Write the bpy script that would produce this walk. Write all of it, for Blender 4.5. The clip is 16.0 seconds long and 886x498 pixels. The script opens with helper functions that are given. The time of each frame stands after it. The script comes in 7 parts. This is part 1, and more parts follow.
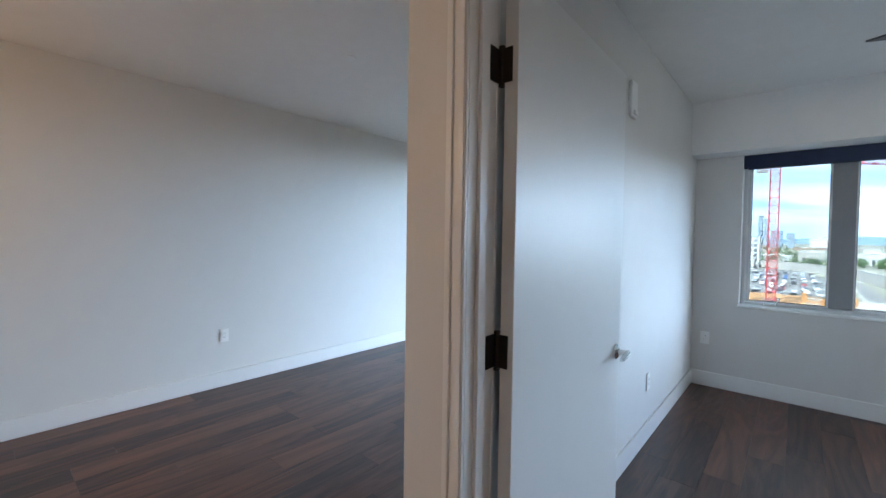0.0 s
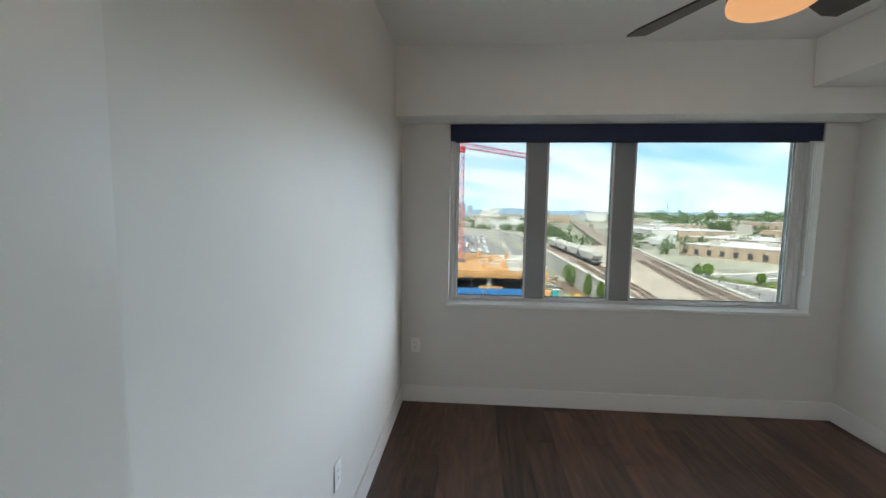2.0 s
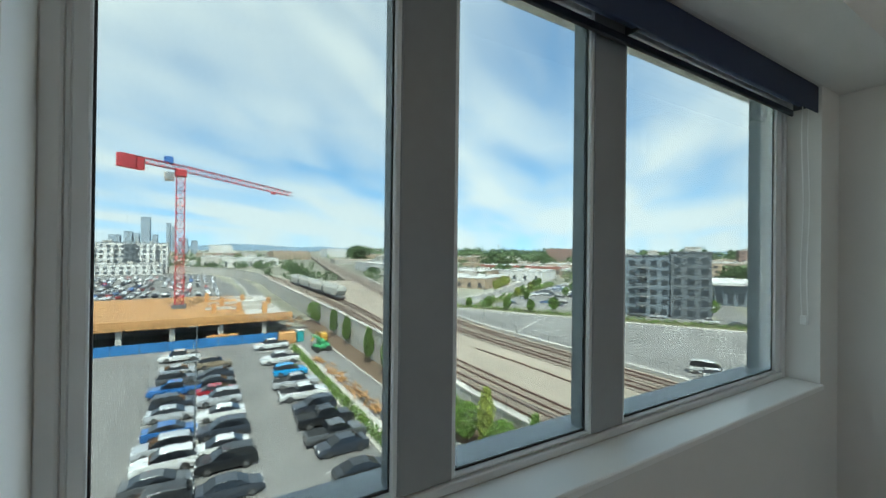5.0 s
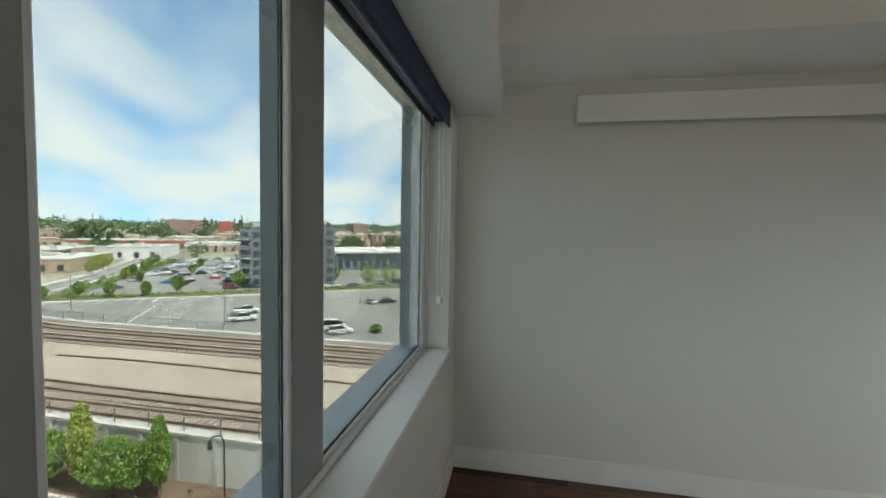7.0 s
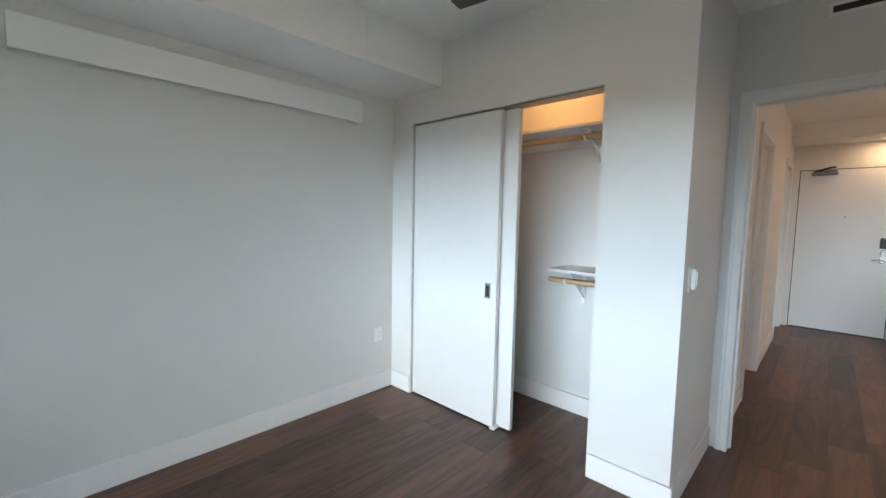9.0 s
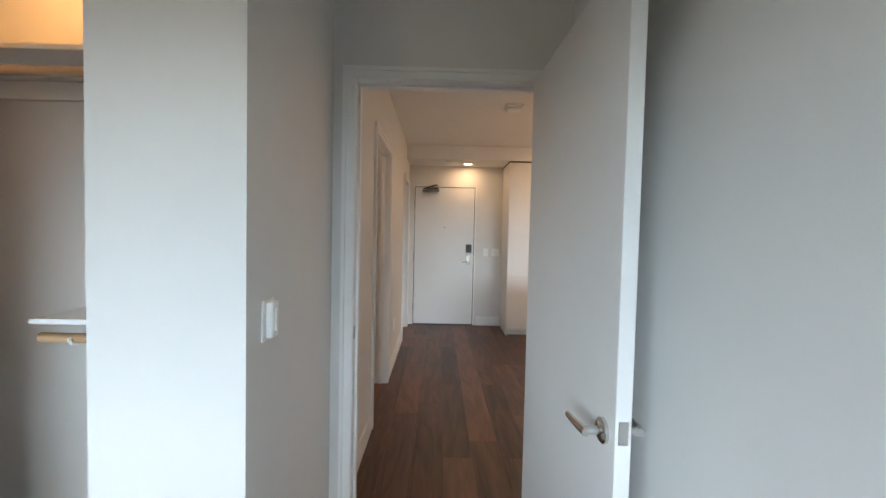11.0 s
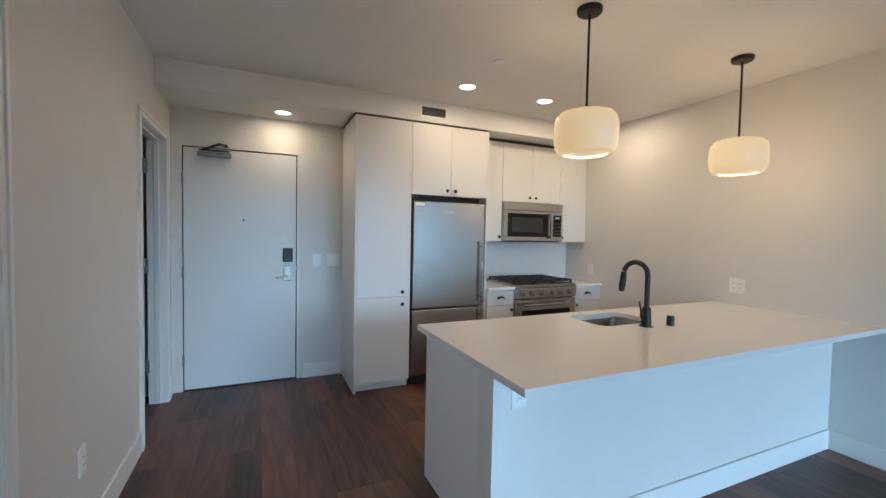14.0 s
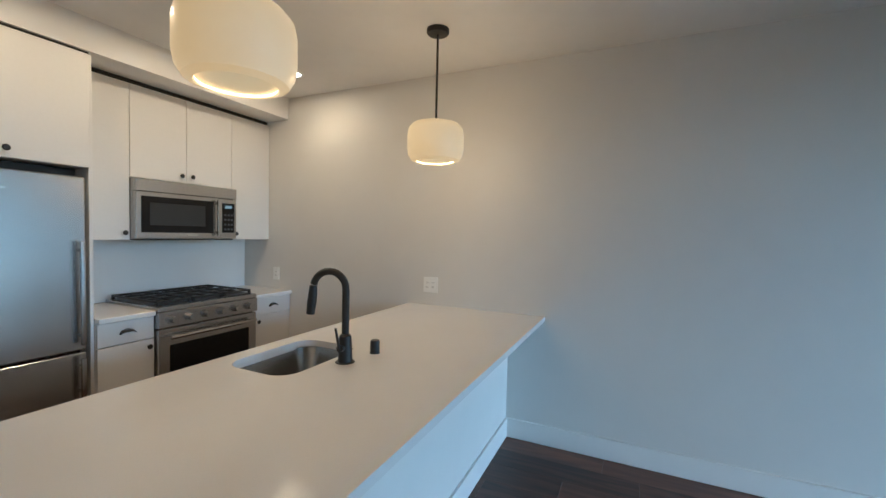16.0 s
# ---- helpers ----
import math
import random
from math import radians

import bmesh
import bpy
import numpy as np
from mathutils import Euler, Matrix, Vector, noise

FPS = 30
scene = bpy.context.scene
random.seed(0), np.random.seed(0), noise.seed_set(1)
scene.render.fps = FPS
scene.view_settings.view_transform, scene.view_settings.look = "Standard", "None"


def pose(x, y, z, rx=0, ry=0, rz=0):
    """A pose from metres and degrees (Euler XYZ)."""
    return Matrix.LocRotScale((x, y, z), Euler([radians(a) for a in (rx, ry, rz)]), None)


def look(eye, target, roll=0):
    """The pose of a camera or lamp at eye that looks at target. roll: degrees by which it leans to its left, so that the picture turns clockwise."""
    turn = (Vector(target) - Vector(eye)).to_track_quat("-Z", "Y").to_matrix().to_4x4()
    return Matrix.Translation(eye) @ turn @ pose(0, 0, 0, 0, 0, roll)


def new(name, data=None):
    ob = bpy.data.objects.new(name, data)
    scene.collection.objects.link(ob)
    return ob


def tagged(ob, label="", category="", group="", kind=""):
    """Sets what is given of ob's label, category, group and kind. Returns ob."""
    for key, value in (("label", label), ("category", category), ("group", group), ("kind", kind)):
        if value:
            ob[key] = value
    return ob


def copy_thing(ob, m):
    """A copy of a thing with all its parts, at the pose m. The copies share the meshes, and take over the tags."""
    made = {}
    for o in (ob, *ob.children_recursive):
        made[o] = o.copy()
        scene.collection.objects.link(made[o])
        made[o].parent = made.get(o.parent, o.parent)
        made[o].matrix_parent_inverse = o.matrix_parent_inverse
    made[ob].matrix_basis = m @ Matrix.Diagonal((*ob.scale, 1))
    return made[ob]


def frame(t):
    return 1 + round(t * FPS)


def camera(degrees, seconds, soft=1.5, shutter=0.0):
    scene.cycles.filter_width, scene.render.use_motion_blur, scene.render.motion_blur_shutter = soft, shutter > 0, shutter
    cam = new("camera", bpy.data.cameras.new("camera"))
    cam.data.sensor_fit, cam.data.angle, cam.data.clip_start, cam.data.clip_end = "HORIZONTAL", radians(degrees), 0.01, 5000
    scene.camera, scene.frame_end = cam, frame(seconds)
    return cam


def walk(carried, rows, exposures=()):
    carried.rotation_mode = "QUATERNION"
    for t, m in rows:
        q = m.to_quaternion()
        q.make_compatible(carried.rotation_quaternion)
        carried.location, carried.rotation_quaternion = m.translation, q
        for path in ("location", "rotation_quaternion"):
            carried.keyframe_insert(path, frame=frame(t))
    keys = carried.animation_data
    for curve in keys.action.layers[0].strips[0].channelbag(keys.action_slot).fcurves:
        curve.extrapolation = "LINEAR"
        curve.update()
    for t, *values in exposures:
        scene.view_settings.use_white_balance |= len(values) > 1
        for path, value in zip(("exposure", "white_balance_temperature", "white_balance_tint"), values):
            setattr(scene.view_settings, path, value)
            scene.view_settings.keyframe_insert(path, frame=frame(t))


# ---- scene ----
cam = camera(94.9, 16.0)

PATH = [
    (0, (0.856, -4.485, 1.361), (-0.457, -2.977, 1.301), 0.8),
    (0.5, (0.746, -4.177, 1.371), (-0.205, -2.419, 1.310), 0.7),
    (1, (0.673, -3.826, 1.389), (0.159, -1.896, 1.278), 0.5),
    (1.5, (0.658, -3.455, 1.431), (0.396, -1.477, 1.295), 0.8),
    (2, (0.659, -3.044, 1.479), (0.510, -1.058, 1.296), 0.7),
    (2.5, (0.653, -2.636, 1.406), (0.671, -0.642, 1.257), 0.9),
    (3, (0.668, -2.166, 1.373), (0.837, -0.174, 1.293), 1.1),
    (3.2, (0.664, -1.993, 1.355), (0.877, -0.005, 1.306), 1.0),
    (5.3, (0.693, -0.572, 1.364), (1.849, 1.060, 1.373), 0.8),
    (5.5, (0.716, -0.516, 1.379), (1.947, 1.060, 1.388), 0.9),
    (6, (0.798, -0.413, 1.436), (2.229, 0.984, 1.435), 0.6),
    (6.5, (0.850, -0.379, 1.460), (2.583, 0.616, 1.393), 0.6),
    (7, (0.867, -0.371, 1.457), (2.830, -0.005, 1.355), 1.0),
    (7.5, (0.854, -0.367, 1.423), (2.833, -0.616, 1.275), 1.0),
    (8, (0.825, -0.417, 1.415), (2.671, -1.157, 1.208), 1.2),
    (8.5, (0.787, -0.483, 1.386), (2.410, -1.633, 1.181), 0.9),
    (9, (0.738, -0.659, 1.392), (2.111, -2.104, 1.229), 1.1),
    (9.5, (0.684, -0.837, 1.398), (1.750, -2.526, 1.306), 1.2),
    (10, (0.667, -1.032, 1.384), (1.347, -2.910, 1.287), 1.2),
    (10.2, (0.673, -1.141, 1.374), (1.188, -3.071, 1.280), 1.2),
    (12.3, (0.760, -2.774, 1.382), (0.361, -4.736, 1.336), 1.3),
    (12.5, (0.741, -2.938, 1.407), (0.337, -4.900, 1.386), 1.2),
    (13.0, (0.671, -3.294, 1.401), (0.224, -5.246, 1.450), 1.1),
    (13.5, (0.562, -3.577, 1.402), (-0.098, -5.465, 1.430), 1.1),
    (14, (0.488, -3.821, 1.392), (-0.333, -5.643, 1.312), 1.1),
    (14.5, (0.362, -4.039, 1.397), (-0.574, -5.805, 1.328), 1.2),
    (15, (0.209, -4.191, 1.414), (-1.014, -5.773, 1.375), 1.3),
    (15.5, (0.015, -4.322, 1.382), (-1.553, -5.562, 1.329), 1.4),
    (16, (-0.246, -4.439, 1.403), (-2.060, -5.279, 1.327), 1.3),
]

# ---- light ----
EXPOSURES = [(0, 4.55, 5550, 7), (0.5, 4.65, 6100, 8), (1.0, 4.65, 6300, 8), (1.5, 4.3, 6600, 9), (2.0, 4.15, 6750, 9), (3.0, 3.9, 6650, 8), (5.5, 3.78, 6350, 0), (6.0, 3.72, 6450, 0), (6.5, 3.68, 6600, 1), (7.0, 3.8, 7000, 6), (8.0, 4.12, 6500, 8), (8.5, 4.35, 6400, 8),
             (9.0, 4.58, 6350, 8), (10.0, 4.45, 6400, 8), (12.5, 4.85, 6700, 10), (13.0, 4.75, 5500, 5), (13.5, 4.6, 5000, 0), (14.0, 4.4, 4900, -3), (14.5, 4.38, 4850, -3), (15.2, 4.34, 4800, -4), (16.0, 4.15, 4800, -5)]
walk(cam, [(t, look(e, g, r)) for t, e, g, r in PATH], EXPOSURES)

world = bpy.data.worlds.new("sky")
scene.world = world
world.use_nodes = True
wn, wl = world.node_tree.nodes, world.node_tree.links
wn.clear()
w_out = wn.new("ShaderNodeOutputWorld")
w_bg = wn.new("ShaderNodeBackground")
w_sky = wn.new("ShaderNodeTexSky")
w_sky.sky_type = "NISHITA"
w_sky.sun_disc = False
w_sky.sun_elevation = radians(58)
w_sky.sun_rotation = radians(200)
w_sky.air_density, w_sky.dust_density, w_sky.ozone_density = 1.0, 0.2, 1.6
w_co = wn.new("ShaderNodeTexCoord")
# thin streaky cloud laid on a plane high above: direction divided by its height
w_sep = wn.new("ShaderNodeSeparateXYZ")
wl.new(w_co.outputs["Generated"], w_sep.inputs[0])
# the clear sky is read a little above the true direction: no yellow band at the horizon
w_lift = wn.new("ShaderNodeMath"); w_lift.operation = "MULTIPLY_ADD"
w_lift.inputs[1].default_value, w_lift.inputs[2].default_value = 0.85, 0.15
wl.new(w_sep.outputs["Z"], w_lift.inputs[0])
w_dir = wn.new("ShaderNodeCombineXYZ")
wl.new(w_sep.outputs["X"], w_dir.inputs[0]); wl.new(w_sep.outputs["Y"], w_dir.inputs[1]); wl.new(w_lift.outputs[0], w_dir.inputs[2])
w_nrm = wn.new("ShaderNodeVectorMath"); w_nrm.operation = "NORMALIZE"
wl.new(w_dir.outputs[0], w_nrm.inputs[0]); wl.new(w_nrm.outputs[0], w_sky.inputs["Vector"])
w_h = wn.new("ShaderNodeMath"); w_h.operation = "MAXIMUM"; w_h.inputs[1].default_value = 0.03
wl.new(w_sep.outputs["Z"], w_h.inputs[0])
w_h2 = wn.new("ShaderNodeMath"); w_h2.operation = "ADD"; w_h2.inputs[1].default_value = 0.12
wl.new(w_h.outputs[0], w_h2.inputs[0])
w_cmb = wn.new("ShaderNodeCombineXYZ")
for axis, k in (("X", 0), ("Y", 1)):
    d = wn.new("ShaderNodeMath"); d.operation = "DIVIDE"
    wl.new(w_sep.outputs[axis], d.inputs[0]); wl.new(w_h2.outputs[0], d.inputs[1])
    wl.new(d.outputs[0], w_cmb.inputs[k])
def cloud(turn, stretch, shift, scale, detail, rough, warp):
    mp = wn.new("ShaderNodeMapping")
    mp.vector_type = "TEXTURE"
    mp.inputs["Rotation"].default_value = (0, 0, radians(turn))
    mp.inputs["Scale"].default_value = stretch
    mp.inputs["Location"].default_value = shift
    wl.new(w_cmb.outputs[0], mp.inputs["Vector"])
    t = wn.new("ShaderNodeTexNoise")
    t.inputs["Scale"].default_value, t.inputs["Detail"].default_value = scale, detail
    t.inputs["Roughness"].default_value, t.inputs["Distortion"].default_value = rough, warp
    wl.new(mp.outputs[0], t.inputs["Vector"])
    return t.outputs["Fac"]


# long bands of high cloud running to the north-east, torn by a finer layer
w_bands = cloud(44, (2.6, 1.0, 1), (0.55, 0.2, 0), 0.9, 3.0, 0.48, 0.5)
w_wisps = cloud(34, (1.8, 0.9, 1), (1.3, 0.0, 0), 2.2, 5.0, 0.52, 0.8)
w_sum = wn.new("ShaderNodeMath"); w_sum.operation = "MULTIPLY_ADD"; w_sum.inputs[1].default_value = 0.24
wl.new(w_wisps, w_sum.inputs[0]); wl.new(w_bands, w_sum.inputs[2])
w_ramp = wn.new("ShaderNodeValToRGB")
w_ramp.color_ramp.elements[0].position, w_ramp.color_ramp.elements[1].position = 0.43, 0.69
w_ramp.color_ramp.elements[0].color, w_ramp.color_ramp.elements[1].color = (0.08, 0.08, 0.08, 1), (0.92, 0.92, 0.92, 1)
wl.new(w_sum.outputs[0], w_ramp.inputs[0])
w_mix = wn.new("ShaderNodeMix"); w_mix.data_type = "RGBA"
wl.new(w_ramp.outputs[0], w_mix.inputs["Factor"])
w_clear = wn.new("ShaderNodeMix"); w_clear.data_type, w_clear.blend_type = "RGBA", "MULTIPLY"
w_clear.inputs["Factor"].default_value = 1
w_clear.inputs["B"].default_value = (1.06, 1.36, 1.38, 1)
wl.new(w_sky.outputs[0], w_clear.inputs["A"])
wl.new(w_clear.outputs["Result"], w_mix.inputs["A"])
w_mix.inputs["B"].default_value = (6.5, 6.75, 6.7, 1)
wl.new(w_mix.outputs["Result"], w_bg.inputs["Color"])
w_bg.inputs["Strength"].default_value = 0.15
wl.new(w_bg.outputs[0], w_out.inputs[0])

sun = new("sun", bpy.data.lights.new("sun", "SUN"))
sun.data.energy, sun.data.angle, sun.data.color = 5.0, radians(0.5), (1.0, 0.95, 0.87)
sun.matrix_world = look((0, 0, 0), (0.18, 0.5, -0.85))


def lamp(name, kind, place, watts, colour, size=0.1, target=None):
    data = bpy.data.lights.new(name, kind)
    data.energy, data.color = watts, colour
    if kind == "AREA":
        data.shape, data.size = "DISK", size
    else:
        data.shadow_soft_size = size
    ob = new(name, data)
    ob.matrix_world = look(place, target or (place[0], place[1], place[2] - 1))
    return ob


WARM = (1.0, 0.58, 0.28)
PEND1, PEND2 = (-1.075, -5.49), (-2.38, -5.49)
CANS = [(-1.034, -6.78, 2.57), (-1.80, -6.78, 2.57), (-2.56, -6.78, 2.57), (0.31, -7.57, 2.385)]
FAN = (1.632, -1.55)
for cx, cy, cz in CANS:
    lamp("downlight_lamp", "AREA", (cx, cy, cz - 0.012), 0.25 if cz > 2.5 else 0.13, (1.0, 0.62, 0.34), 0.10)
for px, py in (PEND1, PEND2):
    lamp("pendant_lamp", "POINT", (px, py, 1.90), 0.30, WARM, 0.05)
lamp("fan_lamp", "POINT", (FAN[0], FAN[1], 2.186), 0.24, (1.0, 0.80, 0.58), 0.03)
lamp("closet_lamp", "AREA", (2.15, -3.12, 2.54), 0.16, (1.0, 0.50, 0.18), 0.15)
lamp("bath_lamp", "AREA", (2.1, -4.98, 2.4), 0.45, (1.0, 0.62, 0.34), 0.2)


# ---- materials ----
def material(name, base=(0.8, 0.8, 0.8), rough=0.5, metal=0.0, grain=0.0, grain_scale=40.0, stain=0.0, stain_scale=1.5, bump=0.0,
             bump_scale=200.0, random=0.0, emit=None, strength=0.0, stretch=(1, 1, 1), coat=0.0):
    """A surface with two scales of colour variation and a fine relief, in metres."""
    m = bpy.data.materials.new(name)
    m.use_nodes = True
    n, l = m.node_tree.nodes, m.node_tree.links
    bsdf = n["Principled BSDF"]
    bsdf.inputs["Roughness"].default_value, bsdf.inputs["Metallic"].default_value = rough, metal
    bsdf.inputs["Coat Weight"].default_value = coat
    bsdf.inputs["Base Color"].default_value = (*base, 1)
    geo = n.new("ShaderNodeNewGeometry")
    mp = n.new("ShaderNodeMapping")
    mp.inputs["Scale"].default_value = stretch
    l.new(geo.outputs["Position"], mp.inputs["Vector"])
    socket = None

    def vary(fac_socket, low, high, socket):
        rng = n.new("ShaderNodeMapRange")
        rng.inputs["From Min"].default_value, rng.inputs["From Max"].default_value = 0.25, 0.75
        rng.inputs["To Min"].default_value, rng.inputs["To Max"].default_value = low, high
        l.new(fac_socket, rng.inputs["Value"])
        mul = n.new("ShaderNodeMix"); mul.data_type, mul.blend_type = "RGBA", "MULTIPLY"
        mul.inputs["Factor"].default_value = 1
        if socket is None:
            mul.inputs["A"].default_value = (*base, 1)
        else:
            l.new(socket, mul.inputs["A"])
        l.new(rng.outputs[0], mul.inputs["B"])
        return mul.outputs["Result"]

    for amount, scale in ((grain, grain_scale), (stain, stain_scale)):
        if amount:
            tex = n.new("ShaderNodeTexNoise")
            tex.inputs["Scale"].default_value, tex.inputs["Detail"].default_value = scale, 5
            l.new(mp.outputs[0], tex.inputs["Vector"])
            socket = vary(tex.outputs["Fac"], 1 - amount, 1 + amount * 0.5, socket)
    if random:
        info = n.new("ShaderNodeObjectInfo")
        socket = vary(info.outputs["Random"], 1 - random, 1 + random, socket)
    if socket is not None:
        l.new(socket, bsdf.inputs["Base Color"])
    if bump:
        tex = n.new("ShaderNodeTexNoise")
        tex.inputs["Scale"].default_value, tex.inputs["Detail"].default_value = bump_scale, 3
        l.new(mp.outputs[0], tex.inputs["Vector"])
        b = n.new("ShaderNodeBump")
        b.inputs["Strength"].default_value, b.inputs["Distance"].default_value = bump, 0.004
        l.new(tex.outputs["Fac"], b.inputs["Height"])
        l.new(b.outputs[0], bsdf.inputs["Normal"])
    if emit:
        bsdf.inputs["Emission Color"].default_value, bsdf.inputs["Emission Strength"].default_value = (*emit, 1), strength
    return m


def plank_material(name, dark, light):
    """Dark wood-look planks: long cathedral grain along y, each plank its own tone and figure."""
    m = bpy.data.materials.new(name)
    m.use_nodes = True
    n, l = m.node_tree.nodes, m.node_tree.links
    bsdf = n["Principled BSDF"]
    bsdf.inputs["Specular IOR Level"].default_value = 0.5
    bsdf.inputs["Coat Weight"].default_value, bsdf.inputs["Coat Roughness"].default_value = 0.12, 0.34
    info, geo = n.new("ShaderNodeObjectInfo"), n.new("ShaderNodeNewGeometry")
    shift = n.new("ShaderNodeMath"); shift.operation = "MULTIPLY"; shift.inputs[1].default_value = 37
    l.new(info.outputs["Random"], shift.inputs[0])

    def streaks(scale, detail, stretch, distort):
        mp = n.new("ShaderNodeMapping"); mp.inputs["Scale"].default_value = stretch
        l.new(geo.outputs["Position"], mp.inputs["Vector"])
        t = n.new("ShaderNodeTexNoise"); t.noise_dimensions = "4D"
        t.inputs["Scale"].default_value, t.inputs["Detail"].default_value, t.inputs["Distortion"].default_value = scale, detail, distort
        l.new(mp.outputs[0], t.inputs["Vector"]); l.new(shift.outputs[0], t.inputs["W"])
        return t.outputs["Fac"]

    broad = streaks(4.2, 3, (1, 0.14, 1), 2.0)
    fine = streaks(26, 5, (1, 0.07, 1), 1.4)
    calm = n.new("ShaderNodeMath"); calm.operation = "MULTIPLY_ADD"; calm.inputs[1].default_value, calm.inputs[2].default_value = 0.72, 0.13
    l.new(fine, calm.inputs[0])
    waves = n.new("ShaderNodeMath"); waves.operation = "MULTIPLY"; waves.inputs[1].default_value = 9
    l.new(broad, waves.inputs[0])
    fr = n.new("ShaderNodeMath"); fr.operation = "PINGPONG"; fr.inputs[1].default_value = 1
    l.new(waves.outputs[0], fr.inputs[0])
    add = n.new("ShaderNodeMath"); add.operation = "MULTIPLY_ADD"; add.inputs[1].default_value = 0.24
    l.new(fr.outputs[0], add.inputs[0]); l.new(calm.outputs[0], add.inputs[2])
    tone = n.new("ShaderNodeMath"); tone.operation = "MULTIPLY_ADD"; tone.inputs[1].default_value = 0.42
    l.new(info.outputs["Random"], tone.inputs[0]); l.new(add.outputs[0], tone.inputs[2])
    ramp = n.new("ShaderNodeValToRGB")
    e = ramp.color_ramp.elements
    e[0].position, e[1].position = 0.40, 1.0
    e[0].color, e[1].color = (*dark, 1), (*light, 1)
    half = n.new("ShaderNodeMath"); half.operation = "MULTIPLY"; half.inputs[1].default_value = 0.76
    l.new(tone.outputs[0], half.inputs[0]); l.new(half.outputs[0], ramp.inputs[0])
    l.new(ramp.outputs[0], bsdf.inputs["Base Color"])
    rr = n.new("ShaderNodeMapRange")
    rr.inputs["To Min"].default_value, rr.inputs["To Max"].default_value = 0.36, 0.54
    l.new(fine, rr.inputs["Value"]); l.new(rr.outputs[0], bsdf.inputs["Roughness"])
    b = n.new("ShaderNodeBump"); b.inputs["Strength"].default_value, b.inputs["Distance"].default_value = 0.25, 0.001
    l.new(fine, b.inputs["Height"]); l.new(b.outputs[0], bsdf.inputs["Normal"])
    return m


def glass_material(name, tint):
    """Window glass, its tint added to dim the bright outdoors: clear straight through, glossy towards grazing angles.
    """
    m = bpy.data.materials.new(name)
    m.use_nodes = True
    n, l = m.node_tree.nodes, m.node_tree.links
    n.clear()
    out, mix = n.new("ShaderNodeOutputMaterial"), n.new("ShaderNodeMixShader")
    clear, shine = n.new("ShaderNodeBsdfTransparent"), n.new("ShaderNodeBsdfGlossy")
    clear.inputs[0].default_value = (*tint, 1)
    shine.inputs["Roughness"].default_value = 0.01
    facing = n.new("ShaderNodeLayerWeight"); facing.inputs["Blend"].default_value = 0.5
    p5 = n.new("ShaderNodeMath"); p5.operation = "POWER"; p5.inputs[1].default_value = 5
    k = n.new("ShaderNodeMath"); k.operation = "MULTIPLY_ADD"; k.inputs[1].default_value, k.inputs[2].default_value = 0.45, 0.008
    l.new(facing.outputs["Facing"], p5.inputs[0]); l.new(p5.outputs[0], k.inputs[0])
    l.new(k.outputs[0], mix.inputs[0]); l.new(clear.outputs[0], mix.inputs[1]); l.new(shine.outputs[0], mix.inputs[2])
    l.new(mix.outputs[0], out.inputs[0])
    return m


PAINT = material("wall_paint", (0.75, 0.735, 0.705), 0.55, grain=0.015, grain_scale=6, stain=0.03, stain_scale=0.9, bump=0.10, bump_scale=260)
CEIL = material("ceiling_paint", (0.87, 0.855, 0.825), 0.75, grain=0.02, grain_scale=9, stain=0.03, stain_scale=0.8, bump=0.14, bump_scale=220)
TRIM = material("trim_paint", (0.86, 0.855, 0.835), 0.32, grain=0.012, grain_scale=14, stain=0.02, bump=0.03, bump_scale=120)
DOOR = material("door_paint", (0.80, 0.795, 0.775), 0.34, grain=0.012, grain_scale=10, stain=0.02, bump=0.05, bump_scale=160)
CAB = material("cabinet_laminate", (0.80, 0.785, 0.755), 0.38, grain=0.015, grain_scale=60, stain=0.015, bump=0.02, bump_scale=300)
QUARTZ = material("quartz", (0.79, 0.765, 0.73), 0.16, grain=0.03, grain_scale=350, stain=0.02, stain_scale=5)
SPLASH = material("splash_panel", (0.80, 0.80, 0.79), 0.22, grain=0.02, grain_scale=200, stain=0.01)
PLANK = plank_material("wood_plank", (0.022, 0.0090, 0.0055), (0.210, 0.090, 0.053))
STEEL = material("brushed_steel", (0.46, 0.452, 0.44), 0.27, 1.0, grain=0.03, grain_scale=60, stain=0.05, bump=0.012, bump_scale=300, stretch=(1, 1, 0.03))
SINKSTEEL = material("sink_steel", (0.36, 0.35, 0.335), 0.27, 1.0, grain=0.05, grain_scale=120, stain=0.05)
CHROME = material("satin_nickel", (0.66, 0.65, 0.63), 0.22, 1.0, grain=0.03, grain_scale=90)
HINGE = material("hinge_steel", (0.30, 0.30, 0.30), 0.4, 1.0, grain=0.05, grain_scale=90)
BLACK = material("matte_black", (0.018, 0.018, 0.019), 0.42, grain=0.15, grain_scale=150, stain=0.1)
BRONZE = material("dark_bronze", (0.035, 0.030, 0.027), 0.38, 0.6, grain=0.15, grain_scale=120)
RUBBER = material("dark_gasket", (0.02, 0.02, 0.022), 0.6, grain=0.1)
DARKGLASS = material("oven_glass", (0.012, 0.012, 0.013), 0.08, grain=0.1, grain_scale=30)
DARKGLASS.node_tree.nodes["Principled BSDF"].inputs["Specular IOR Level"].default_value = 0.22
PLASTIC = material("white_plastic", (0.90, 0.90, 0.88), 0.35, grain=0.01, grain_scale=50)
SLOT = material("dark_slot", (0.03, 0.03, 0.03), 0.6, grain=0.1)
NAVY = material("blind_fabric", (0.012, 0.024, 0.070), 0.6, grain=0.12, grain_scale=300, stain=0.08, bump=0.2, bump_scale=500)
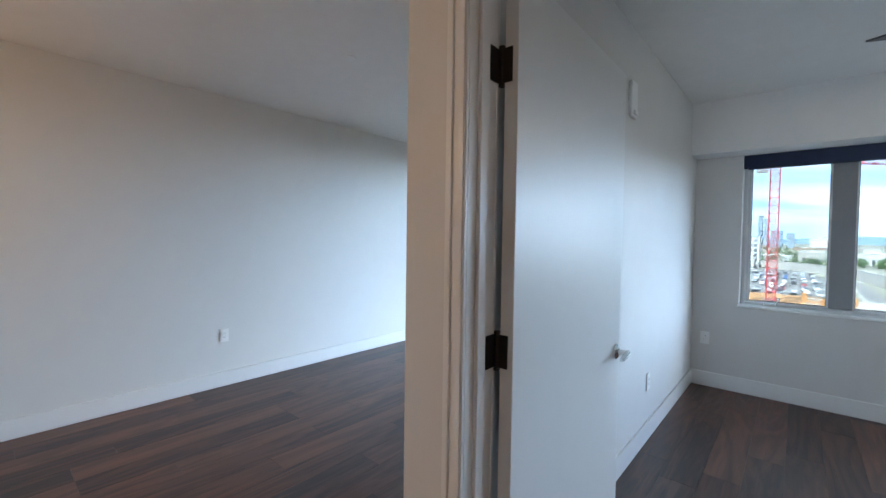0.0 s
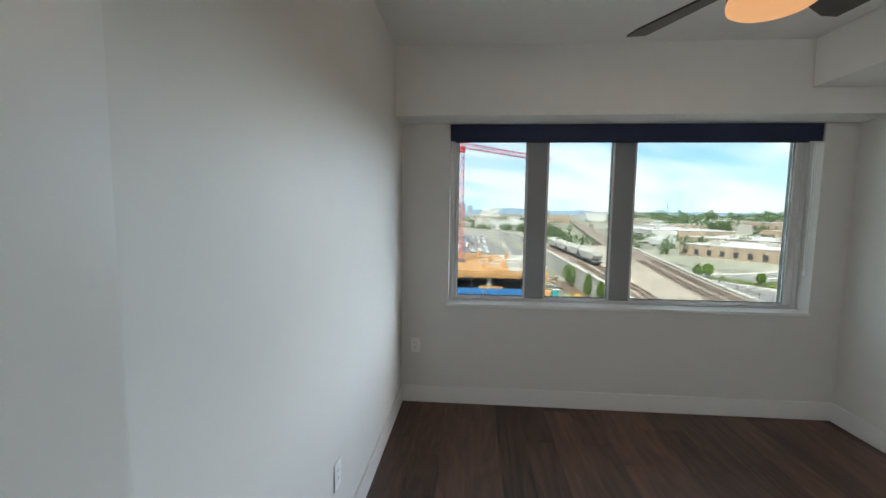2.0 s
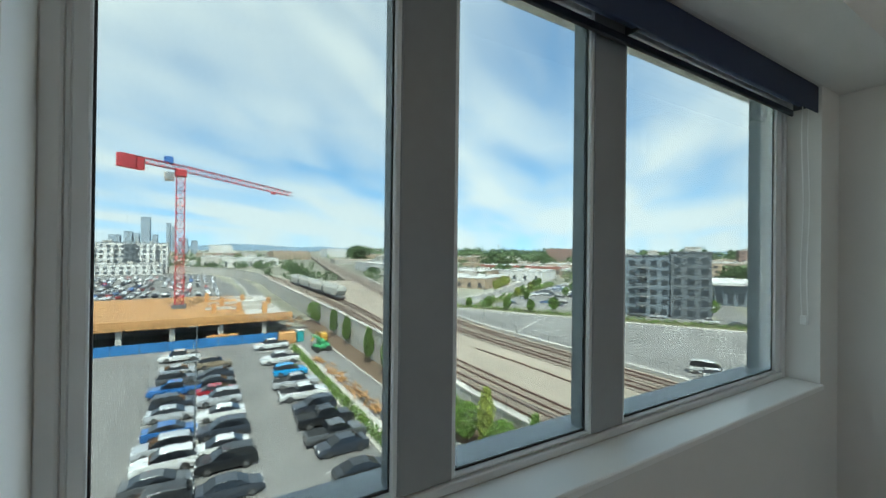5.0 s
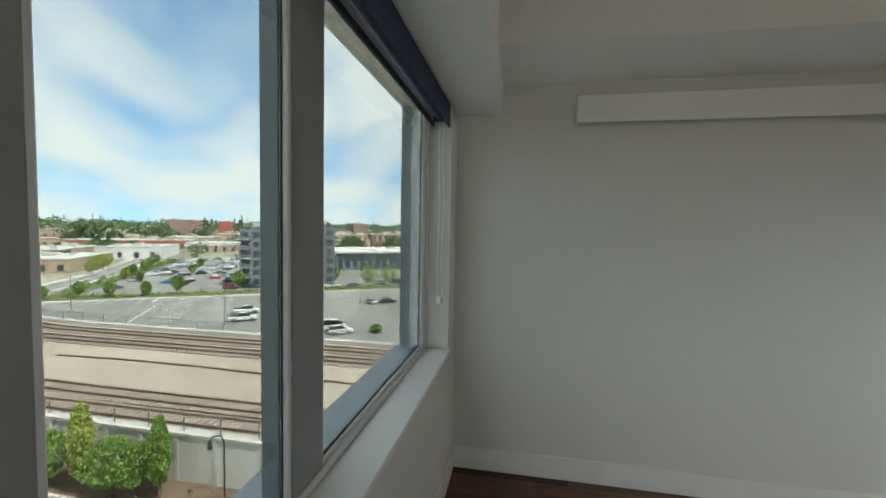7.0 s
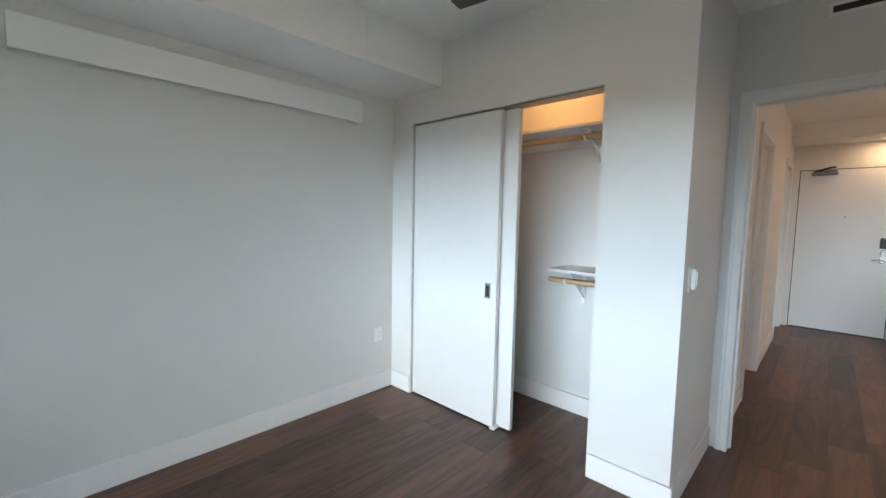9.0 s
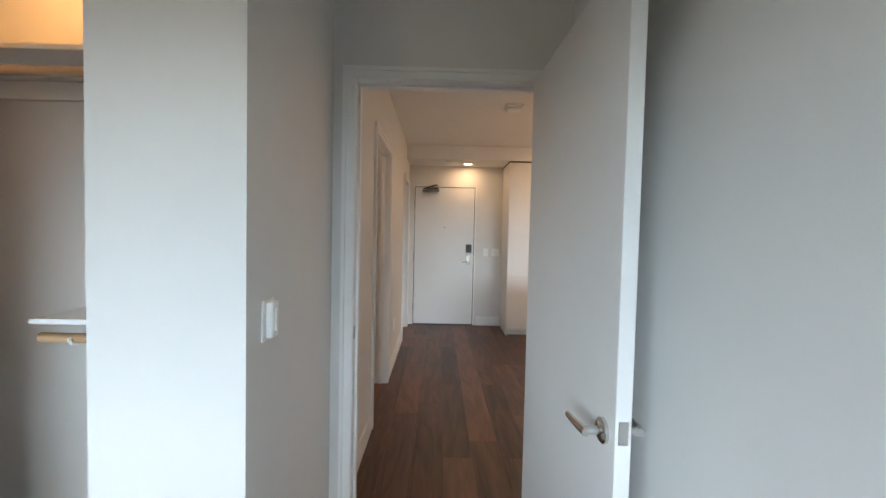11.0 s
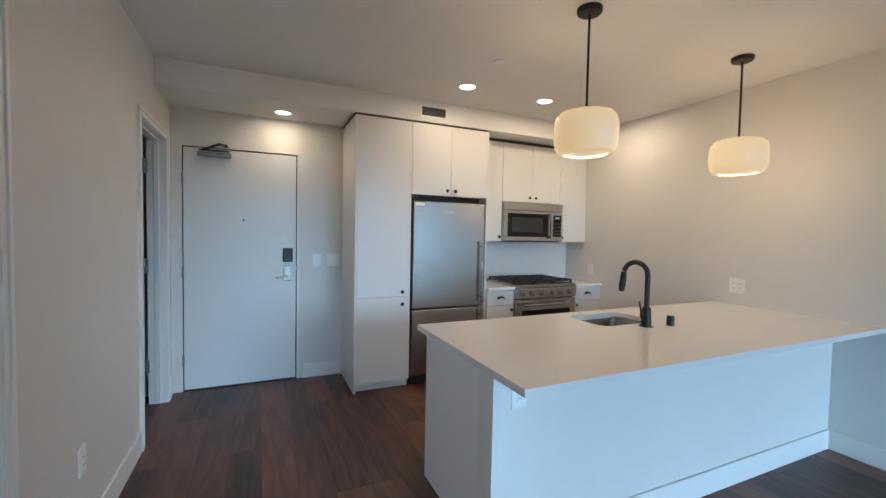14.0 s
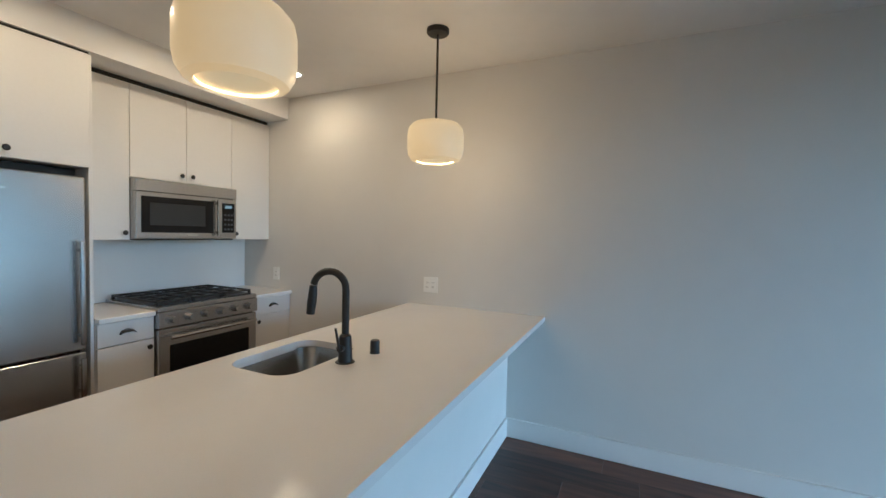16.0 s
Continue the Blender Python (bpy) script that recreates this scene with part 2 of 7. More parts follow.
BLINDRAIL = material("blind_rail", (0.030, 0.034, 0.045), 0.45, grain=0.08, grain_scale=80)
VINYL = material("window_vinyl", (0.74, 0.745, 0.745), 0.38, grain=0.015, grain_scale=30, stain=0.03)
# the frame's vinyl again, its backlit shade put into a darker grey
MULL_SHADE = material("backlit_mullion", (0.29, 0.292, 0.296), 0.42, grain=0.03, grain_scale=30, stain=0.04)
ALU = material("outer_frame", (0.42, 0.46, 0.48), 0.5, 0.0, grain=0.05)
OUTER = material("outer_cladding", (0.22, 0.26, 0.275), 0.5, grain=0.05, grain_scale=8)
FANWOOD = material("fan_bronze", (0.060, 0.052, 0.050), 0.42, 0.25, grain=0.15, grain_scale=60, stain=0.1)
GLOW = material("lit_diffuser", (0.85, 0.75, 0.6), 0.5, emit=(1.0, 0.42, 0.11), strength=0.036)
CANGLOW = material("lit_lens", (0.9, 0.85, 0.75), 0.5, emit=(1.0, 0.80, 0.55), strength=0.35)
OPAL = material("opal_glass", (0.74, 0.69, 0.58), 0.30, grain=0.01, emit=(1.0, 0.54, 0.19), strength=0.030)
OPALIN = material("opal_inside", (0.7, 0.62, 0.50), 0.5, emit=(1.0, 0.66, 0.31), strength=0.022)
RODWOOD = material("closet_rod_wood", (0.52, 0.33, 0.18), 0.45, grain=0.1, grain_scale=40, stretch=(0.1, 1, 1))
GLASS = glass_material("window_glass", (0.242, 0.256, 0.258))
MESH = material("insect_mesh", (0.06, 0.06, 0.065), 0.6, grain=0.05)
SHELFW = material("melamine_shelf", (0.80, 0.79, 0.77), 0.4, grain=0.01)


# ---- building helpers ----
def box(bm, x0, x1, y0, y1, z0, z1, bevel=0.0, seg=1):
    r = bmesh.ops.create_cube(bm, size=1)
    vs = r["verts"]
    sx, sy, sz = abs(x1 - x0), abs(y1 - y0), abs(z1 - z0)
    for v in vs:
        v.co = Vector(((x0 + x1) / 2 + v.co.x * sx, (y0 + y1) / 2 + v.co.y * sy, (z0 + z1) / 2 + v.co.z * sz))
    if bevel:
        edges = list({e for v in vs for e in v.link_edges})
        bmesh.ops.bevel(bm, geom=edges, offset=min(bevel, sx * 0.45, sy * 0.45, sz * 0.45), segments=seg, profile=0.6, affect="EDGES")
    return bm


def boxes(*dims, bevel=0.0, seg=1):
    bm = bmesh.new()
    for d in dims:
        box(bm, *d, bevel=bevel, seg=seg)
    return bm


def rod(bm, a, b, r, r2=None, n=16):
    a, b = Vector(a), Vector(b)
    d = b - a
    m = Matrix.Translation((a + b) / 2) @ d.to_track_quat("Z", "Y").to_matrix().to_4x4()
    bmesh.ops.create_cone(bm, cap_ends=True, segments=n, radius1=r, radius2=r if r2 is None else r2, depth=d.length, matrix=m)
    return bm


def lathe(bm, profile, centre, n=40):
    """Turns (radius, height) pairs round a vertical axis."""
    cx, cy, cz = centre
    rings = []
    for r, z in profile:
        if r < 1e-6:
            rings.append([bm.verts.new((cx, cy, cz + z))])
        else:
            rings.append([bm.verts.new((cx + r * math.cos(2 * math.pi * i / n), cy + r * math.sin(2 * math.pi * i / n), cz + z)) for i in range(n)])
    for a, b in zip(rings, rings[1:]):
        for i in range(n):
            j = (i + 1) % n
            if len(a) == 1 and len(b) == 1:
                continue
            if len(a) == 1:
                bm.faces.new((a[0], b[i], b[j]))
            elif len(b) == 1:
                bm.faces.new((a[i], b[0], a[j]))
            else:
                bm.faces.new((a[i], b[i], b[j], a[j]))
    bmesh.ops.recalc_face_normals(bm, faces=bm.faces)
    return bm


def tube(bm, pts, r, n=12):
    """A round bar along a line of points."""
    pts = [Vector(p) for p in pts]
    rings = []
    up = Vector((0.3, 0.5, 0.8)).normalized()
    for i, p in enumerate(pts):
        d = (pts[min(i + 1, len(pts) - 1)] - pts[max(i - 1, 0)]).normalized()
        u = d.cross(up)
        u = u.normalized() if u.length > 1e-4 else d.orthogonal().normalized()
        w = d.cross(u).normalized()
        rr = r[i] if isinstance(r, (list, tuple)) else r
        rings.append([bm.verts.new(p + rr * (math.cos(2 * math.pi * k / n) * u + math.sin(2 * math.pi * k / n) * w)) for k in range(n)])
    for a, b in zip(rings, rings[1:]):
        for k in range(n):
            bm.faces.new((a[k], a[(k + 1) % n], b[(k + 1) % n], b[k]))
    bm.faces.new(rings[0][::-1]); bm.faces.new(rings[-1])
    bmesh.ops.recalc_face_normals(bm, faces=bm.faces)
    return bm


def mesh_of(name, bm, mat, smooth=False):
    me = bpy.data.meshes.new(name)
    bm.to_mesh(me)
    bm.free()
    me.materials.append(mat)
    if smooth:
        me.polygons.foreach_set("use_smooth", [True] * len(me.polygons))
        me.set_sharp_from_angle(angle=radians(35))
    return me


def part(name, bm, mat, parent=None, label="", smooth=False):
    """Links a bmesh in world coordinates as one mesh, under a thing or a part if one is given."""
    ob = new(name, mesh_of(name, bm, mat, smooth))
    if parent is not None:
        base = parent.matrix_world if parent.parent is None else parent.parent.matrix_world @ parent.matrix_local
        ob.parent = parent
        ob.matrix_parent_inverse = base.inverted()
    if label:
        ob["label"] = label
    return ob


def thing(name, place, label, category, group="", kind=""):
    ob = new(name)
    ob.empty_display_size = 0.1
    ob.location = place
    ob.matrix_world = Matrix.Translation(place)
    return tagged(ob, label, category, group, kind)


def solid(name, bm, mat, label, category, kind="", smooth=False, group=""):
    return tagged(part(name, bm, mat, smooth=smooth), label, category, group, kind)


# ---- the setting ----
CZ = 2.57
OX = 0.117
XE, XH, XW = 3.272, 1.162, -2.98
YS, YD, YC = -7.81, -3.57, -2.737
YB = -3.37
JOG = 1.205
WX0, WX1, WZ0, WZ1 = 0.475, 3.057, 0.785, 2.12


def setting(name, bm, mat, label, category="wall", smooth=False):
    return solid(name, bm, mat, label, category, "structure", smooth)


setting("subfloor", boxes((XW - 0.15, XE + 0.15, YS - 0.15, 0.28, -0.30, -0.010)), SLOT, "dark subfloor slab under the wood planks", "floor")
setting("ceiling", boxes((XW - 0.15, XE + 0.15, YS - 0.15, 0.28, CZ, CZ + 0.25)), CEIL, "white painted smooth flat ceiling", "ceiling")
setting("wall_north", boxes((0.07, WX0, 0, 0.28, 0, CZ), (WX1, XE, 0, 0.28, 0, CZ), (WX0, WX1, 0, 0.28, 0, WZ0), (WX0, WX1, 0, 0.28, WZ1, CZ)), PAINT,
        "white painted bedroom wall around the wide window")
setting("wall_living_north", boxes((XW, -2.85, 0, 0.28, 0, CZ), (-0.70, 0.07, 0, 0.28, 0, CZ), (-2.85, -0.70, 0, 0.28, 0, 0.12), (-2.85, -0.70, 0, 0.28, 2.42, CZ)), PAINT,
        "white painted living room wall around its window")
setting("wall_east", boxes((XE, XE + 0.15, YS - 0.15, 0.28, 0, CZ)), PAINT, "white painted bedroom side wall")
setting("wall_west", boxes((XW - 0.15, XW, YS - 0.15, 0.28, 0, CZ)), PAINT, "long white painted living room and kitchen wall")
setting("wall_partition", boxes((0.027, OX, YD, 0, 0, CZ)), PAINT, "white painted partition between bedroom and living room")
DX0, DX1, DZ = 0.222, 1.122, 2.085
setting("wall_bedroom_door", boxes((0.027, DX0, YD - 0.12, YD, 0, CZ), (DX1, JOG + 0.11, YD - 0.12, YD, 0, CZ), (DX0, DX1, YD - 0.12, YD, DZ, CZ)), PAINT, "white wall holding the bedroom doorway")
setting("wall_closet_side", boxes((JOG, JOG + 0.11, YD, YC, 0, CZ)), PAINT, "white closet side wall beside the bedroom door")
CX0, CX1, CTZ = 1.612, 3.040, 2.066
setting("wall_closet_front", boxes((JOG + 0.11, CX0, YC - 0.11, YC, 0, CZ), (CX1, XE, YC - 0.11, YC, 0, CZ), (CX0, CX1, YC - 0.11, YC, CTZ, CZ)), PAINT, "white wall around the sliding closet doors")
setting("wall_closet_back", boxes((JOG + 0.11, XE, YD - 0.12, YB, 0, CZ)), PAINT, "white back wall of the closet")
B0, B1, BZ = -5.38, -4.52, 2.09
L0, L1 = -7.64, -6.86
setting("wall_hall_east", boxes((XH, XH + 0.12, B1, YD - 0.12, 0, CZ), (XH, XH + 0.12, L1, B0, 0, CZ), (XH, XH + 0.12, YS, L0, 0, CZ),
                                (XH, XH + 0.12, B0, B1, BZ, CZ), (XH, XH + 0.12, L0, L1, BZ, CZ)), PAINT, "white hall wall with two doorways")
FX0, FX1, FZ = 0.155, 1.085, 2.085
setting("wall_south", boxes((XW, FX0, YS - 0.15, YS, 0, CZ), (FX1, XE, YS - 0.15, YS, 0, CZ), (FX0, FX1, YS - 0.15, YS, FZ, CZ), (FX0, FX1, YS - 0.15, YS - 0.10, 0, FZ)), PAINT,
        "white wall with the entry door behind the kitchen")
setting("wall_bath", boxes((XH + 0.12, XE, -6.53, -6.43, 0, CZ)), PAINT, "plain white wall between bathroom and laundry closet")
# dropped ceilings
setting("soffit_north", boxes((OX, XE, -0.26, 0, WZ1, CZ)), CEIL, "white boxed soffit over the bedroom window", "soffit")
setting("soffit_east", boxes((2.75, XE, YC, -0.26, 2.28, CZ)), CEIL, "white boxed duct soffit along the bedroom wall", "soffit")
setting("soffit_kitchen", boxes((XW, XH, YS, -7.25, 2.385, CZ)), CEIL, "white boxed soffit over kitchen cabinets and entry", "soffit")


# baseboards: flat 0.14 m boards with an eased top edge
def baseboard(name, x0, x1, y0, y1, h=0.135):
    return setting(name, boxes((x0, x1, y0, y1, 0, h), bevel=0.004), TRIM, "white painted flat wooden baseboard", "baseboard")


T = 0.014
baseboard("baseboard_bed_north", OX + T, XE - T, -T, 0)
baseboard("baseboard_bed_west", OX, OX + T, YD, 0)
baseboard("baseboard_bed_east", XE - T, XE, YC, 0)
baseboard("baseboard_closet_left", CX1 + 0.004, XE - T, YC, YC + T)
baseboard("baseboard_closet_right", JOG - T, CX0 - 0.004, YC, YC + T)
baseboard("baseboard_jog", JOG - T, JOG, YD + 0.02, YC)
baseboard("baseboard_closet_back", JOG + 0.11, XE, YB, YB + T)
baseboard("baseboard_closet_side", JOG + 0.11, JOG + 0.11 + T, YB + T, YC - 0.11)
baseboard("baseboard_hall_a", XH - T, XH, B1 + 0.062, YD - 0.12)
baseboard("baseboard_hall_b", XH - T, XH, L1 + 0.062, B0 - 0.062)
baseboard("baseboard_hall_c", XH - T, XH, YS, L0 - 0.062)
baseboard("baseboard_living_west", XW, XW + T, -5.19, 0)
baseboard("baseboard_entry", -0.255, FX0 - 0.03, YS, YS + T)
baseboard("baseboard_partition_west", 0.027 - T, 0.027, YD - 0.12, 0)
baseboard("baseboard_partition_end", 0.027 - T, DX0 - 0.062, YD - 0.12 - T, YD - 0.12)


# door casings: stepped profile, mitred look
def casing(name, axis, at, side, a0, a1, top, w=0.058):
    """Trim round an opening from a0 to a1. axis: the wall's direction; at: its face; side: +1 or -1 outward."""
    for i, (lo, hi, d) in enumerate(((0.0, 0.004, 0.012), (0.004, 0.016, 0.016), (0.016, w - 0.018, 0.012), (w - 0.018, w, 0.019))):
        bm = bmesh.new()
        f0, f1 = sorted((at, at + side * d))
        for u0, u1, z0, z1 in ((a0 - hi, a0 - lo, 0, top + lo), (a1 + lo, a1 + hi, 0, top + lo), (a0 - hi, a1 + hi, top + lo, top + hi)):
            if axis == "x":
                box(bm, u0, u1, f0, f1, z0, z1, bevel=0.0015)
            else:
                box(bm, f0, f1, u0, u1, z0, z1, bevel=0.0015)
        setting(name, bm, TRIM, "white painted moulded door casing", "trim")


casing("trim_bed_north", "x", YD, 1, DX0 + 0.02, DX1 - 0.02, DZ - 0.02)
casing("trim_bed_south", "x", YD - 0.12, -1, DX0 + 0.02, DX1 - 0.02, DZ - 0.02)
casing("trim_bath", "y", XH, -1, B0 + 0.02, B1 - 0.02, BZ - 0.02)
casing("trim_laundry", "y", XH, -1, L0 + 0.02, L1 - 0.02, BZ - 0.02)


def jamb(name, axis, a0, a1, f0, f1, top, stop_at):
    """Lining of an opening with a door stop."""
    bm = bmesh.new()
    t = 0.02
    for u0, u1, z0, z1 in ((a0, a0 + t, 0, top), (a1 - t, a1, 0, top), (a0 + t, a1 - t, top - t, top)):
        if axis == "x":
            box(bm, u0, u1, f0, f1, z0, z1, bevel=0.001)
        else:
            box(bm, f0, f1, u0, u1, z0, z1, bevel=0.001)
    for u0, u1, z0, z1 in ((a0 + t, a0 + t + 0.012, 0, top - t), (a1 - t - 0.012, a1 - t, 0, top - t), (a0 + t + 0.012, a1 - t - 0.012, top - t - 0.012, top - t)):
        if axis == "x":
            box(bm, u0, u1, stop_at, stop_at + 0.035, z0, z1, bevel=0.002)
        else:
            box(bm, stop_at, stop_at + 0.035, u0, u1, z0, z1, bevel=0.002)
    return setting(name, bm, TRIM, "white painted door jamb with stop", "jamb")


jamb("jamb_bedroom", "x", DX0, DX1, YD - 0.12, YD, DZ, YD - 0.085)
jamb("jamb_bath", "y", B0, B1, XH, XH + 0.12, BZ, XH + 0.04)
jamb("jamb_laundry", "y", L0, L1, XH, XH + 0.12, BZ, XH + 0.04)


# ---- windows ----
def window(name, x0, x1, z0, z1, panes, crank_at=None):
    """A vinyl window in the north wall: outer frame, one sash per pane (x from, x to, screen)."""
    w = thing(name, ((x0 + x1) / 2, 0.2, z0), "wide white vinyl window, backlit shade painted on its mullions, casement beside fixed panes", "window", kind="structure")
    f0, f1 = 0.125, 0.21
    e = 0.028
    part("window_frame", boxes((x0, x0 + e, f0, f1, z0, z1), (x1 - e, x1, f0, f1, z0, z1), (x0 + e, x1 - e, f0, f1, z0, z0 + e - 0.003), (x0 + e, x1 - e, f0, f1, z1 - e, z1), bevel=0.003), VINYL, w)
    for s0, s1 in ((x0 + e, panes[0][0] - 0.024), (panes[-1][1] + 0.024, x1 - e)):
        if s1 - s0 > 0.002:
            part("stile", boxes((s0, s1, f0 + 0.010, f1 - 0.004, z0 + e, z1 - e), bevel=0.002), VINYL, w)
    for i in range(len(panes) - 1):
        a, b = panes[i][1], panes[i + 1][0]
        bm = boxes((a + 0.012, b - 0.012, f0 + 0.004, f1, z0 + e, z1 - e), bevel=0.003)
        part("mullion", bm, MULL_SHADE, w)
        part("outer_mullion", boxes((a + 0.006, b - 0.006, 0.1945, 0.205, z0 + e, z1 - e), (a + 0.001, a + 0.009, 0.158, 0.194, z0 + e, z1 - e), (b - 0.009, b - 0.001, 0.158, 0.194, z0 + e, z1 - e)), OUTER, w, "dark blue-grey outer mullion cover")
    for a, b, screened in panes:
        lo, hi = z0 + e, z1 - e
        s = 0.024
        sash = part("sash", boxes((a - s, a, f0 + 0.008, f1 - 0.055, lo, hi), (b, b + s, f0 + 0.008, f1 - 0.055, lo, hi),
                                  (a, b, f0 + 0.008, f1 - 0.055, lo, lo + 0.010), (a, b, f0 + 0.008, f1 - 0.055, hi - 0.02, hi), bevel=0.003), VINYL, w)
        g = 0.004
        part("gasket", boxes((a, a + g, f0 + 0.021, f0 + 0.0245, lo + 0.010, hi - 0.02), (b - g, b, f0 + 0.021, f0 + 0.0245, lo + 0.010, hi - 0.02),
                             (a + g, b - g, f0 + 0.021, f0 + 0.0245, lo + 0.010, lo + 0.016), (a + g, b - g, f0 + 0.021, f0 + 0.0245, hi - 0.026, hi - 0.02)), RUBBER, sash)
        pane = part("pane", boxes((a + 0.001, b - 0.001, 0.150, 0.154, lo + 0.011, hi - 0.021)), GLASS, sash)
        pane.visible_shadow = False
        if screened:
            bm = bmesh.new()
            step = 0.0042
            n = int((b - a) / step)
            for k in range(1, n):
                x = a + k * (b - a) / n
                box(bm, x - 0.00005, x + 0.00005, 0.1385, 0.13866, lo + 0.012, hi - 0.022)
            n = int((hi - lo) / step)
            for k in range(1, n):
                z = lo + 0.012 + k * (hi - lo - 0.034) / n
                box(bm, a + 0.002, b - 0.002, 0.1390, 0.13916, z - 0.00005, z + 0.00005)
            tagged(part("insect_screen", bm, MESH, sash, "fine dark insect mesh"), kind="stuff")
    # metal sill nose and the dark outer returns of the opening
    part("outer_jamb", boxes((x1 - e - 0.006, x1 - 0.0015, f1, 0.268, z0 + 0.013, z1)), OUTER, w, "dark blue-grey outer jamb cover")
    part("outer_jamb", boxes((x0 + 0.0015, x0 + e + 0.006, f1, 0.268, z0 + 0.013, z1)), OUTER, w, "dark blue-grey outer jamb cover")
    part("outer_sill", boxes((x0, x1, f1, 0.30, z0 - 0.03, z0 + 0.012), (x0 + e, x1 - e, 0.158, f1, z0 + e - 0.002, z0 + e + 0.006), bevel=0.002), ALU, w)
    if crank_at is not None:
        c = part("crank", boxes((crank_at - 0.07, crank_at + 0.03, f0 - 0.022, f0 - 0.001, z0 + 0.004, z0 + 0.022), bevel=0.006, seg=2), CHROME, w, "folded nickel window crank")
        bm = rod(bmesh.new(), (crank_at + 0.01, f0 - 0.02, z0 + 0.018), (crank_at + 0.035, f0 - 0.05, z0 + 0.065), 0.005, n=10)
        rod(bm, (crank_at + 0.035, f0 - 0.05, z0 + 0.060), (crank_at + 0.035, f0 - 0.05, z0 + 0.085), 0.008, n=10)
        part("crank_handle", bm, CHROME, c)
    return w


window("window_1", WX0, WX1, WZ0, WZ1, [(0.535, 1.050, True), (1.217, 1.690, False), (1.862, 2.972, False)], 0.71)
window("window_2", -2.85, -0.70, 0.12, 2.42, [(-2.77, -1.83, False), (-1.71, -0.78, False)])
for wx0, wx1, wz0, wz1 in ((WX0, WX1, WZ0, WZ1), (-2.85, -0.70, 0.12, 2.42)):
    data = bpy.data.lights.new("window_portal", "AREA")
    data.shape, data.size, data.size_y = "RECTANGLE", wx1 - wx0, wz1 - wz0
    data.cycles.is_portal = True
    ob = new("window_portal", data)
    ob.matrix_world = look(((wx0 + wx1) / 2, 0.245, (wz0 + wz1) / 2), ((wx0 + wx1) / 2, -1, (wz0 + wz1) / 2))
setting("window_sill_board", boxes((WX0 - 0.012, WX1 + 0.012, -0.012, 0.125, WZ0 - 0.022, WZ0 + 0.002), bevel=0.004), TRIM, "white painted window sill board", "sill")

# roller blind with its rolled dark fabric, hem bar, brackets and bead chain
blind = thing("roller_blind", (1.77, 0.07, WZ1), "dark navy roller blind rolled up under the soffit", "blind")
part("fascia", boxes((WX0 + 0.004, WX1 - 0.004, 0.010, 0.016, 1.997, WZ1 - 0.003), bevel=0.002), NAVY, blind)
bm = bmesh.new()
rod(bm, (WX0 + 0.02, 0.06, 2.074), (WX1 - 0.02, 0.06, 2.074), 0.036, n=24)
part("fabric_roll", bm, NAVY, blind, smooth=True)
part("hem_bar", boxes((WX0 + 0.03, WX1 - 0.03, 0.090, 0.102, 2.000, 2.030), bevel=0.004), BLINDRAIL, blind)
for bx in (WX0 + 0.003, 1.80, WX1 - 0.010):
    part("bracket", boxes((bx, bx + 0.006, 0.016, 0.100, 2.03, WZ1 - 0.002), bevel=0.001), BLINDRAIL, blind)
bm = bmesh.new()
for cy in (0.040, 0.062):
    tube(bm, [(WX1 - 0.016, cy + 0.004 * math.sin(k * 0.7), 2.06 - 0.98 * k / 14) for k in range(15)], 0.0022, n=6)
tube(bm, [(WX1 - 0.016, 0.051 + 0.011 * math.cos(a), 1.08 - 0.014 * math.sin(a)) for a in [math.pi * k / 8 for k in range(9)]], 0.0022, n=6)
part("bead_chain", bm, PLASTIC, blind, "white bead chain loop")
part("chain_hold", boxes((WX1 - 0.022, WX1 - 0.002, 0.040, 0.066, 1.045, 1.085), bevel=0.003), PLASTIC, blind)


# ---- doors ----
def lever(parent, hub, out, along, mat=CHROME):
    """Rose, neck and lever: hub on the leaf's face, out: unit normal, along: the way the lever points."""
    h, o, a = Vector(hub), Vector(out), Vector(along)
    bm = bmesh.new()
    rod(bm, h, h + o * 0.008, 0.032, n=28)
    rod(bm, h + o * 0.008, h + o * 0.012, 0.032, 0.026, n=28)
    rose = part("rose", bm, mat, parent, "satin nickel rose", smooth=True)
    bm = bmesh.new()
    rod(bm, h + o * 0.01, h + o * 0.055, 0.011, n=16)
    tube(bm, [h + o * 0.052 + a * s + o * (0.006 * math.sin(s * 20)) - Vector((0, 0, 0.10 * s * s * 4)) for s in (-0.012, 0.02, 0.05, 0.08, 0.105)],
         [0.011, 0.0115, 0.010, 0.009, 0.007], n=12)
    part("lever", bm, mat, parent, "satin nickel lever handle", smooth=True)
    return rose


def hinge(parent, x, y, z, mat=HINGE, axis="y"):
    bm = bmesh.new()
    rod(bm, (x, y, z - 0.048), (x, y, z + 0.048), 0.0075, n=12)
    rod(bm, (x, y, z + 0.048), (x, y, z + 0.053), 0.009, n=12)
    rod(bm, (x, y, z - 0.053), (x, y, z - 0.048), 0.009, n=12)
    if axis == "y":
        box(bm, x + 0.001, x + 0.034, y - 0.004, y - 0.0015, z - 0.045, z + 0.045)
        box(bm, DX0 + 0.0202, DX0 + 0.0225, y - 0.044, y - 0.006, z - 0.045, z + 0.045)
        box(bm, DX0 + 0.0202, x, y - 0.006, y - 0.003, z - 0.045, z + 0.045)
    else:
        box(bm, x - 0.024, x + 0.002, y - 0.0098, y - 0.0072, z - 0.050, z + 0.050)
        box(bm, x + 0.003, x + 0.0058, y - 0.006, y + 0.028, z - 0.050, z + 0.050)
    return part("hinge", bm, mat, parent, "dark steel butt hinge", smooth=True)


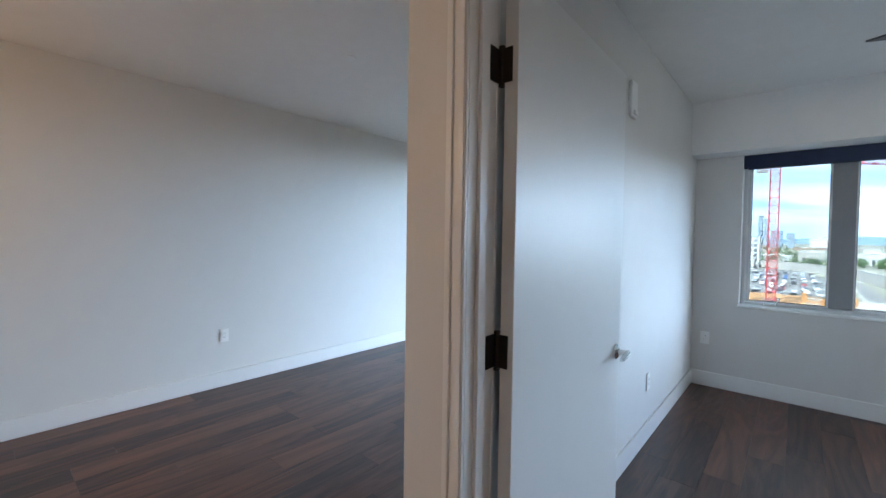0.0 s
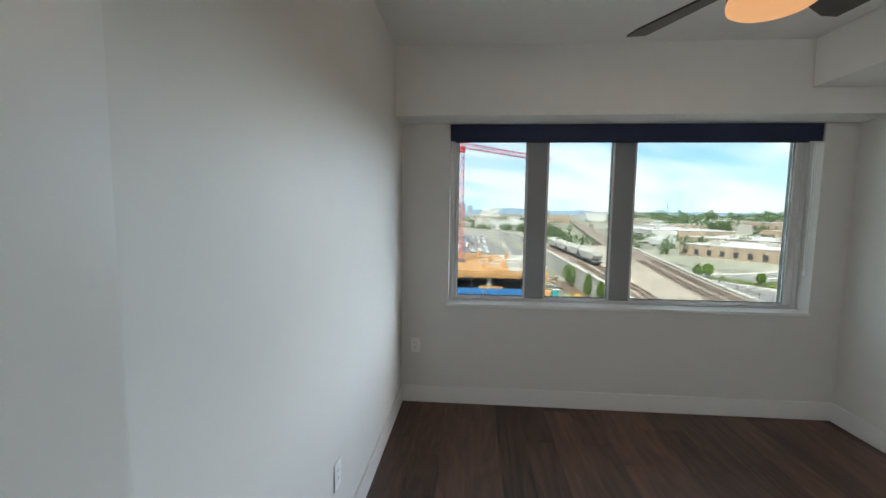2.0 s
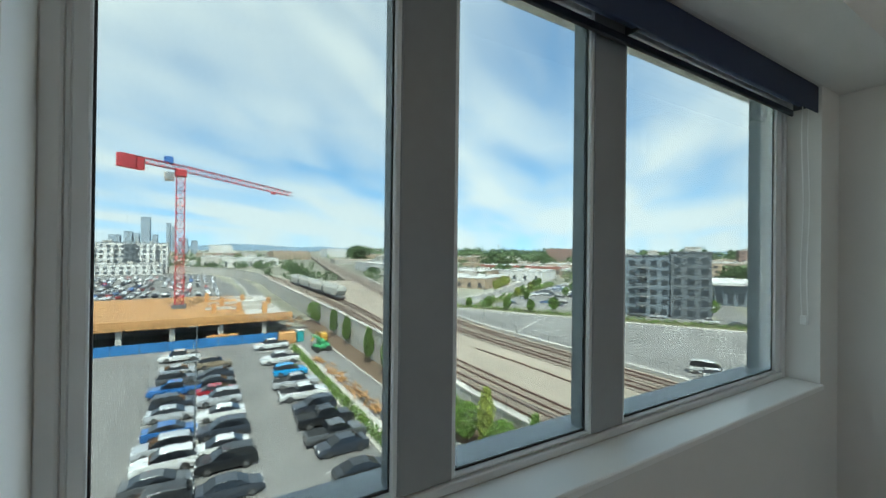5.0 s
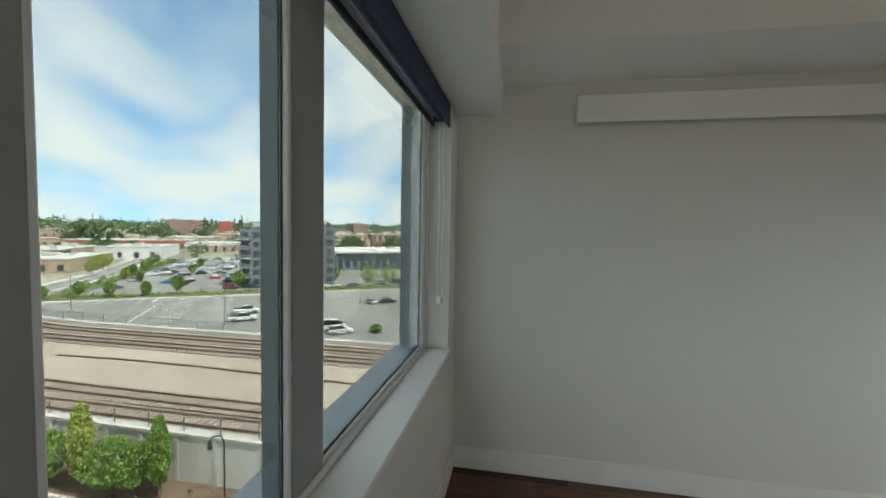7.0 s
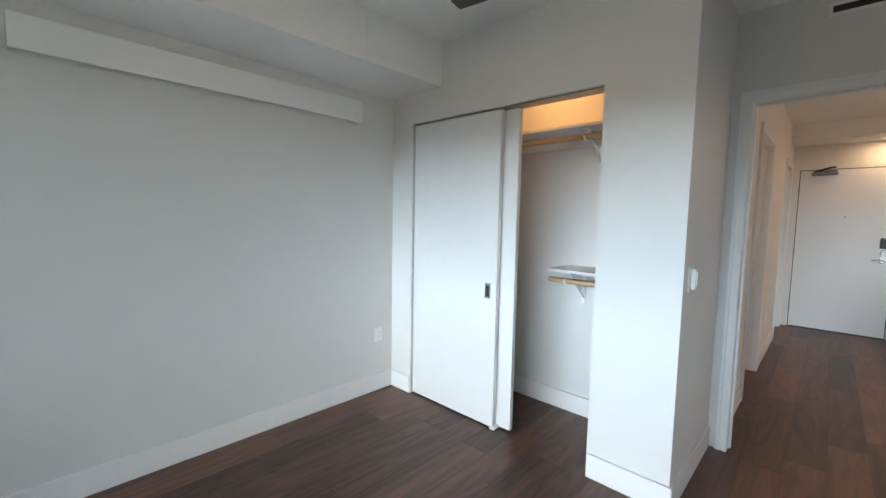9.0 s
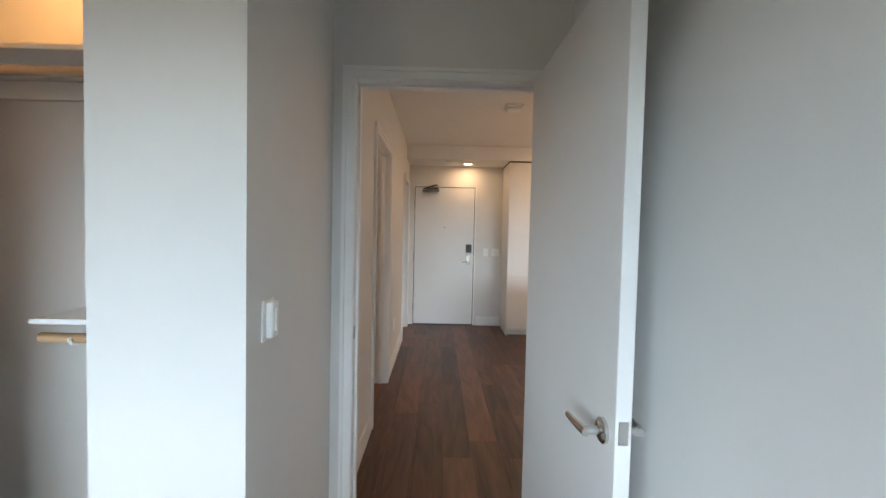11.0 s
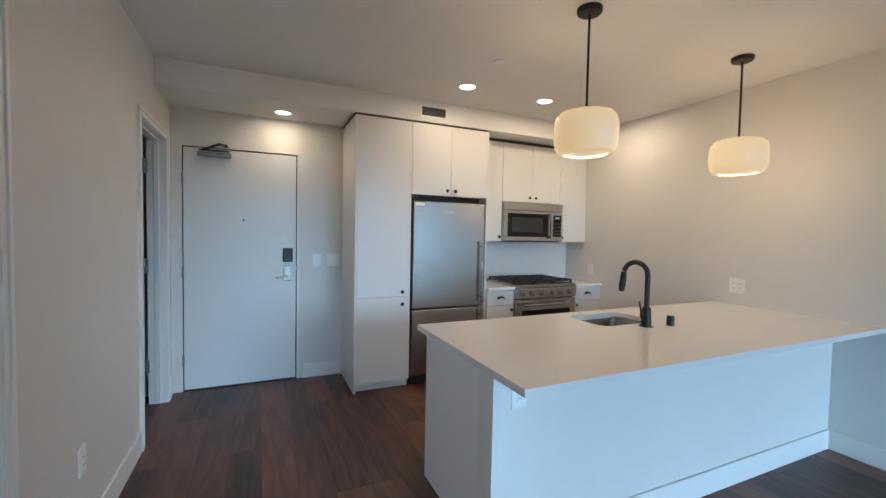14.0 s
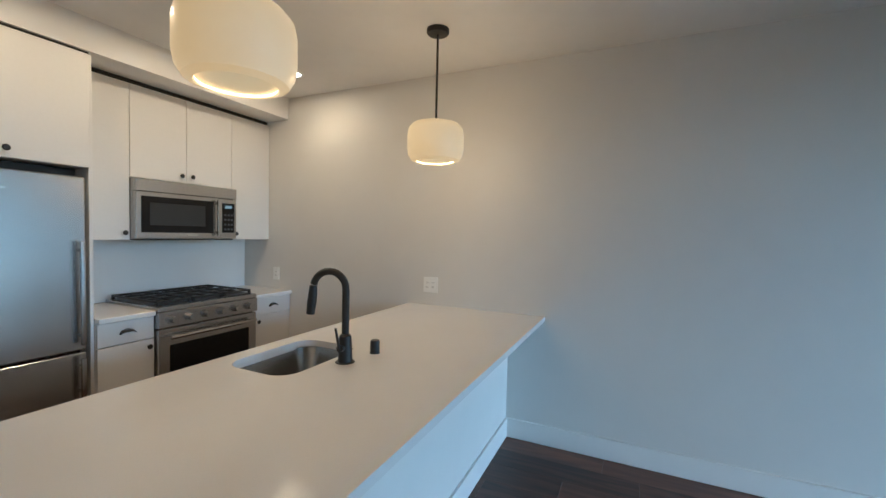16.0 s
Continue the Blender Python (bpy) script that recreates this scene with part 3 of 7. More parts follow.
# bedroom door, standing open at a little over a right angle against the partition
bdoor = thing("bedroom_door", (0.255, YD + 0.006, 0), "white flush bedroom door standing open into the room", "door")
leafL = 0.915
part("leaf", boxes((0.258, 0.298, YD + 0.012, YD + 0.012 + leafL, 0.012, 2.065), bevel=0.0015), DOOR, bdoor)
for hz in (0.28, 1.055, 1.815):
    hinge(bdoor, 0.250, YD + 0.010, hz, BRONZE)
hy = YD + 0.012 + leafL - 0.062
lever(bdoor, (0.298, hy, 0.885), (1, 0, 0), (0, -1, 0))
lever(bdoor, (0.258, hy, 0.885), (-1, 0, 0), (0, -1, 0))
part("latch", boxes((0.266, 0.290, YD + 0.012 + leafL - 0.001, YD + 0.012 + leafL + 0.002, 0.878, 0.935), bevel=0.001), CHROME, bdoor, "nickel latch plate")
bdoor.matrix_world = bdoor.matrix_world @ Matrix.Rotation(radians(0.9), 4, "Z")
setting("strike_plate", boxes((DX1 - 0.0225, DX1 - 0.0195, YD - 0.04, YD - 0.012, 0.875, 0.935), bevel=0.0008), CHROME, "nickel strike plate in the door jamb", "plate")

# bathroom door, open inwards, hinged at the far jamb
bath = thing("bathroom_door", (XH + 0.12, B0 + 0.02, 0), "white flush bathroom door standing open inwards", "door")
part("leaf", boxes((XH + 0.142, XH + 0.142 + 0.77, B0 + 0.022, B0 + 0.058, 0.012, 2.055), bevel=0.0015), DOOR, bath)
for hz in (0.30, 1.09, 1.86):
    hinge(bath, XH + 0.136, B0 + 0.030, hz, HINGE, "x")
lever(bath, (XH + 0.84, B0 + 0.058, 0.905), (0, 1, 0), (-1, 0, 0))
bath.matrix_world = bath.matrix_world @ Matrix.Rotation(radians(4), 4, "Z")
laun = thing("laundry_door", (XH + 0.12, L0 + 0.02, 0), "white flush closet door standing open inwards", "door")
part("leaf", boxes((XH + 0.142, XH + 0.142 + 0.70, L0 + 0.022, L0 + 0.058, 0.012, 2.055), bevel=0.0015), DOOR, laun)
for hz in (0.30, 1.09, 1.86):
    hinge(laun, XH + 0.136, L0 + 0.030, hz, HINGE, "x")
laun.matrix_world = laun.matrix_world @ Matrix.Rotation(radians(4), 4, "Z")

# entry door
entry = thing("entry_door", (0.62, YS - 0.04, 0), "white entry door with closer, lock and lever, shut", "door")
EX0, EX1, EZ = 0.184, 1.072, 2.068
leaf = part("leaf", boxes((EX0, EX1, YS - 0.050, YS - 0.006, 0.012, EZ), bevel=0.002), DOOR, entry)
part("door_frame", boxes((FX0 + 0.001, EX0 - 0.009, YS - 0.09, YS + 0.004, 0, FZ - 0.001), (EX1 + 0.008, FX1 - 0.001, YS - 0.09, YS + 0.004, 0, FZ - 0.001),
                         (EX0 - 0.009, EX1 + 0.008, YS - 0.09, YS + 0.004, EZ + 0.008, FZ - 0.001), bevel=0.002), TRIM, entry)
# full dark sheet whose edges draw the shadow line round the leaf
part("seal", boxes((EX0 - 0.009, EX1 + 0.008, YS - 0.075, YS - 0.016, 0, EZ + 0.008)), RUBBER, entry, "dark sheet behind the leaf, painted shade of the gap round it")
part("sweep", boxes((EX0, EX1, YS - 0.052, YS - 0.003, 0.001, 0.014)), RUBBER, entry, "dark door sweep")
closer = part("closer", boxes((0.715, 0.965, YS - 0.006, YS + 0.050, 1.995, 2.035), bevel=0.012, seg=2), HINGE, entry, "grey overhead door closer")
bm = boxes((0.725, 0.95, YS + 0.03, YS + 0.042, 2.040, 2.054), bevel=0.003)
box(bm, 0.74, 0.77, YS - 0.002, YS + 0.04, 2.085, 2.105, bevel=0.003)
rod(bm, (0.755, YS + 0.02, 2.10), (0.79, YS + 0.20, 2.075), 0.010)
rod(bm, (0.79, YS + 0.20, 2.075), (0.925, YS + 0.035, 2.047), 0.010)
part("closer_arm", bm, BRONZE, closer)
lock = part("lock_reader", boxes((0.212, 0.298, YS - 0.006, YS + 0.022, 1.098, 1.225), bevel=0.012, seg=3), BLACK, entry, "black electronic lock cover")
esc = part("escutcheon", boxes((0.226, 0.288, YS - 0.006, YS + 0.010, 0.92, 1.06), bevel=0.02, seg=3), CHROME, entry)
bm = bmesh.new()
rod(bm, (0.257, YS + 0.008, 1.028), (0.257, YS + 0.02, 1.028), 0.012)
box(bm, 0.252, 0.262, YS + 0.018, YS + 0.032, 1.018, 1.038, bevel=0.002)
part("thumbturn", bm, CHROME, esc)
bm = rod(bmesh.new(), (0.257, YS + 0.006, 0.962), (0.257, YS + 0.055, 0.962), 0.011)
tube(bm, [(0.25 + s, YS + 0.052, 0.962 - 0.25 * s * s) for s in (0, 0.03, 0.07, 0.11)], [0.0115, 0.011, 0.009, 0.008])
part("lever", bm, CHROME, entry, "nickel lever handle", smooth=True)
part("latch_bolt", boxes((0.168, 0.184, YS - 0.02, YS + 0.006, 1.02, 1.05), bevel=0.001), CHROME, entry)
part("peephole", rod(bmesh.new(), (0.62, YS - 0.006, 1.47), (0.62, YS - 0.002, 1.47), 0.008), BRONZE, entry)
for hz in (0.27, 1.02, 1.80):
    bm = rod(bmesh.new(), (EX1 + 0.004, YS + 0.006, hz - 0.05), (EX1 + 0.004, YS + 0.006, hz + 0.05), 0.008, n=12)
    part("hinge", bm, HINGE, entry, smooth=True)

# sliding closet doors
closet = thing("closet_doors", (2.4, YC - 0.05, 0), "white bypass sliding closet doors, one half open", "closet door")
d1 = part("sliding_panel", boxes((2.255, 3.034, YC - 0.052, YC - 0.018, 0.012, CTZ - 0.012), bevel=0.0015), DOOR, closet)
d2 = part("sliding_panel", boxes((2.152, 2.94, YC - 0.100, YC - 0.066, 0.012, CTZ - 0.012), bevel=0.0015), DOOR, closet)
bm = boxes((2.300, 2.345, YC - 0.0175, YC - 0.013, 0.862, 0.962), bevel=0.002)
pull = part("pull_plate", bm, CHROME, d1, "recessed nickel finger pull")
part("pull_recess", boxes((2.310, 2.335, YC - 0.0128, YC - 0.0115, 0.877, 0.947), bevel=0.0004), SLOT, d1)
part("track", boxes((CX0 + 0.002, CX1 - 0.002, YC - 0.105, YC - 0.012, CTZ - 0.010, CTZ - 0.002)), HINGE, closet, "dark metal top track")
part("floor_guide", boxes((2.235, 2.275, YC - 0.105, YC - 0.008, 0.001, 0.020), bevel=0.003), PLASTIC, closet, "white plastic floor guide")

# closet fittings
for z, x0, x1, nm in ((1.945, JOG + 0.115, XE - 0.002, "upper"), (1.045, JOG + 0.115, 2.07, "lower")):
    sh = thing("closet_shelf", ((x0 + x1) / 2, YB, z), "white melamine closet shelf with wooden hanging rod below", "shelf", "closet shelves")
    part("board", boxes((x0, x1, YB + 0.002, YB + 0.32, z, z + 0.018), bevel=0.001), SHELFW, sh)
    part("cleat", boxes((x0, x1, YB + 0.0025, YB + 0.02, z - 0.07, z - 0.001)) , TRIM, sh) if nm == "upper" else None
    part("hanging_rod", rod(bmesh.new(), (x0 + 0.002, YB + 0.28, z - 0.055), (x1 - 0.002, YB + 0.28, z - 0.055), 0.017, n=20), RODWOOD, sh, "pale wooden rod", smooth=True)
    for bx in ((1.95,) if nm == "lower" else (1.86, 2.7)):
        bm = boxes((bx - 0.012, bx + 0.012, YB + 0.003, YB + 0.008, z - 0.24, z), (bx - 0.012, bx + 0.012, YB + 0.003, YB + 0.30, z - 0.006, z - 0.001), bevel=0.001)
        rod(bm, (bx, YB + 0.008, z - 0.20), (bx, YB + 0.24, z - 0.012), 0.007, n=10)
        tube(bm, [(bx, YB + 0.28 + 0.026 * math.cos(a), z - 0.050 + 0.026 * math.sin(a)) for a in [math.pi * (1 + k / 8) for k in range(9)]], 0.006, n=8)
        part("bracket", bm, PLASTIC, sh, "white shelf and rod bracket")


# ---- small wall fittings ----
def plate(name, label, cat, centre, out, w=0.072, h=0.116, kind="outlet", gangs=1):
    """A wall plate with its device(s); out: '+x', '-x', '+y' or '-y'."""
    t = thing(name, centre, label, cat)
    s = 1 if out[0] == "+" else -1
    cx, cy, cz = centre

    def pbox(u0, u1, d0, d1, z0, z1, bevel):
        bm = bmesh.new()
        if out[1] == "x":
            box(bm, cx + s * d0, cx + s * d1, cy + u0, cy + u1, cz + z0, cz + z1, bevel=bevel, seg=2)
        else:
            box(bm, cx + u0, cx + u1, cy + s * d0, cy + s * d1, cz + z0, cz + z1, bevel=bevel, seg=2)
        return bm

    part("cover", pbox(-w / 2, w / 2, 0, 0.006, -h / 2, h / 2, 0.003), PLASTIC, t)
    for g in range(gangs):
        u = (g - (gangs - 1) / 2) * 0.046
        if kind == "outlet":
            dev = part("socket", pbox(u - 0.017, u + 0.017, 0.0055, 0.008, -0.034, 0.034, 0.002), PLASTIC, t)
            for zz in (-0.017, 0.017):
                for du in (-0.006, 0.006):
                    part("slot", pbox(u + du - 0.0012, u + du + 0.0012, 0.0078, 0.0084, zz - 0.004, zz + 0.005, 0), SLOT, dev)
        else:
            dev = part("rocker", pbox(u - 0.016, u + 0.016, 0.0055, 0.011, -0.033, 0.033, 0.003), PLASTIC, t)
    return t


plate("wall_outlet", "white duplex outlet low on the bedroom wall", "outlet", (OX, -1.50, 0.40), "+x")
plate("wall_outlet", "white duplex outlet under the window", "outlet", (OX + 0.11, 0, 0.45), "-y")
plate("wall_outlet", "white duplex outlet near the closet", "outlet", (XE, -2.598, 0.45), "-x")
plate("wall_outlet", "white duplex outlet on the living room wall", "outlet", (XW, -3.04, 0.455), "+x")
plate("wall_outlet", "white two-gang outlet above the peninsula counter", "outlet", (XW, -5.8, 1.015), "+x", w=0.118, gangs=2)
plate("wall_outlet", "white outlet above the back counter", "outlet", (XW, -7.38, 1.005), "+x")
plate("light_switch", "white single rocker switch by the entry", "switch", (0.0, YS, 1.11), "+y", kind="switch")
plate("light_switch", "white two-gang switch by the entry", "switch", (-0.15, YS, 1.11), "+y", w=0.118, kind="switch", gangs=2)
plate("wall_outlet", "white duplex outlet low on the hall wall", "outlet", (XH, -5.93, 0.42), "-x")

# grey electrical panel on the partition, behind the open bedroom door
PANELG = material("panel_grey", (0.20, 0.22, 0.225), 0.42, 0.3, grain=0.04, grain_scale=30, stain=0.04)
board = thing("electrical_panel", (OX, -3.12, 0.72), "grey metal electrical panel cover flush on the wall", "electrical panel")
part("cover", boxes((OX, OX + 0.010, -3.32, -2.92, 0.72, 1.345), bevel=0.003), PANELG, board)
lid = part("door", boxes((OX + 0.010, OX + 0.016, -3.27, -2.97, 0.78, 1.29), bevel=0.002), PANELG, board)
part("latch", boxes((OX + 0.016, OX + 0.020, -3.00, -2.98, 1.02, 1.06), bevel=0.001), SLOT, lid)

# wall control for the fan, standing off the wall in its cradle
ctl = thing("fan_control", (JOG, -2.865, 1.118), "white fan and light control in a wall cradle", "switch")
part("cover", boxes((JOG - 0.006, JOG, -2.905, -2.825, 1.058, 1.178), bevel=0.003, seg=2), PLASTIC, ctl)
part("remote", boxes((JOG - 0.026, JOG - 0.006, -2.888, -2.842, 1.066, 1.170), bevel=0.006, seg=2), PLASTIC, ctl)
part("slider", boxes((JOG - 0.030, JOG - 0.026, -2.871, -2.859, 1.085, 1.150), bevel=0.0015), TRIM, ctl)

# fire alarm sounder on the partition
alarm = thing("alarm_sounder", (OX, -2.09, 2.09), "white wall-mounted alarm sounder with rounded corners", "alarm")
part("housing", boxes((OX, OX + 0.022, -2.075, -1.965, 2.055, 2.255), bevel=0.010, seg=3), PLASTIC, alarm)
part("strobe", boxes((OX + 0.022, OX + 0.034, -2.050, -1.990, 2.065, 2.090), bevel=0.004, seg=2), PLASTIC, alarm)

# long white fairing under the duct soffit
bar = thing("wall_fairing", (XE, -1.55, 2.06), "long white boxed valance fixed high on the wall", "valance")
part("face_board", boxes((3.207, 3.222, -2.400, -0.668, 2.045, 2.190), bevel=0.002), TRIM, bar)
part("top_board", boxes((3.222, XE, -2.400, -0.668, 2.176, 2.190), bevel=0.001), TRIM, bar)
for yy in (-2.400, -0.682):
    part("end_board", boxes((3.2225, XE, yy, yy + 0.014, 2.045, 2.1755), bevel=0.001), TRIM, bar)


def grille(name, label, centre, axis, w, h, slots, mat=SLOT):
    """A flush air grille: frame, dark back and slats. axis: the way it faces ('-x', '+y')."""
    g = thing(name, centre, label, "vent")
    cx, cy, cz = centre

    def gbox(bm, u0, u1, d0, d1, z0, z1):
        if axis == "-x":
            box(bm, cx - d1, cx - d0, cy + u0, cy + u1, cz + z0, cz + z1)
        else:
            box(bm, cx + u0, cx + u1, cy + d0, cy + d1, cz + z0, cz + z1)
    b = 0.014
    bm = bmesh.new()
    for u0, u1, z0, z1 in ((-w / 2, w / 2, h / 2 - b, h / 2), (-w / 2, w / 2, -h / 2, -h / 2 + b), (-w / 2, -w / 2 + b, -h / 2 + b, h / 2 - b), (w / 2 - b, w / 2, -h / 2 + b, h / 2 - b)):
        gbox(bm, u0, u1, 0, 0.006, z0, z1)
    part("frame", bm, TRIM, g)
    bm = bmesh.new(); gbox(bm, -w / 2 + b, w / 2 - b, 0.0005, 0.002, -h / 2 + b, h / 2 - b)
    part("backing", bm, mat, g)
    for k in range(slots):
        z = -h / 2 + b + (k + 0.5) * (h - 2 * b) / slots
        bm = bmesh.new(); gbox(bm, -w / 2 + b, w / 2 - b, 0.002, 0.005, z - 0.0025, z + 0.0025)
        part("slat", bm, TRIM if mat is not SLOT else BLACK, g)
    return g


grille("linear_vent", "white slot air vent above the bedroom door", (0.641, YD, 2.470), "+y", 0.36, 0.062, 1)
grille("air_grille", "dark slatted exhaust grille on the soffit", (-0.94, -7.25, 2.475), "+y", 0.26, 0.105, 4)
access = setting("access_panel", boxes((2.744, 2.7495, -2.46, -2.10, 2.335, 2.52), bevel=0.002), TRIM, "white flush access panel on the soffit", "panel")


# ceiling fittings
def downlight(x, y, z):
    d = thing("downlight", (x, y, z), "lit recessed round ceiling downlight with white trim", "downlight", "recessed downlights")
    part("trim_ring", lathe(bmesh.new(), [(0.078, 0.0), (0.078, -0.004), (0.068, -0.008), (0.060, -0.004), (0.060, 0.0)], (x, y, z)), PLASTIC, d, smooth=True)
    part("lens", lathe(bmesh.new(), [(0, -0.003), (0.059, -0.003), (0.059, -0.001), (0, -0.001)], (x, y, z)), CANGLOW, d, "glowing lens")


for c in CANS:
    downlight(*c)
for sx, sy, sz in ((-1.47, -2.80, CZ), (-1.0, -6.26, CZ), (0.60, -7.43, 2.385), (1.87, -2.45, CZ)):
    s = thing("sprinkler_cover", (sx, sy, sz), "small white round sprinkler cover plate", "sprinkler", "ceiling sprinklers")
    part("cover_plate", lathe(bmesh.new(), [(0, -0.012), (0.036, -0.012), (0.041, -0.009), (0.041, -0.004), (0.034, 0.0), (0, 0)], (sx, sy, sz), 28), PLASTIC, s, smooth=True)
smoke = thing("smoke_detector", (0.04, -5.5, CZ), "white rounded square ceiling smoke detector", "smoke detector")
part("base", boxes((-0.04, 0.12, -5.58, -5.42, CZ - 0.018, CZ), bevel=0.012, seg=3), PLASTIC, smoke)
part("body", boxes((-0.025, 0.105, -5.565, -5.435, CZ - 0.042, CZ - 0.018), bevel=0.016, seg=3), PLASTIC, smoke)
part("led", rod(bmesh.new(), (0.04, -5.45, CZ - 0.043), (0.04, -5.45, CZ - 0.0405), 0.004), SLOT, smoke)

# ceiling fan
fan = thing("ceiling_fan", (FAN[0], FAN[1], CZ), "dark bronze four-blade hugger ceiling fan, light on", "ceiling fan")
part("housing", lathe(bmesh.new(), [(0, 0), (0.100, 0), (0.108, -0.02), (0.100, -0.05), (0.070, -0.10), (0.062, -0.14), (0.072, -0.19), (0.100, -0.25), (0.115, -0.30), (0.118, -0.335), (0, -0.335)],
                      (FAN[0], FAN[1], CZ)), FANWOOD, fan, smooth=True)
part("light_collar", lathe(bmesh.new(), [(0, -0.330), (0.128, -0.335), (0.130, -0.352), (0.124, -0.360), (0, -0.360)], (FAN[0], FAN[1], CZ)), FANWOOD, fan, smooth=True)
part("light_diffuser", lathe(bmesh.new(), [(0, -0.360), (0.127, -0.361), (0.132, -0.375), (0.130, -0.392), (0.112, -0.404), (0.06, -0.408), (0, -0.409)], (FAN[0], FAN[1], CZ)), GLOW, fan,
     "glowing amber glass diffuser", smooth=True).visible_shadow = False
for ang in (203, 116, 31, -60):
    bm = bmesh.new()
    out = [(0.10, 0.035), (0.20, 0.050), (0.50, 0.072), (0.575, 0.050), (0.58, -0.072), (0.49, -0.072), (0.20, -0.055), (0.10, -0.035)]
    top = [bm.verts.new((x, y, 0.004)) for x, y in out]
    bot = [bm.verts.new((x, y, -0.004)) for x, y in out]
    bm.faces.new(top); bm.faces.new(bot[::-1])
    for i in range(len(out)):
        j = (i + 1) % len(out)
        bm.faces.new((top[i], bot[i], bot[j], top[j]))
    bmesh.ops.recalc_face_normals(bm, faces=bm.faces)
    bmesh.ops.transform(bm, verts=bm.verts, matrix=Matrix.Translation((FAN[0], FAN[1], CZ - 0.275)) @ Matrix.Rotation(radians(ang), 4, "Z") @ Matrix.Rotation(radians(-13), 4, "X"))
    blade = part("blade", bm, FANWOOD, fan)

# pendants
def pendant(px, py):
    p = thing("pendant_light", (px, py, CZ), "opal glass drum pendant on a black stem, lit", "pendant light", "pendants over the peninsula")
    part("canopy", lathe(bmesh.new(), [(0, 0), (0.064, 0), (0.064, -0.018), (0.058, -0.026), (0.012, -0.030), (0, -0.030)], (px, py, CZ)), BLACK, p, smooth=True)
    part("stem", rod(bmesh.new(), (px, py, CZ - 0.028), (px, py, 2.03), 0.0065, n=12), BLACK, p, smooth=True)
    part("cap", lathe(bmesh.new(), [(0, 2.055), (0.018, 2.055), (0.022, 2.035), (0.022, 2.031), (0, 2.031)], (px, py, 0)), BLACK, p, smooth=True)
    z0 = 1.815
    prof = [(0.020, 0.228), (0.095, 0.226), (0.135, 0.214), (0.156, 0.190), (0.163, 0.155), (0.163, 0.075), (0.157, 0.038), (0.140, 0.010), (0.112, 0.000), (0.108, 0.004)]
    shade = part("shade", lathe(bmesh.new(), prof, (px, py, z0), 48), OPAL, p, "glowing opal glass shade", smooth=True)
    shade.visible_shadow = False
    part("bottom_diffuser", lathe(bmesh.new(), [(0, 0.012), (0.110, 0.012), (0.110, 0.015), (0, 0.015)], (px, py, z0)), OPALIN, p, "bright bottom glass", smooth=True).visible_shadow = False


pendant(*PEND1)
pendant(*PEND2)


# ---- kitchen ----
def knob(parent, x, y, z):
    bm = bmesh.new()
    rod(bm, (x, y, z), (x, y + 0.014, z), 0.006, n=12)
    rod(bm, (x, y + 0.012, z), (x, y + 0.020, z), 0.011, 0.0165, n=18)
    rod(bm, (x, y + 0.020, z), (x, y + 0.026, z), 0.0165, 0.011, n=18)
    return part("knob", bm, BLACK, parent, "matte black round knob", smooth=True)


def cup_pull(parent, x, y, z):
    bm = bmesh.new()
    n = 10
    prev = None
    for i in range(n + 1):
        a = math.pi * i / n
        ring = [bm.verts.new((x - 0.042 * math.cos(a), y + d, z - 0.012 + 0.030 * math.sin(a) * k)) for d, k in ((0.0, 1.0), (0.016, 0.85), (0.024, 0.45), (0.022, 0.38), (0.013, 0.75), (0.0, 0.9))]
        if prev:
            for j in range(len(ring) - 1):
                bm.faces.new((prev[j], prev[j + 1], ring[j + 1], ring[j]))
        prev = ring
    bmesh.ops.recalc_face_normals(bm, faces=bm.faces)
    return part("cup_pull", bm, BLACK, parent, "matte black cup pull", smooth=True)


def front(parent, name, x0, x1, y, z0, z1):
    """A flat door or drawer front 19 mm thick, with small gaps round it."""
    g = 0.0016
    return part(name, boxes((x0 + g, x1 - g, y - 0.019, y, z0 + g, z1 - g), bevel=0.0012), CAB, parent)


yb = YS + 0.003
KX = [-0.255, -0.735, -1.500, -1.832, -2.592, XW]
# tall pantry
tall = thing("pantry_cabinet", ((KX[0] + KX[1]) / 2, -7.48, 0), "tall white flat-front pantry cabinet by the entry", "cabinet")
part("carcass", boxes((KX[1], KX[0], yb, -7.252, 0.10, 2.362), bevel=0.001), CAB, tall)
part("toe_kick", boxes((KX[1], KX[0] - 0.004, yb, -7.29, 0, 0.10)), CAB, tall)
part("side_panel", boxes((KX[0] - 0.0005, KX[0] + 0.018, yb, -7.232, 0.0, 2.362), bevel=0.001), CAB, tall)
d = front(tall, "door", KX[1], KX[0], -7.232, 0.825, 2.362); knob(d, KX[1] + 0.078, -7.232, 0.864)
d = front(tall, "door", KX[1], KX[0], -7.232, 0.075, 0.822); knob(d, KX[1] + 0.078, -7.232, 0.756)
# over-fridge cabinet and side panel
of = thing("over_fridge_cabinet", ((KX[1] + KX[2]) / 2, -7.48, 1.728), "white two-door cabinet above the refrigerator", "cabinet")
part("carcass", boxes((KX[2], KX[1] - 0.001, yb, -7.252, 1.728, 2.362), bevel=0.001), CAB, of)
mid = (KX[1] + KX[2]) / 2
d = front(of, "door", mid, KX[1], -7.232, 1.728, 2.362); knob(d, mid + 0.04, -7.232, 1.775)
d = front(of, "door", KX[2], mid, -7.232, 1.728, 2.362); knob(d, mid - 0.04, -7.232, 1.775)
setting("fridge_panel", boxes((KX[2] - 0.0185, KX[2] - 0.0005, yb, -7.242, 0, 2.362), bevel=0.001), CAB, "white end panel beside the refrigerator", "panel")
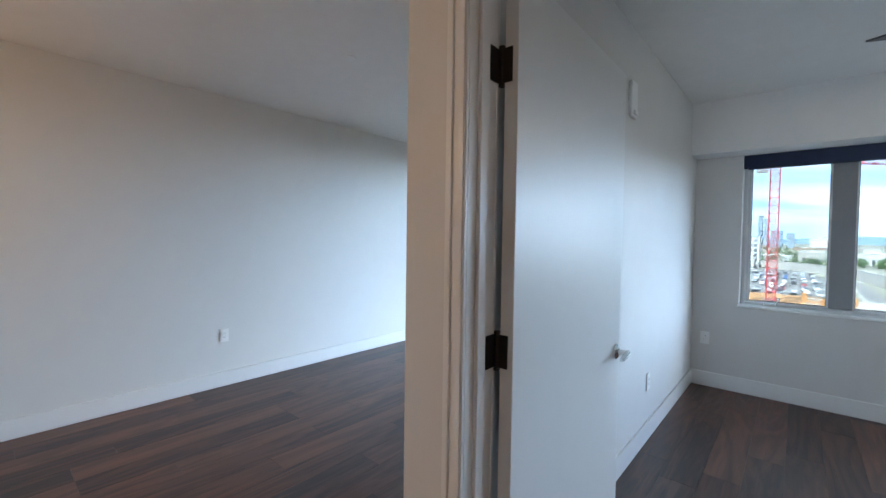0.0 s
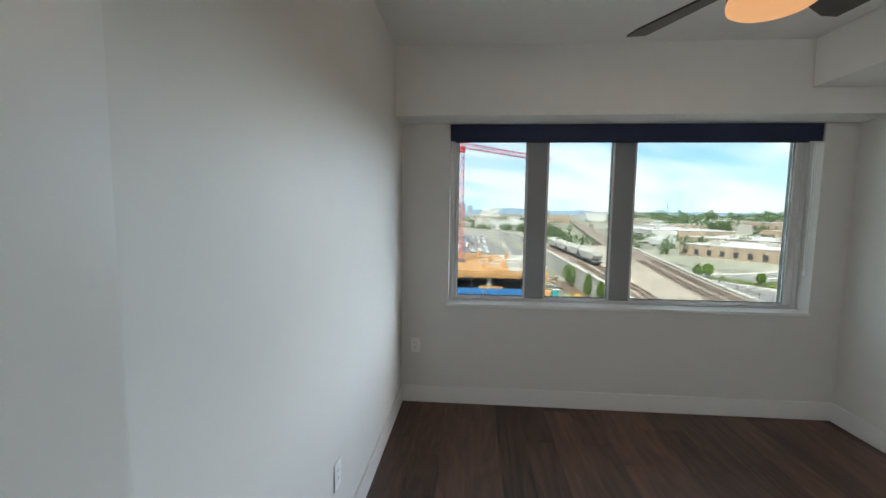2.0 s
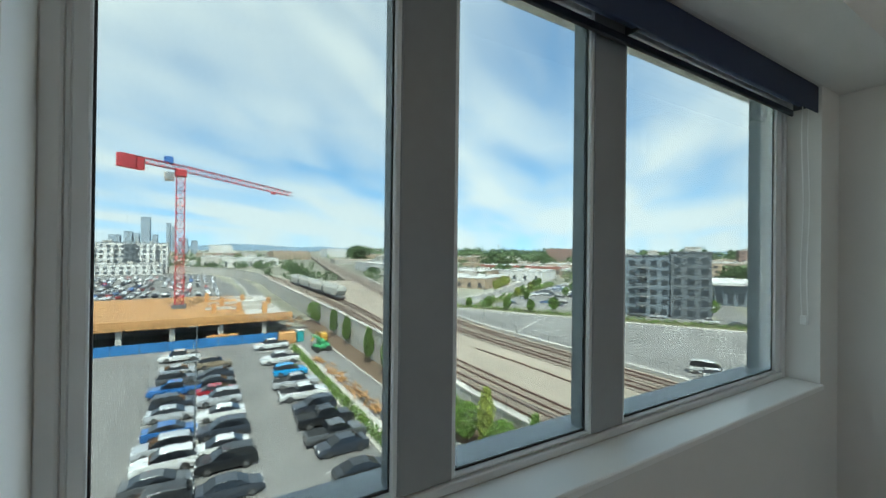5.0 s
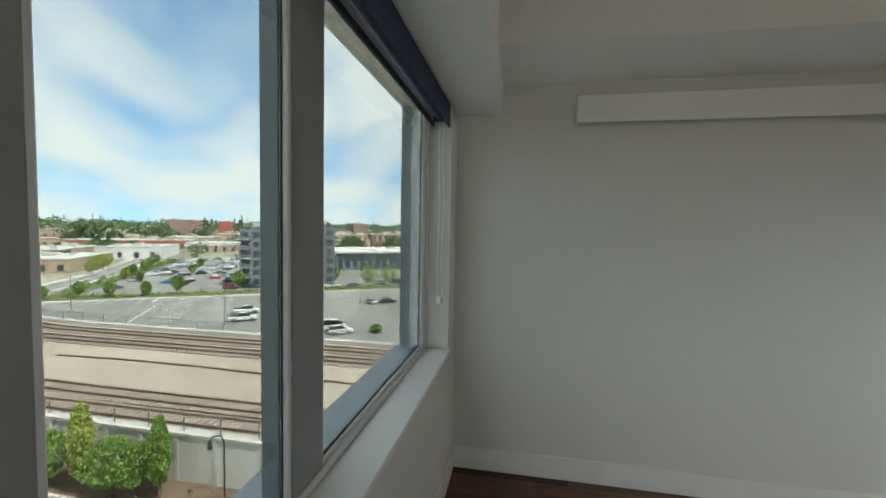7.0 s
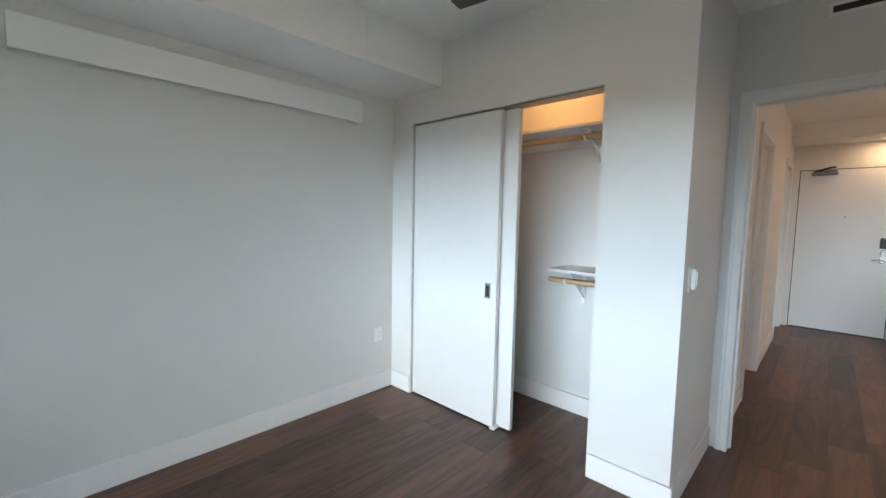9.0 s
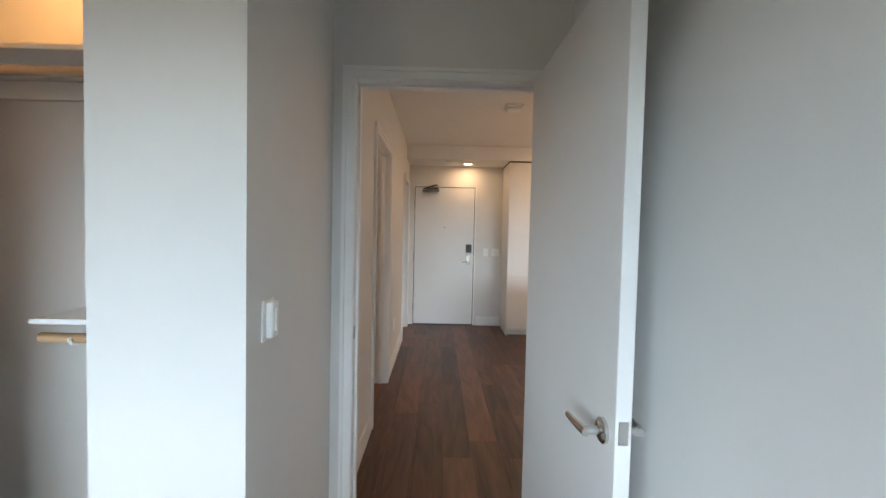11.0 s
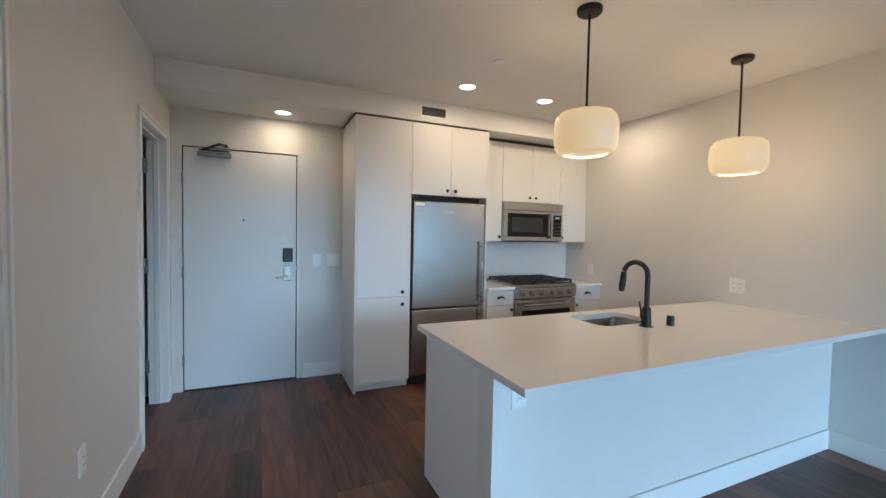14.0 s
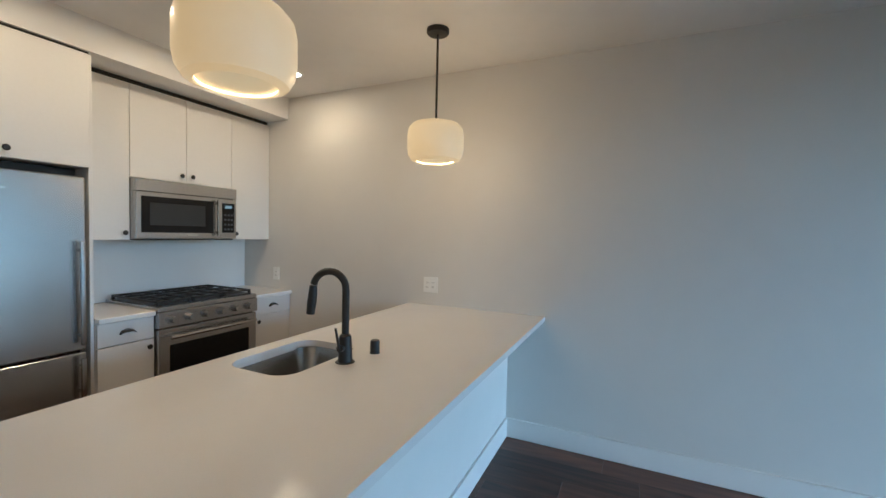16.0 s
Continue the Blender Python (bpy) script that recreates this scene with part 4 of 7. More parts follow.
# dark filler that draws the shade between cabinet tops and soffit
setting("scribe_strip", boxes((KX[2] - 0.0185, KX[0] + 0.018, yb, -7.27, 2.363, 2.384)), SLOT, "dark strip painted as the shadow gap above the cabinets", "trim")

# refrigerator
fr = thing("refrigerator", (-1.115, -7.48, 0), "stainless steel bottom-freezer refrigerator", "refrigerator")
RX0, RX1 = -1.483, -0.760
part("body", boxes((RX0, RX1, yb + 0.03, -7.309, 0.03, 1.674), bevel=0.004), BLACK, fr)
up = part("fridge_door", boxes((RX0, RX1, -7.302, -7.239, 0.698, 1.674), bevel=0.008, seg=3), STEEL, fr)
lo = part("freezer_drawer", boxes((RX0, RX1, -7.302, -7.239, 0.09, 0.684), bevel=0.008, seg=3), STEEL, fr)
for p_, z0, z1 in ((up, 0.735, 1.315), (lo, 0.42, 0.660)):
    x = RX0 + 0.034
    bm = boxes((x - 0.012, x + 0.012, -7.202, -7.185, z0, z1), bevel=0.005, seg=2)
    for zz in (z0 + 0.05, z1 - 0.05):
        rod(bm, (x, -7.242, zz), (x, -7.197, zz), 0.008, n=12)
    part("handle", bm, STEEL, p_, "steel bar handle", smooth=True)
part("badge", boxes((-1.16, -1.06, -7.2395, -7.2375, 1.576, 1.586)), CHROME, up, "small plain maker's badge")
part("sticker", boxes((-0.868, -0.778, -7.2395, -7.2382, 1.628, 1.660)), PLASTIC, up, "white paper sticker")
part("toe_grille", boxes((RX0 + 0.01, RX1 - 0.01, -7.337, -7.277, 0.01, 0.085)), RUBBER, fr)
# dark strips inside the fridge bay stand for the shade there
setting("fridge_gap_liner", boxes((RX1 + 0.002, KX[1] - 0.002, -7.43, -7.38, 0.0, 1.727), (KX[2] + 0.002, RX0 - 0.002, -7.43, -7.38, 0, 1.727), (RX0 - 0.002, RX1 + 0.002, -7.43, -7.38, 1.676, 1.727)), SLOT,
        "dark strips painted as shade in the gap around the refrigerator", "gap")

# wall cabinets
UY = -7.48
for x0, x1, z0, doors in ((KX[3], KX[2] - 0.019, 1.312, 1), (KX[4], KX[3] - 0.001, 1.735, 2), (XW + 0.001, KX[4] - 0.001, 1.312, 1)):
    u = thing("wall_cabinet", ((x0 + x1) / 2, -7.64, z0), "white flat-front kitchen wall cabinet with black knobs", "cabinet", "kitchen wall cabinets")
    part("carcass", boxes((x0, x1, yb, UY - 0.020, z0, 2.350), bevel=0.001), CAB, u)
    if doors == 2:
        m = (x0 + x1) / 2
        d = front(u, "door", m, x1, UY, z0, 2.350); knob(d, m + 0.04, UY, z0 + 0.05)
        d = front(u, "door", x0, m, UY, z0, 2.350); knob(d, m - 0.04, UY, z0 + 0.05)
    else:
        d = front(u, "door", x0, x1, UY, z0, 2.350)
        knob(d, x0 + 0.035 if x0 > -2.5 else x1 - 0.035, UY, z0 + 0.05)
# shade over the wall cabinets, made as a dark box set back
setting("upper_gap", boxes((XW, KX[2] - 0.02, yb, UY - 0.03, 2.351, 2.384)), SLOT, "dark strip painted as the shadow gap above the wall cabinets", "trim")

# microwave
mw = thing("microwave", (-2.31, -7.58, 1.315), "stainless over-the-range microwave with black window", "microwave")
MX0, MX1 = -2.590, -1.834
part("body", boxes((MX0, MX1, yb, -7.452, 1.318, 1.728), bevel=0.003), STEEL, mw)
md = part("door", boxes((MX0 + 0.150, MX1, -7.45, -7.418, 1.322, 1.640), bevel=0.005, seg=2), STEEL, mw)
part("window_glass", boxes((MX0 + 0.208, MX1 - 0.034, -7.4175, -7.414, 1.365, 1.612), bevel=0.001), DARKGLASS, md)
part("inner_window", boxes((MX0 + 0.275, MX1 - 0.085, -7.4138, -7.412, 1.415, 1.570), bevel=0.0005), material("mesh_window", (0.025, 0.028, 0.03), 0.3, grain=0.2, grain_scale=400), md)
part("handle", boxes((MX0 + 0.170, MX0 + 0.192, -7.395, -7.378, 1.345, 1.625), (MX0 + 0.172, MX0 + 0.190, -7.42, -7.39, 1.36, 1.38), (MX0 + 0.172, MX0 + 0.190, -7.42, -7.39, 1.59, 1.61), bevel=0.003, seg=2), STEEL, md)
mc = part("control_panel", boxes((MX0, MX0 + 0.147, -7.45, -7.42, 1.322, 1.640), bevel=0.003), STEEL, mw)
part("display_panel", boxes((MX0 + 0.020, MX0 + 0.128, -7.4195, -7.417, 1.37, 1.605), bevel=0.001), DARKGLASS, mc)
for i in range(4):
    for j in range(3):
        part("key", boxes((MX0 + 0.035 + j * 0.030, MX0 + 0.053 + j * 0.030, -7.4168, -7.4158, 1.39 + i * 0.038, 1.405 + i * 0.038)), MESH, mc)
part("clock", boxes((MX0 + 0.045, MX0 + 0.105, -7.4168, -7.4158, 1.565, 1.588)), material("clock_glow", (0.1, 0.1, 0.1), 0.3, emit=(0.6, 0.85, 0.9), strength=0.015), mc)
part("vent_lip", boxes((MX0, MX1, -7.452, -7.418, 1.645, 1.726), bevel=0.004, seg=2), STEEL, mw)
part("badge", boxes((-2.26, -2.18, -7.4172, -7.416, 1.345, 1.353)), CHROME, md, "small plain maker's badge")
part("underside", boxes((MX0 + 0.01, MX1 - 0.01, yb + 0.02, -7.45, 1.310, 1.3175)), BLACK, mw)

# base cabinets, back counter and splash panel
BY = -7.215
for x0, x1 in ((KX[3] + 0.002, KX[2] - 0.020), (XW + 0.001, KX[4] - 0.004)):
    b = thing("base_cabinet", ((x0 + x1) / 2, -7.48, 0), "white base cabinet with one drawer over a door", "cabinet", "kitchen base cabinets")
    part("carcass", boxes((x0, x1, yb, BY - 0.020, 0.10, 0.832), bevel=0.001), CAB, b)
    part("toe_kick", boxes((x0, x1, yb, BY - 0.07, 0, 0.10)), CAB, b)
    d = front(b, "drawer", x0, x1, BY, 0.690, 0.830); cup_pull(d, (x0 + x1) / 2, BY, 0.762)
    d = front(b, "door", x0, x1, BY, 0.105, 0.687); knob(d, x0 + 0.035 if x0 > -2.5 else x1 - 0.035, BY, 0.64)
    solid("back_counter", boxes((x0, x1, yb + 0.012, BY + 0.022, 0.834, 0.864), bevel=0.002), QUARTZ, "white quartz counter beside the range", "counter", group="back counters")
setting("backsplash", boxes((XW + 0.001, KX[2] - 0.020, yb - 0.002, yb + 0.010, 0.866, 1.309)), SPLASH, "smooth white backsplash panel", "backsplash")

# gas range
rg = thing("gas_range", (-2.31, -7.48, 0), "stainless steel gas range with black grates and oven", "range")
GX0, GX1 = -2.590, -1.834
part("body", boxes((GX0, GX1, yb + 0.014, -7.225, 0.03, 0.850), bevel=0.003), STEEL, rg)
part("cooktop", boxes((GX0, GX1, yb + 0.014, -7.18, 0.851, 0.884), bevel=0.006, seg=2), STEEL, rg)
part("cooktop_pan", boxes((GX0 + 0.02, GX1 - 0.02, yb + 0.04, -7.215, 0.8845, 0.888)), BLACK, rg)
pan = part("control_fascia", boxes((GX0, GX1, -7.224, -7.17, 0.745, 0.850), bevel=0.006, seg=2), STEEL, rg)
for k in range(6):
    kx = GX0 + 0.085 + k * 0.118
    bm = rod(bmesh.new(), (kx, -7.17, 0.797), (kx, -7.162, 0.797), 0.029, n=24)
    rod(bm, (kx, -7.162, 0.797), (kx, -7.13, 0.797), 0.023, 0.020, n=24)
    part("burner_knob", bm, STEEL, pan, "steel burner knob", smooth=True)
for gx in (GX0 + 0.02, GX0 + 0.265, GX0 + 0.51):
    bm = bmesh.new()
    x1 = gx + 0.230
    for yy in (-7.74, -7.5, -7.23):
        box(bm, gx, x1, yy - 0.006, yy + 0.006, 0.905, 0.919, bevel=0.002)
    for xx in (gx + 0.006, (gx + x1) / 2, x1 - 0.006):
        box(bm, xx - 0.006, xx + 0.006, -7.746, -7.224, 0.905, 0.919, bevel=0.002)
    for yy in (-7.62, -7.36):
        box(bm, gx + 0.02, x1 - 0.02, yy - 0.005, yy + 0.005, 0.907, 0.921, bevel=0.002)
    for xx in (gx + 0.006, x1 - 0.006):
        for yy in (-7.735, -7.235):
            box(bm, xx - 0.008, xx + 0.008, yy - 0.008, yy + 0.008, 0.888, 0.905)
    part("grate", bm, BLACK, rg, "black cast iron grate")
for bx, by in ((GX0 + 0.135, -7.62), (GX0 + 0.135, -7.36), (GX0 + 0.38, -7.49), (GX0 + 0.625, -7.62), (GX0 + 0.625, -7.36)):
    part("burner", lathe(bmesh.new(), [(0, 0.016), (0.034, 0.016), (0.038, 0.011), (0.048, 0.008), (0.048, 0), (0, 0)], (bx, by, 0.888), 24), BLACK, rg, smooth=True)
od = part("oven_door", boxes((GX0 + 0.004, GX1 - 0.004, -7.224, -7.18, 0.215, 0.735), bevel=0.005, seg=2), STEEL, rg)
part("oven_glass", boxes((GX0 + 0.075, GX1 - 0.075, -7.1795, -7.176, 0.31, 0.625), bevel=0.001), DARKGLASS, od)
bm = rod(bmesh.new(), (GX0 + 0.05, -7.128, 0.685), (GX1 - 0.05, -7.128, 0.685), 0.012, n=18)
for xx in (GX0 + 0.09, GX1 - 0.09):
    rod(bm, (xx, -7.18, 0.685), (xx, -7.13, 0.685), 0.009, n=12)
part("handle", bm, STEEL, od, "round steel oven handle", smooth=True)
part("bottom_drawer", boxes((GX0 + 0.004, GX1 - 0.004, -7.224, -7.184, 0.075, 0.205), bevel=0.004, seg=2), STEEL, rg)

# peninsula
PX, PN, PS = -0.335, -4.945, -5.98
pony = setting("peninsula_wall", boxes((XW, -0.362, -5.315, -5.192, 0, 0.833)), PAINT, "white painted half wall carrying the peninsula counter")
baseboard("baseboard_peninsula", XW + 0.0145, -0.362 + T, -5.192, -5.192 + T)
baseboard("baseboard_peninsula_end", -0.362, -0.362 + T, -5.315, -5.1925)
pc = thing("peninsula_cabinet", (-1.6, -5.63, 0), "white sink base cabinets under the peninsula counter", "cabinet")
part("end_panel", boxes((-0.392, -0.374, -5.935, -5.3155, 0.0, 0.833), bevel=0.001), CAB, pc)
part("carcass", boxes((-1.20, -0.393, -5.912, -5.3155, 0.10, 0.833)), CAB, pc)
part("carcass", boxes((XW + 0.001, -1.85, -5.912, -5.3155, 0.10, 0.833)), CAB, pc)
part("sink_front", boxes((-1.85, -1.20, -5.912, -5.895, 0.10, 0.833)), CAB, pc)
part("toe_kick", boxes((XW + 0.001, -0.40, -5.85, -5.3155, 0, 0.098)), CAB, pc)
for i in range(5):
    a, b_ = -0.395 - i * 0.512, -0.395 - (i + 1) * 0.512
    d = part("door", boxes((b_ + 0.002, a - 0.002, -5.933, -5.914, 0.105, 0.828), bevel=0.0012), CAB, pc)

# counter slab with a rounded sink cut-out
SX0, SX1, SY0, SY1, SR = -1.790, -1.330, -5.895, -5.565, 0.085


def rounded(x0, x1, y0, y1, r, n=8):
    pts = []
    for cx, cy, a0 in ((x1 - r, y1 - r, 0), (x0 + r, y1 - r, 90), (x0 + r, y0 + r, 180), (x1 - r, y0 + r, 270)):
        pts += [(cx + r * math.cos(radians(a0 + 90 * k / n)), cy + r * math.sin(radians(a0 + 90 * k / n))) for k in range(n + 1)]
    return pts


def slab_with_hole(x0, x1, y0, y1, z0, z1, hole):
    """A slab whose rectangular outline is joined to an inner loop."""
    bm = bmesh.new()
    cx, cy = sum(p[0] for p in hole) / len(hole), sum(p[1] for p in hole) / len(hole)
    outer = []
    for hx, hy in hole:
        dx, dy = hx - cx, hy - cy
        k = min(((x1 if dx > 0 else x0) - cx) / dx if abs(dx) > 1e-9 else 1e9, ((y1 if dy > 0 else y0) - cy) / dy if abs(dy) > 1e-9 else 1e9)
        outer.append([cx + dx * k, cy + dy * k])
    for qx, qy in ((x0, y0), (x0, y1), (x1, y0), (x1, y1)):
        i = min(range(len(outer)), key=lambda k: (outer[k][0] - qx) ** 2 + (outer[k][1] - qy) ** 2)
        outer[i] = [qx, qy]
    n = len(hole)
    rings = [[bm.verts.new((x, y, z)) for x, y in loop] for loop, z in ((hole, z0), (hole, z1), (outer, z1), (outer, z0))]
    for a, b in ((0, 1), (1, 2), (2, 3), (3, 0)):
        for i in range(n):
            j = (i + 1) % n
            bm.faces.new((rings[a][i], rings[a][j], rings[b][j], rings[b][i]))
    bmesh.ops.recalc_face_normals(bm, faces=bm.faces)
    return bm


hole = rounded(SX0, SX1, SY0, SY1, SR)
top = solid("peninsula_counter", slab_with_hole(XW + 0.001, PX, PS, PN, 0.834, 0.864, hole), QUARTZ, "white quartz peninsula countertop with sink cut-out", "countertop")
sink = thing("sink", ((SX0 + SX1) / 2, (SY0 + SY1) / 2, 0.64), "undermount stainless steel single-bowl sink", "sink")
bm = bmesh.new()
loops = []
for inset, z in ((-0.012, 0.8335), (-0.004, 0.8335), (0.000, 0.825), (0.010, 0.68), (0.022, 0.655), (0.05, 0.642)):
    loops.append([bm.verts.new((x, y, z)) for x, y in rounded(SX0 + inset, SX1 - inset, SY0 + inset, SY1 - inset, SR)])
for a, b in zip(loops, loops[1:]):
    for i in range(len(a)):
        j = (i + 1) % len(a)
        bm.faces.new((a[i], a[j], b[j], b[i]))
bm.faces.new(loops[-1])
bmesh.ops.recalc_face_normals(bm, faces=bm.faces)
part("bowl", bm, SINKSTEEL, sink, smooth=True)
part("drain", lathe(bmesh.new(), [(0, 0.003), (0.030, 0.003), (0.042, 0.005), (0.045, 0.001), (0.045, -0.004), (0, -0.004)], (-1.56, -5.74, 0.643), 28), CHROME, sink, smooth=True)
fa = thing("faucet", (-1.588, -5.495, 0.864), "matte black pull-down gooseneck kitchen faucet", "faucet")
FXX, FYY = -1.588, -5.495
part("base", lathe(bmesh.new(), [(0, 0), (0.030, 0), (0.030, 0.006), (0.029, 0.010), (0.027, 0.070), (0.024, 0.110), (0.017, 0.118), (0, 0.118)], (FXX, FYY, 0.864), 28), BLACK, fa, smooth=True)
arc = [(FXX, FYY, 0.975 + 0.02 * k) for k in range(10)]
R = 0.072
arc += [(FXX + 0.25 * (R - R * math.cos(a)), FYY - (R - R * math.cos(a)) * 0.97, 1.165 + R * math.sin(a)) for a in [math.pi * k / 14 for k in range(1, 14)]]
part("spout", tube(bmesh.new(), arc, 0.0150, n=16), BLACK, fa, smooth=True)
ex, ey = FXX + 0.25 * 2 * R, FYY - 2 * R * 0.97
part("spray_head", tube(bmesh.new(), [(ex, ey, 1.175), (ex + 0.001, ey - 0.002, 1.14), (ex + 0.003, ey - 0.006, 1.10), (ex + 0.005, ey - 0.010, 1.055)], [0.0160, 0.0185, 0.0195, 0.017], n=16), BLACK, fa, smooth=True)
bm = rod(bmesh.new(), (FXX, FYY, 0.925), (FXX + 0.045, FYY + 0.006, 0.930), 0.014, n=16)
rod(bm, (FXX + 0.045, FYY + 0.006, 0.928), (FXX + 0.060, FYY - 0.002, 1.015), 0.006, 0.0045, n=12)
part("handle", bm, BLACK, fa, smooth=True)
part("deck_plate", lathe(bmesh.new(), [(0, 0.004), (0.037, 0.004), (0.040, 0.0), (0, 0)], (FXX, FYY, 0.864), 28), BLACK, fa, smooth=True)
gap = thing("air_gap", (-1.752, -5.460, 0.864), "matte black cylindrical air gap cap on the counter", "air gap")
part("cap", lathe(bmesh.new(), [(0, 0.058), (0.018, 0.058), (0.021, 0.052), (0.021, 0.004), (0.024, 0.0), (0, 0)], (-1.752, -5.460, 0.864), 24), BLACK, gap, smooth=True)
po = plate("wall_outlet", "white duplex outlet on the peninsula half wall", "outlet", (-0.485, -5.192, 0.735), "+y")


# ---- outdoors: the yard, rails and town seen from the window ----
G, TZ = -17.1, -14.0
ASPH = material("asphalt", (0.215, 0.207, 0.193), 0.9, grain=0.2, grain_scale=3, stain=0.25, stain_scale=0.12, bump=0.2, bump_scale=40)
GRAVEL = material("rail_gravel", (0.37, 0.312, 0.245), 0.95, grain=0.22, grain_scale=4, stain=0.25, stain_scale=0.15, bump=0.3, bump_scale=25, stretch=(1, 0.35, 1))
BALLAST = material("ballast", (0.265, 0.218, 0.175), 0.95, grain=0.35, grain_scale=6, stain=0.2, stain_scale=0.4, stretch=(1, 0.3, 1))
CONC = material("concrete", (0.50, 0.47, 0.42), 0.85, grain=0.12, grain_scale=2, stain=0.2, stain_scale=0.25)
FARLAND = material("far_land", (0.30, 0.29, 0.22), 1.0, grain=0.55, grain_scale=0.03, stain=0.5, stain_scale=0.006)
RAIL = material("rusty_rail", (0.14, 0.075, 0.055), 0.6, 0.3, grain=0.2, grain_scale=3)
TIE = material("timber_tie", (0.19, 0.15, 0.12), 0.9, grain=0.3, grain_scale=5)
SOIL = material("bark_mulch", (0.17, 0.115, 0.075), 1.0, grain=0.35, grain_scale=6, stain=0.3, stain_scale=0.5)
GRASS = material("dry_grass", (0.13, 0.135, 0.055), 1.0, grain=0.35, grain_scale=3, stain=0.3, stain_scale=0.3)
LEAF = material("leaves", (0.24, 0.37, 0.085), 0.6, grain=0.4, grain_scale=5, stain=0.35, stain_scale=0.9)
LEAFY = material("yellow_green_leaves", (0.42, 0.46, 0.11), 0.6, grain=0.4, grain_scale=5, stain=0.35, stain_scale=0.9)
LEAFD = material("dark_leaves", (0.19, 0.27, 0.13), 0.7, grain=0.4, grain_scale=0.6, stain=0.35, stain_scale=0.08)
BARK = material("bark", (0.16, 0.12, 0.09), 0.9, grain=0.3, grain_scale=12)
LINE = material("road_paint", (0.70, 0.69, 0.64), 0.7, grain=0.2, grain_scale=4)
TIMBER = material("raw_timber", (0.54, 0.275, 0.10), 0.75, grain=0.2, grain_scale=2.5, stain=0.2, stain_scale=0.3, random=0.12)
BLUEF = material("blue_tarp", (0.03, 0.17, 0.42), 0.55, grain=0.15, grain_scale=1.5, stain=0.15, stain_scale=0.3)
CRANE = material("crane_red", (0.52, 0.05, 0.06), 0.5, grain=0.1, grain_scale=1)
CRANEB = material("crane_blue", (0.05, 0.16, 0.45), 0.5, grain=0.1)
ROOFW = material("pale_roof", (0.50, 0.49, 0.46), 0.85, grain=0.12, grain_scale=0.3, stain=0.15, stain_scale=0.05)
TANW = material("tan_wall", (0.42, 0.32, 0.23), 0.85, grain=0.12, grain_scale=0.3, stain=0.1, stain_scale=0.08)
BRICKR = material("far_brick", (0.34, 0.22, 0.185), 0.85, grain=0.12, grain_scale=0.3, stain=0.15, stain_scale=0.06)
REDF = material("red_fascia", (0.40, 0.11, 0.08), 0.6, grain=0.1, grain_scale=0.4)
SLATE = material("slate_cladding", (0.17, 0.20, 0.225), 0.7, grain=0.1, grain_scale=0.8, stain=0.1, stain_scale=0.2)
SLATED = material("dark_cladding", (0.13, 0.145, 0.155), 0.7, grain=0.1, grain_scale=0.8)
WHITEW = material("white_cladding", (0.62, 0.61, 0.58), 0.75, grain=0.08, grain_scale=0.5, stain=0.1, stain_scale=0.1)
WINDOW = material("far_window", (0.05, 0.06, 0.07), 0.12, grain=0.2, grain_scale=0.5)
# distance haze over the hills is painted in as this blue
HAZE = material("painted_haze_hills", (0.27, 0.38, 0.49), 1.0, grain=0.15, grain_scale=0.002)
# tower colour paled towards blue to stand in for the air between
HAZYT = material("haze_painted_tower", (0.30, 0.36, 0.42), 0.9, grain=0.1, grain_scale=0.05)
HOPPER = material("hopper_grey", (0.50, 0.49, 0.44), 0.6, grain=0.15, grain_scale=0.8, stain=0.25, stain_scale=0.35)
TYRE = material("tyre", (0.02, 0.02, 0.02), 0.8, grain=0.15)
CARGLASS = material("car_glass", (0.012, 0.014, 0.017), 0.06, grain=0.1)
LAMPM = material("headlight", (0.75, 0.75, 0.72), 0.2, grain=0.02)
GREENM = material("machine_green", (0.06, 0.33, 0.13), 0.5, grain=0.1)
TEALM = material("toilet_teal", (0.03, 0.32, 0.33), 0.5, grain=0.05)
YELLOWM = material("machine_yellow", (0.55, 0.30, 0.04), 0.5, grain=0.1)


def see_through(m):
    """Thin leaves: half of the light goes through them."""
    n, l = m.node_tree.nodes, m.node_tree.links
    bsdf, out = n["Principled BSDF"], n["Material Output"]
    src = bsdf.inputs["Base Color"].links[0].from_socket
    tr, mix = n.new("ShaderNodeBsdfTranslucent"), n.new("ShaderNodeMixShader")
    mix.inputs[0].default_value = 0.45
    l.new(src, tr.inputs["Color"])
    l.new(bsdf.outputs[0], mix.inputs[1]); l.new(tr.outputs[0], mix.inputs[2]); l.new(mix.outputs[0], out.inputs["Surface"])


for leafmat in (LEAF, LEAFY, LEAFD):
    see_through(leafmat)

# one ground sheet; the rail yard is a plateau raised on it between two walls
def ramp_at(y, knots):
    for (y0, x0), (y1, x1) in zip(knots, knots[1:]):
        if y <= y1:
            k = max(0.0, (y - y0) / (y1 - y0))
            return x0 + (x1 - x0) * k
    return knots[-1][1]


WALL_LINE = [(-40, 25.7), (40, 25.6), (60, 26.0), (90, 26.6), (200, 27.5)]


def wall_x(y):
    return ramp_at(y, WALL_LINE)


def east_off(y):
    s = max(0.0, y - 60)
    return 0.205 * s * s / (s + 20)


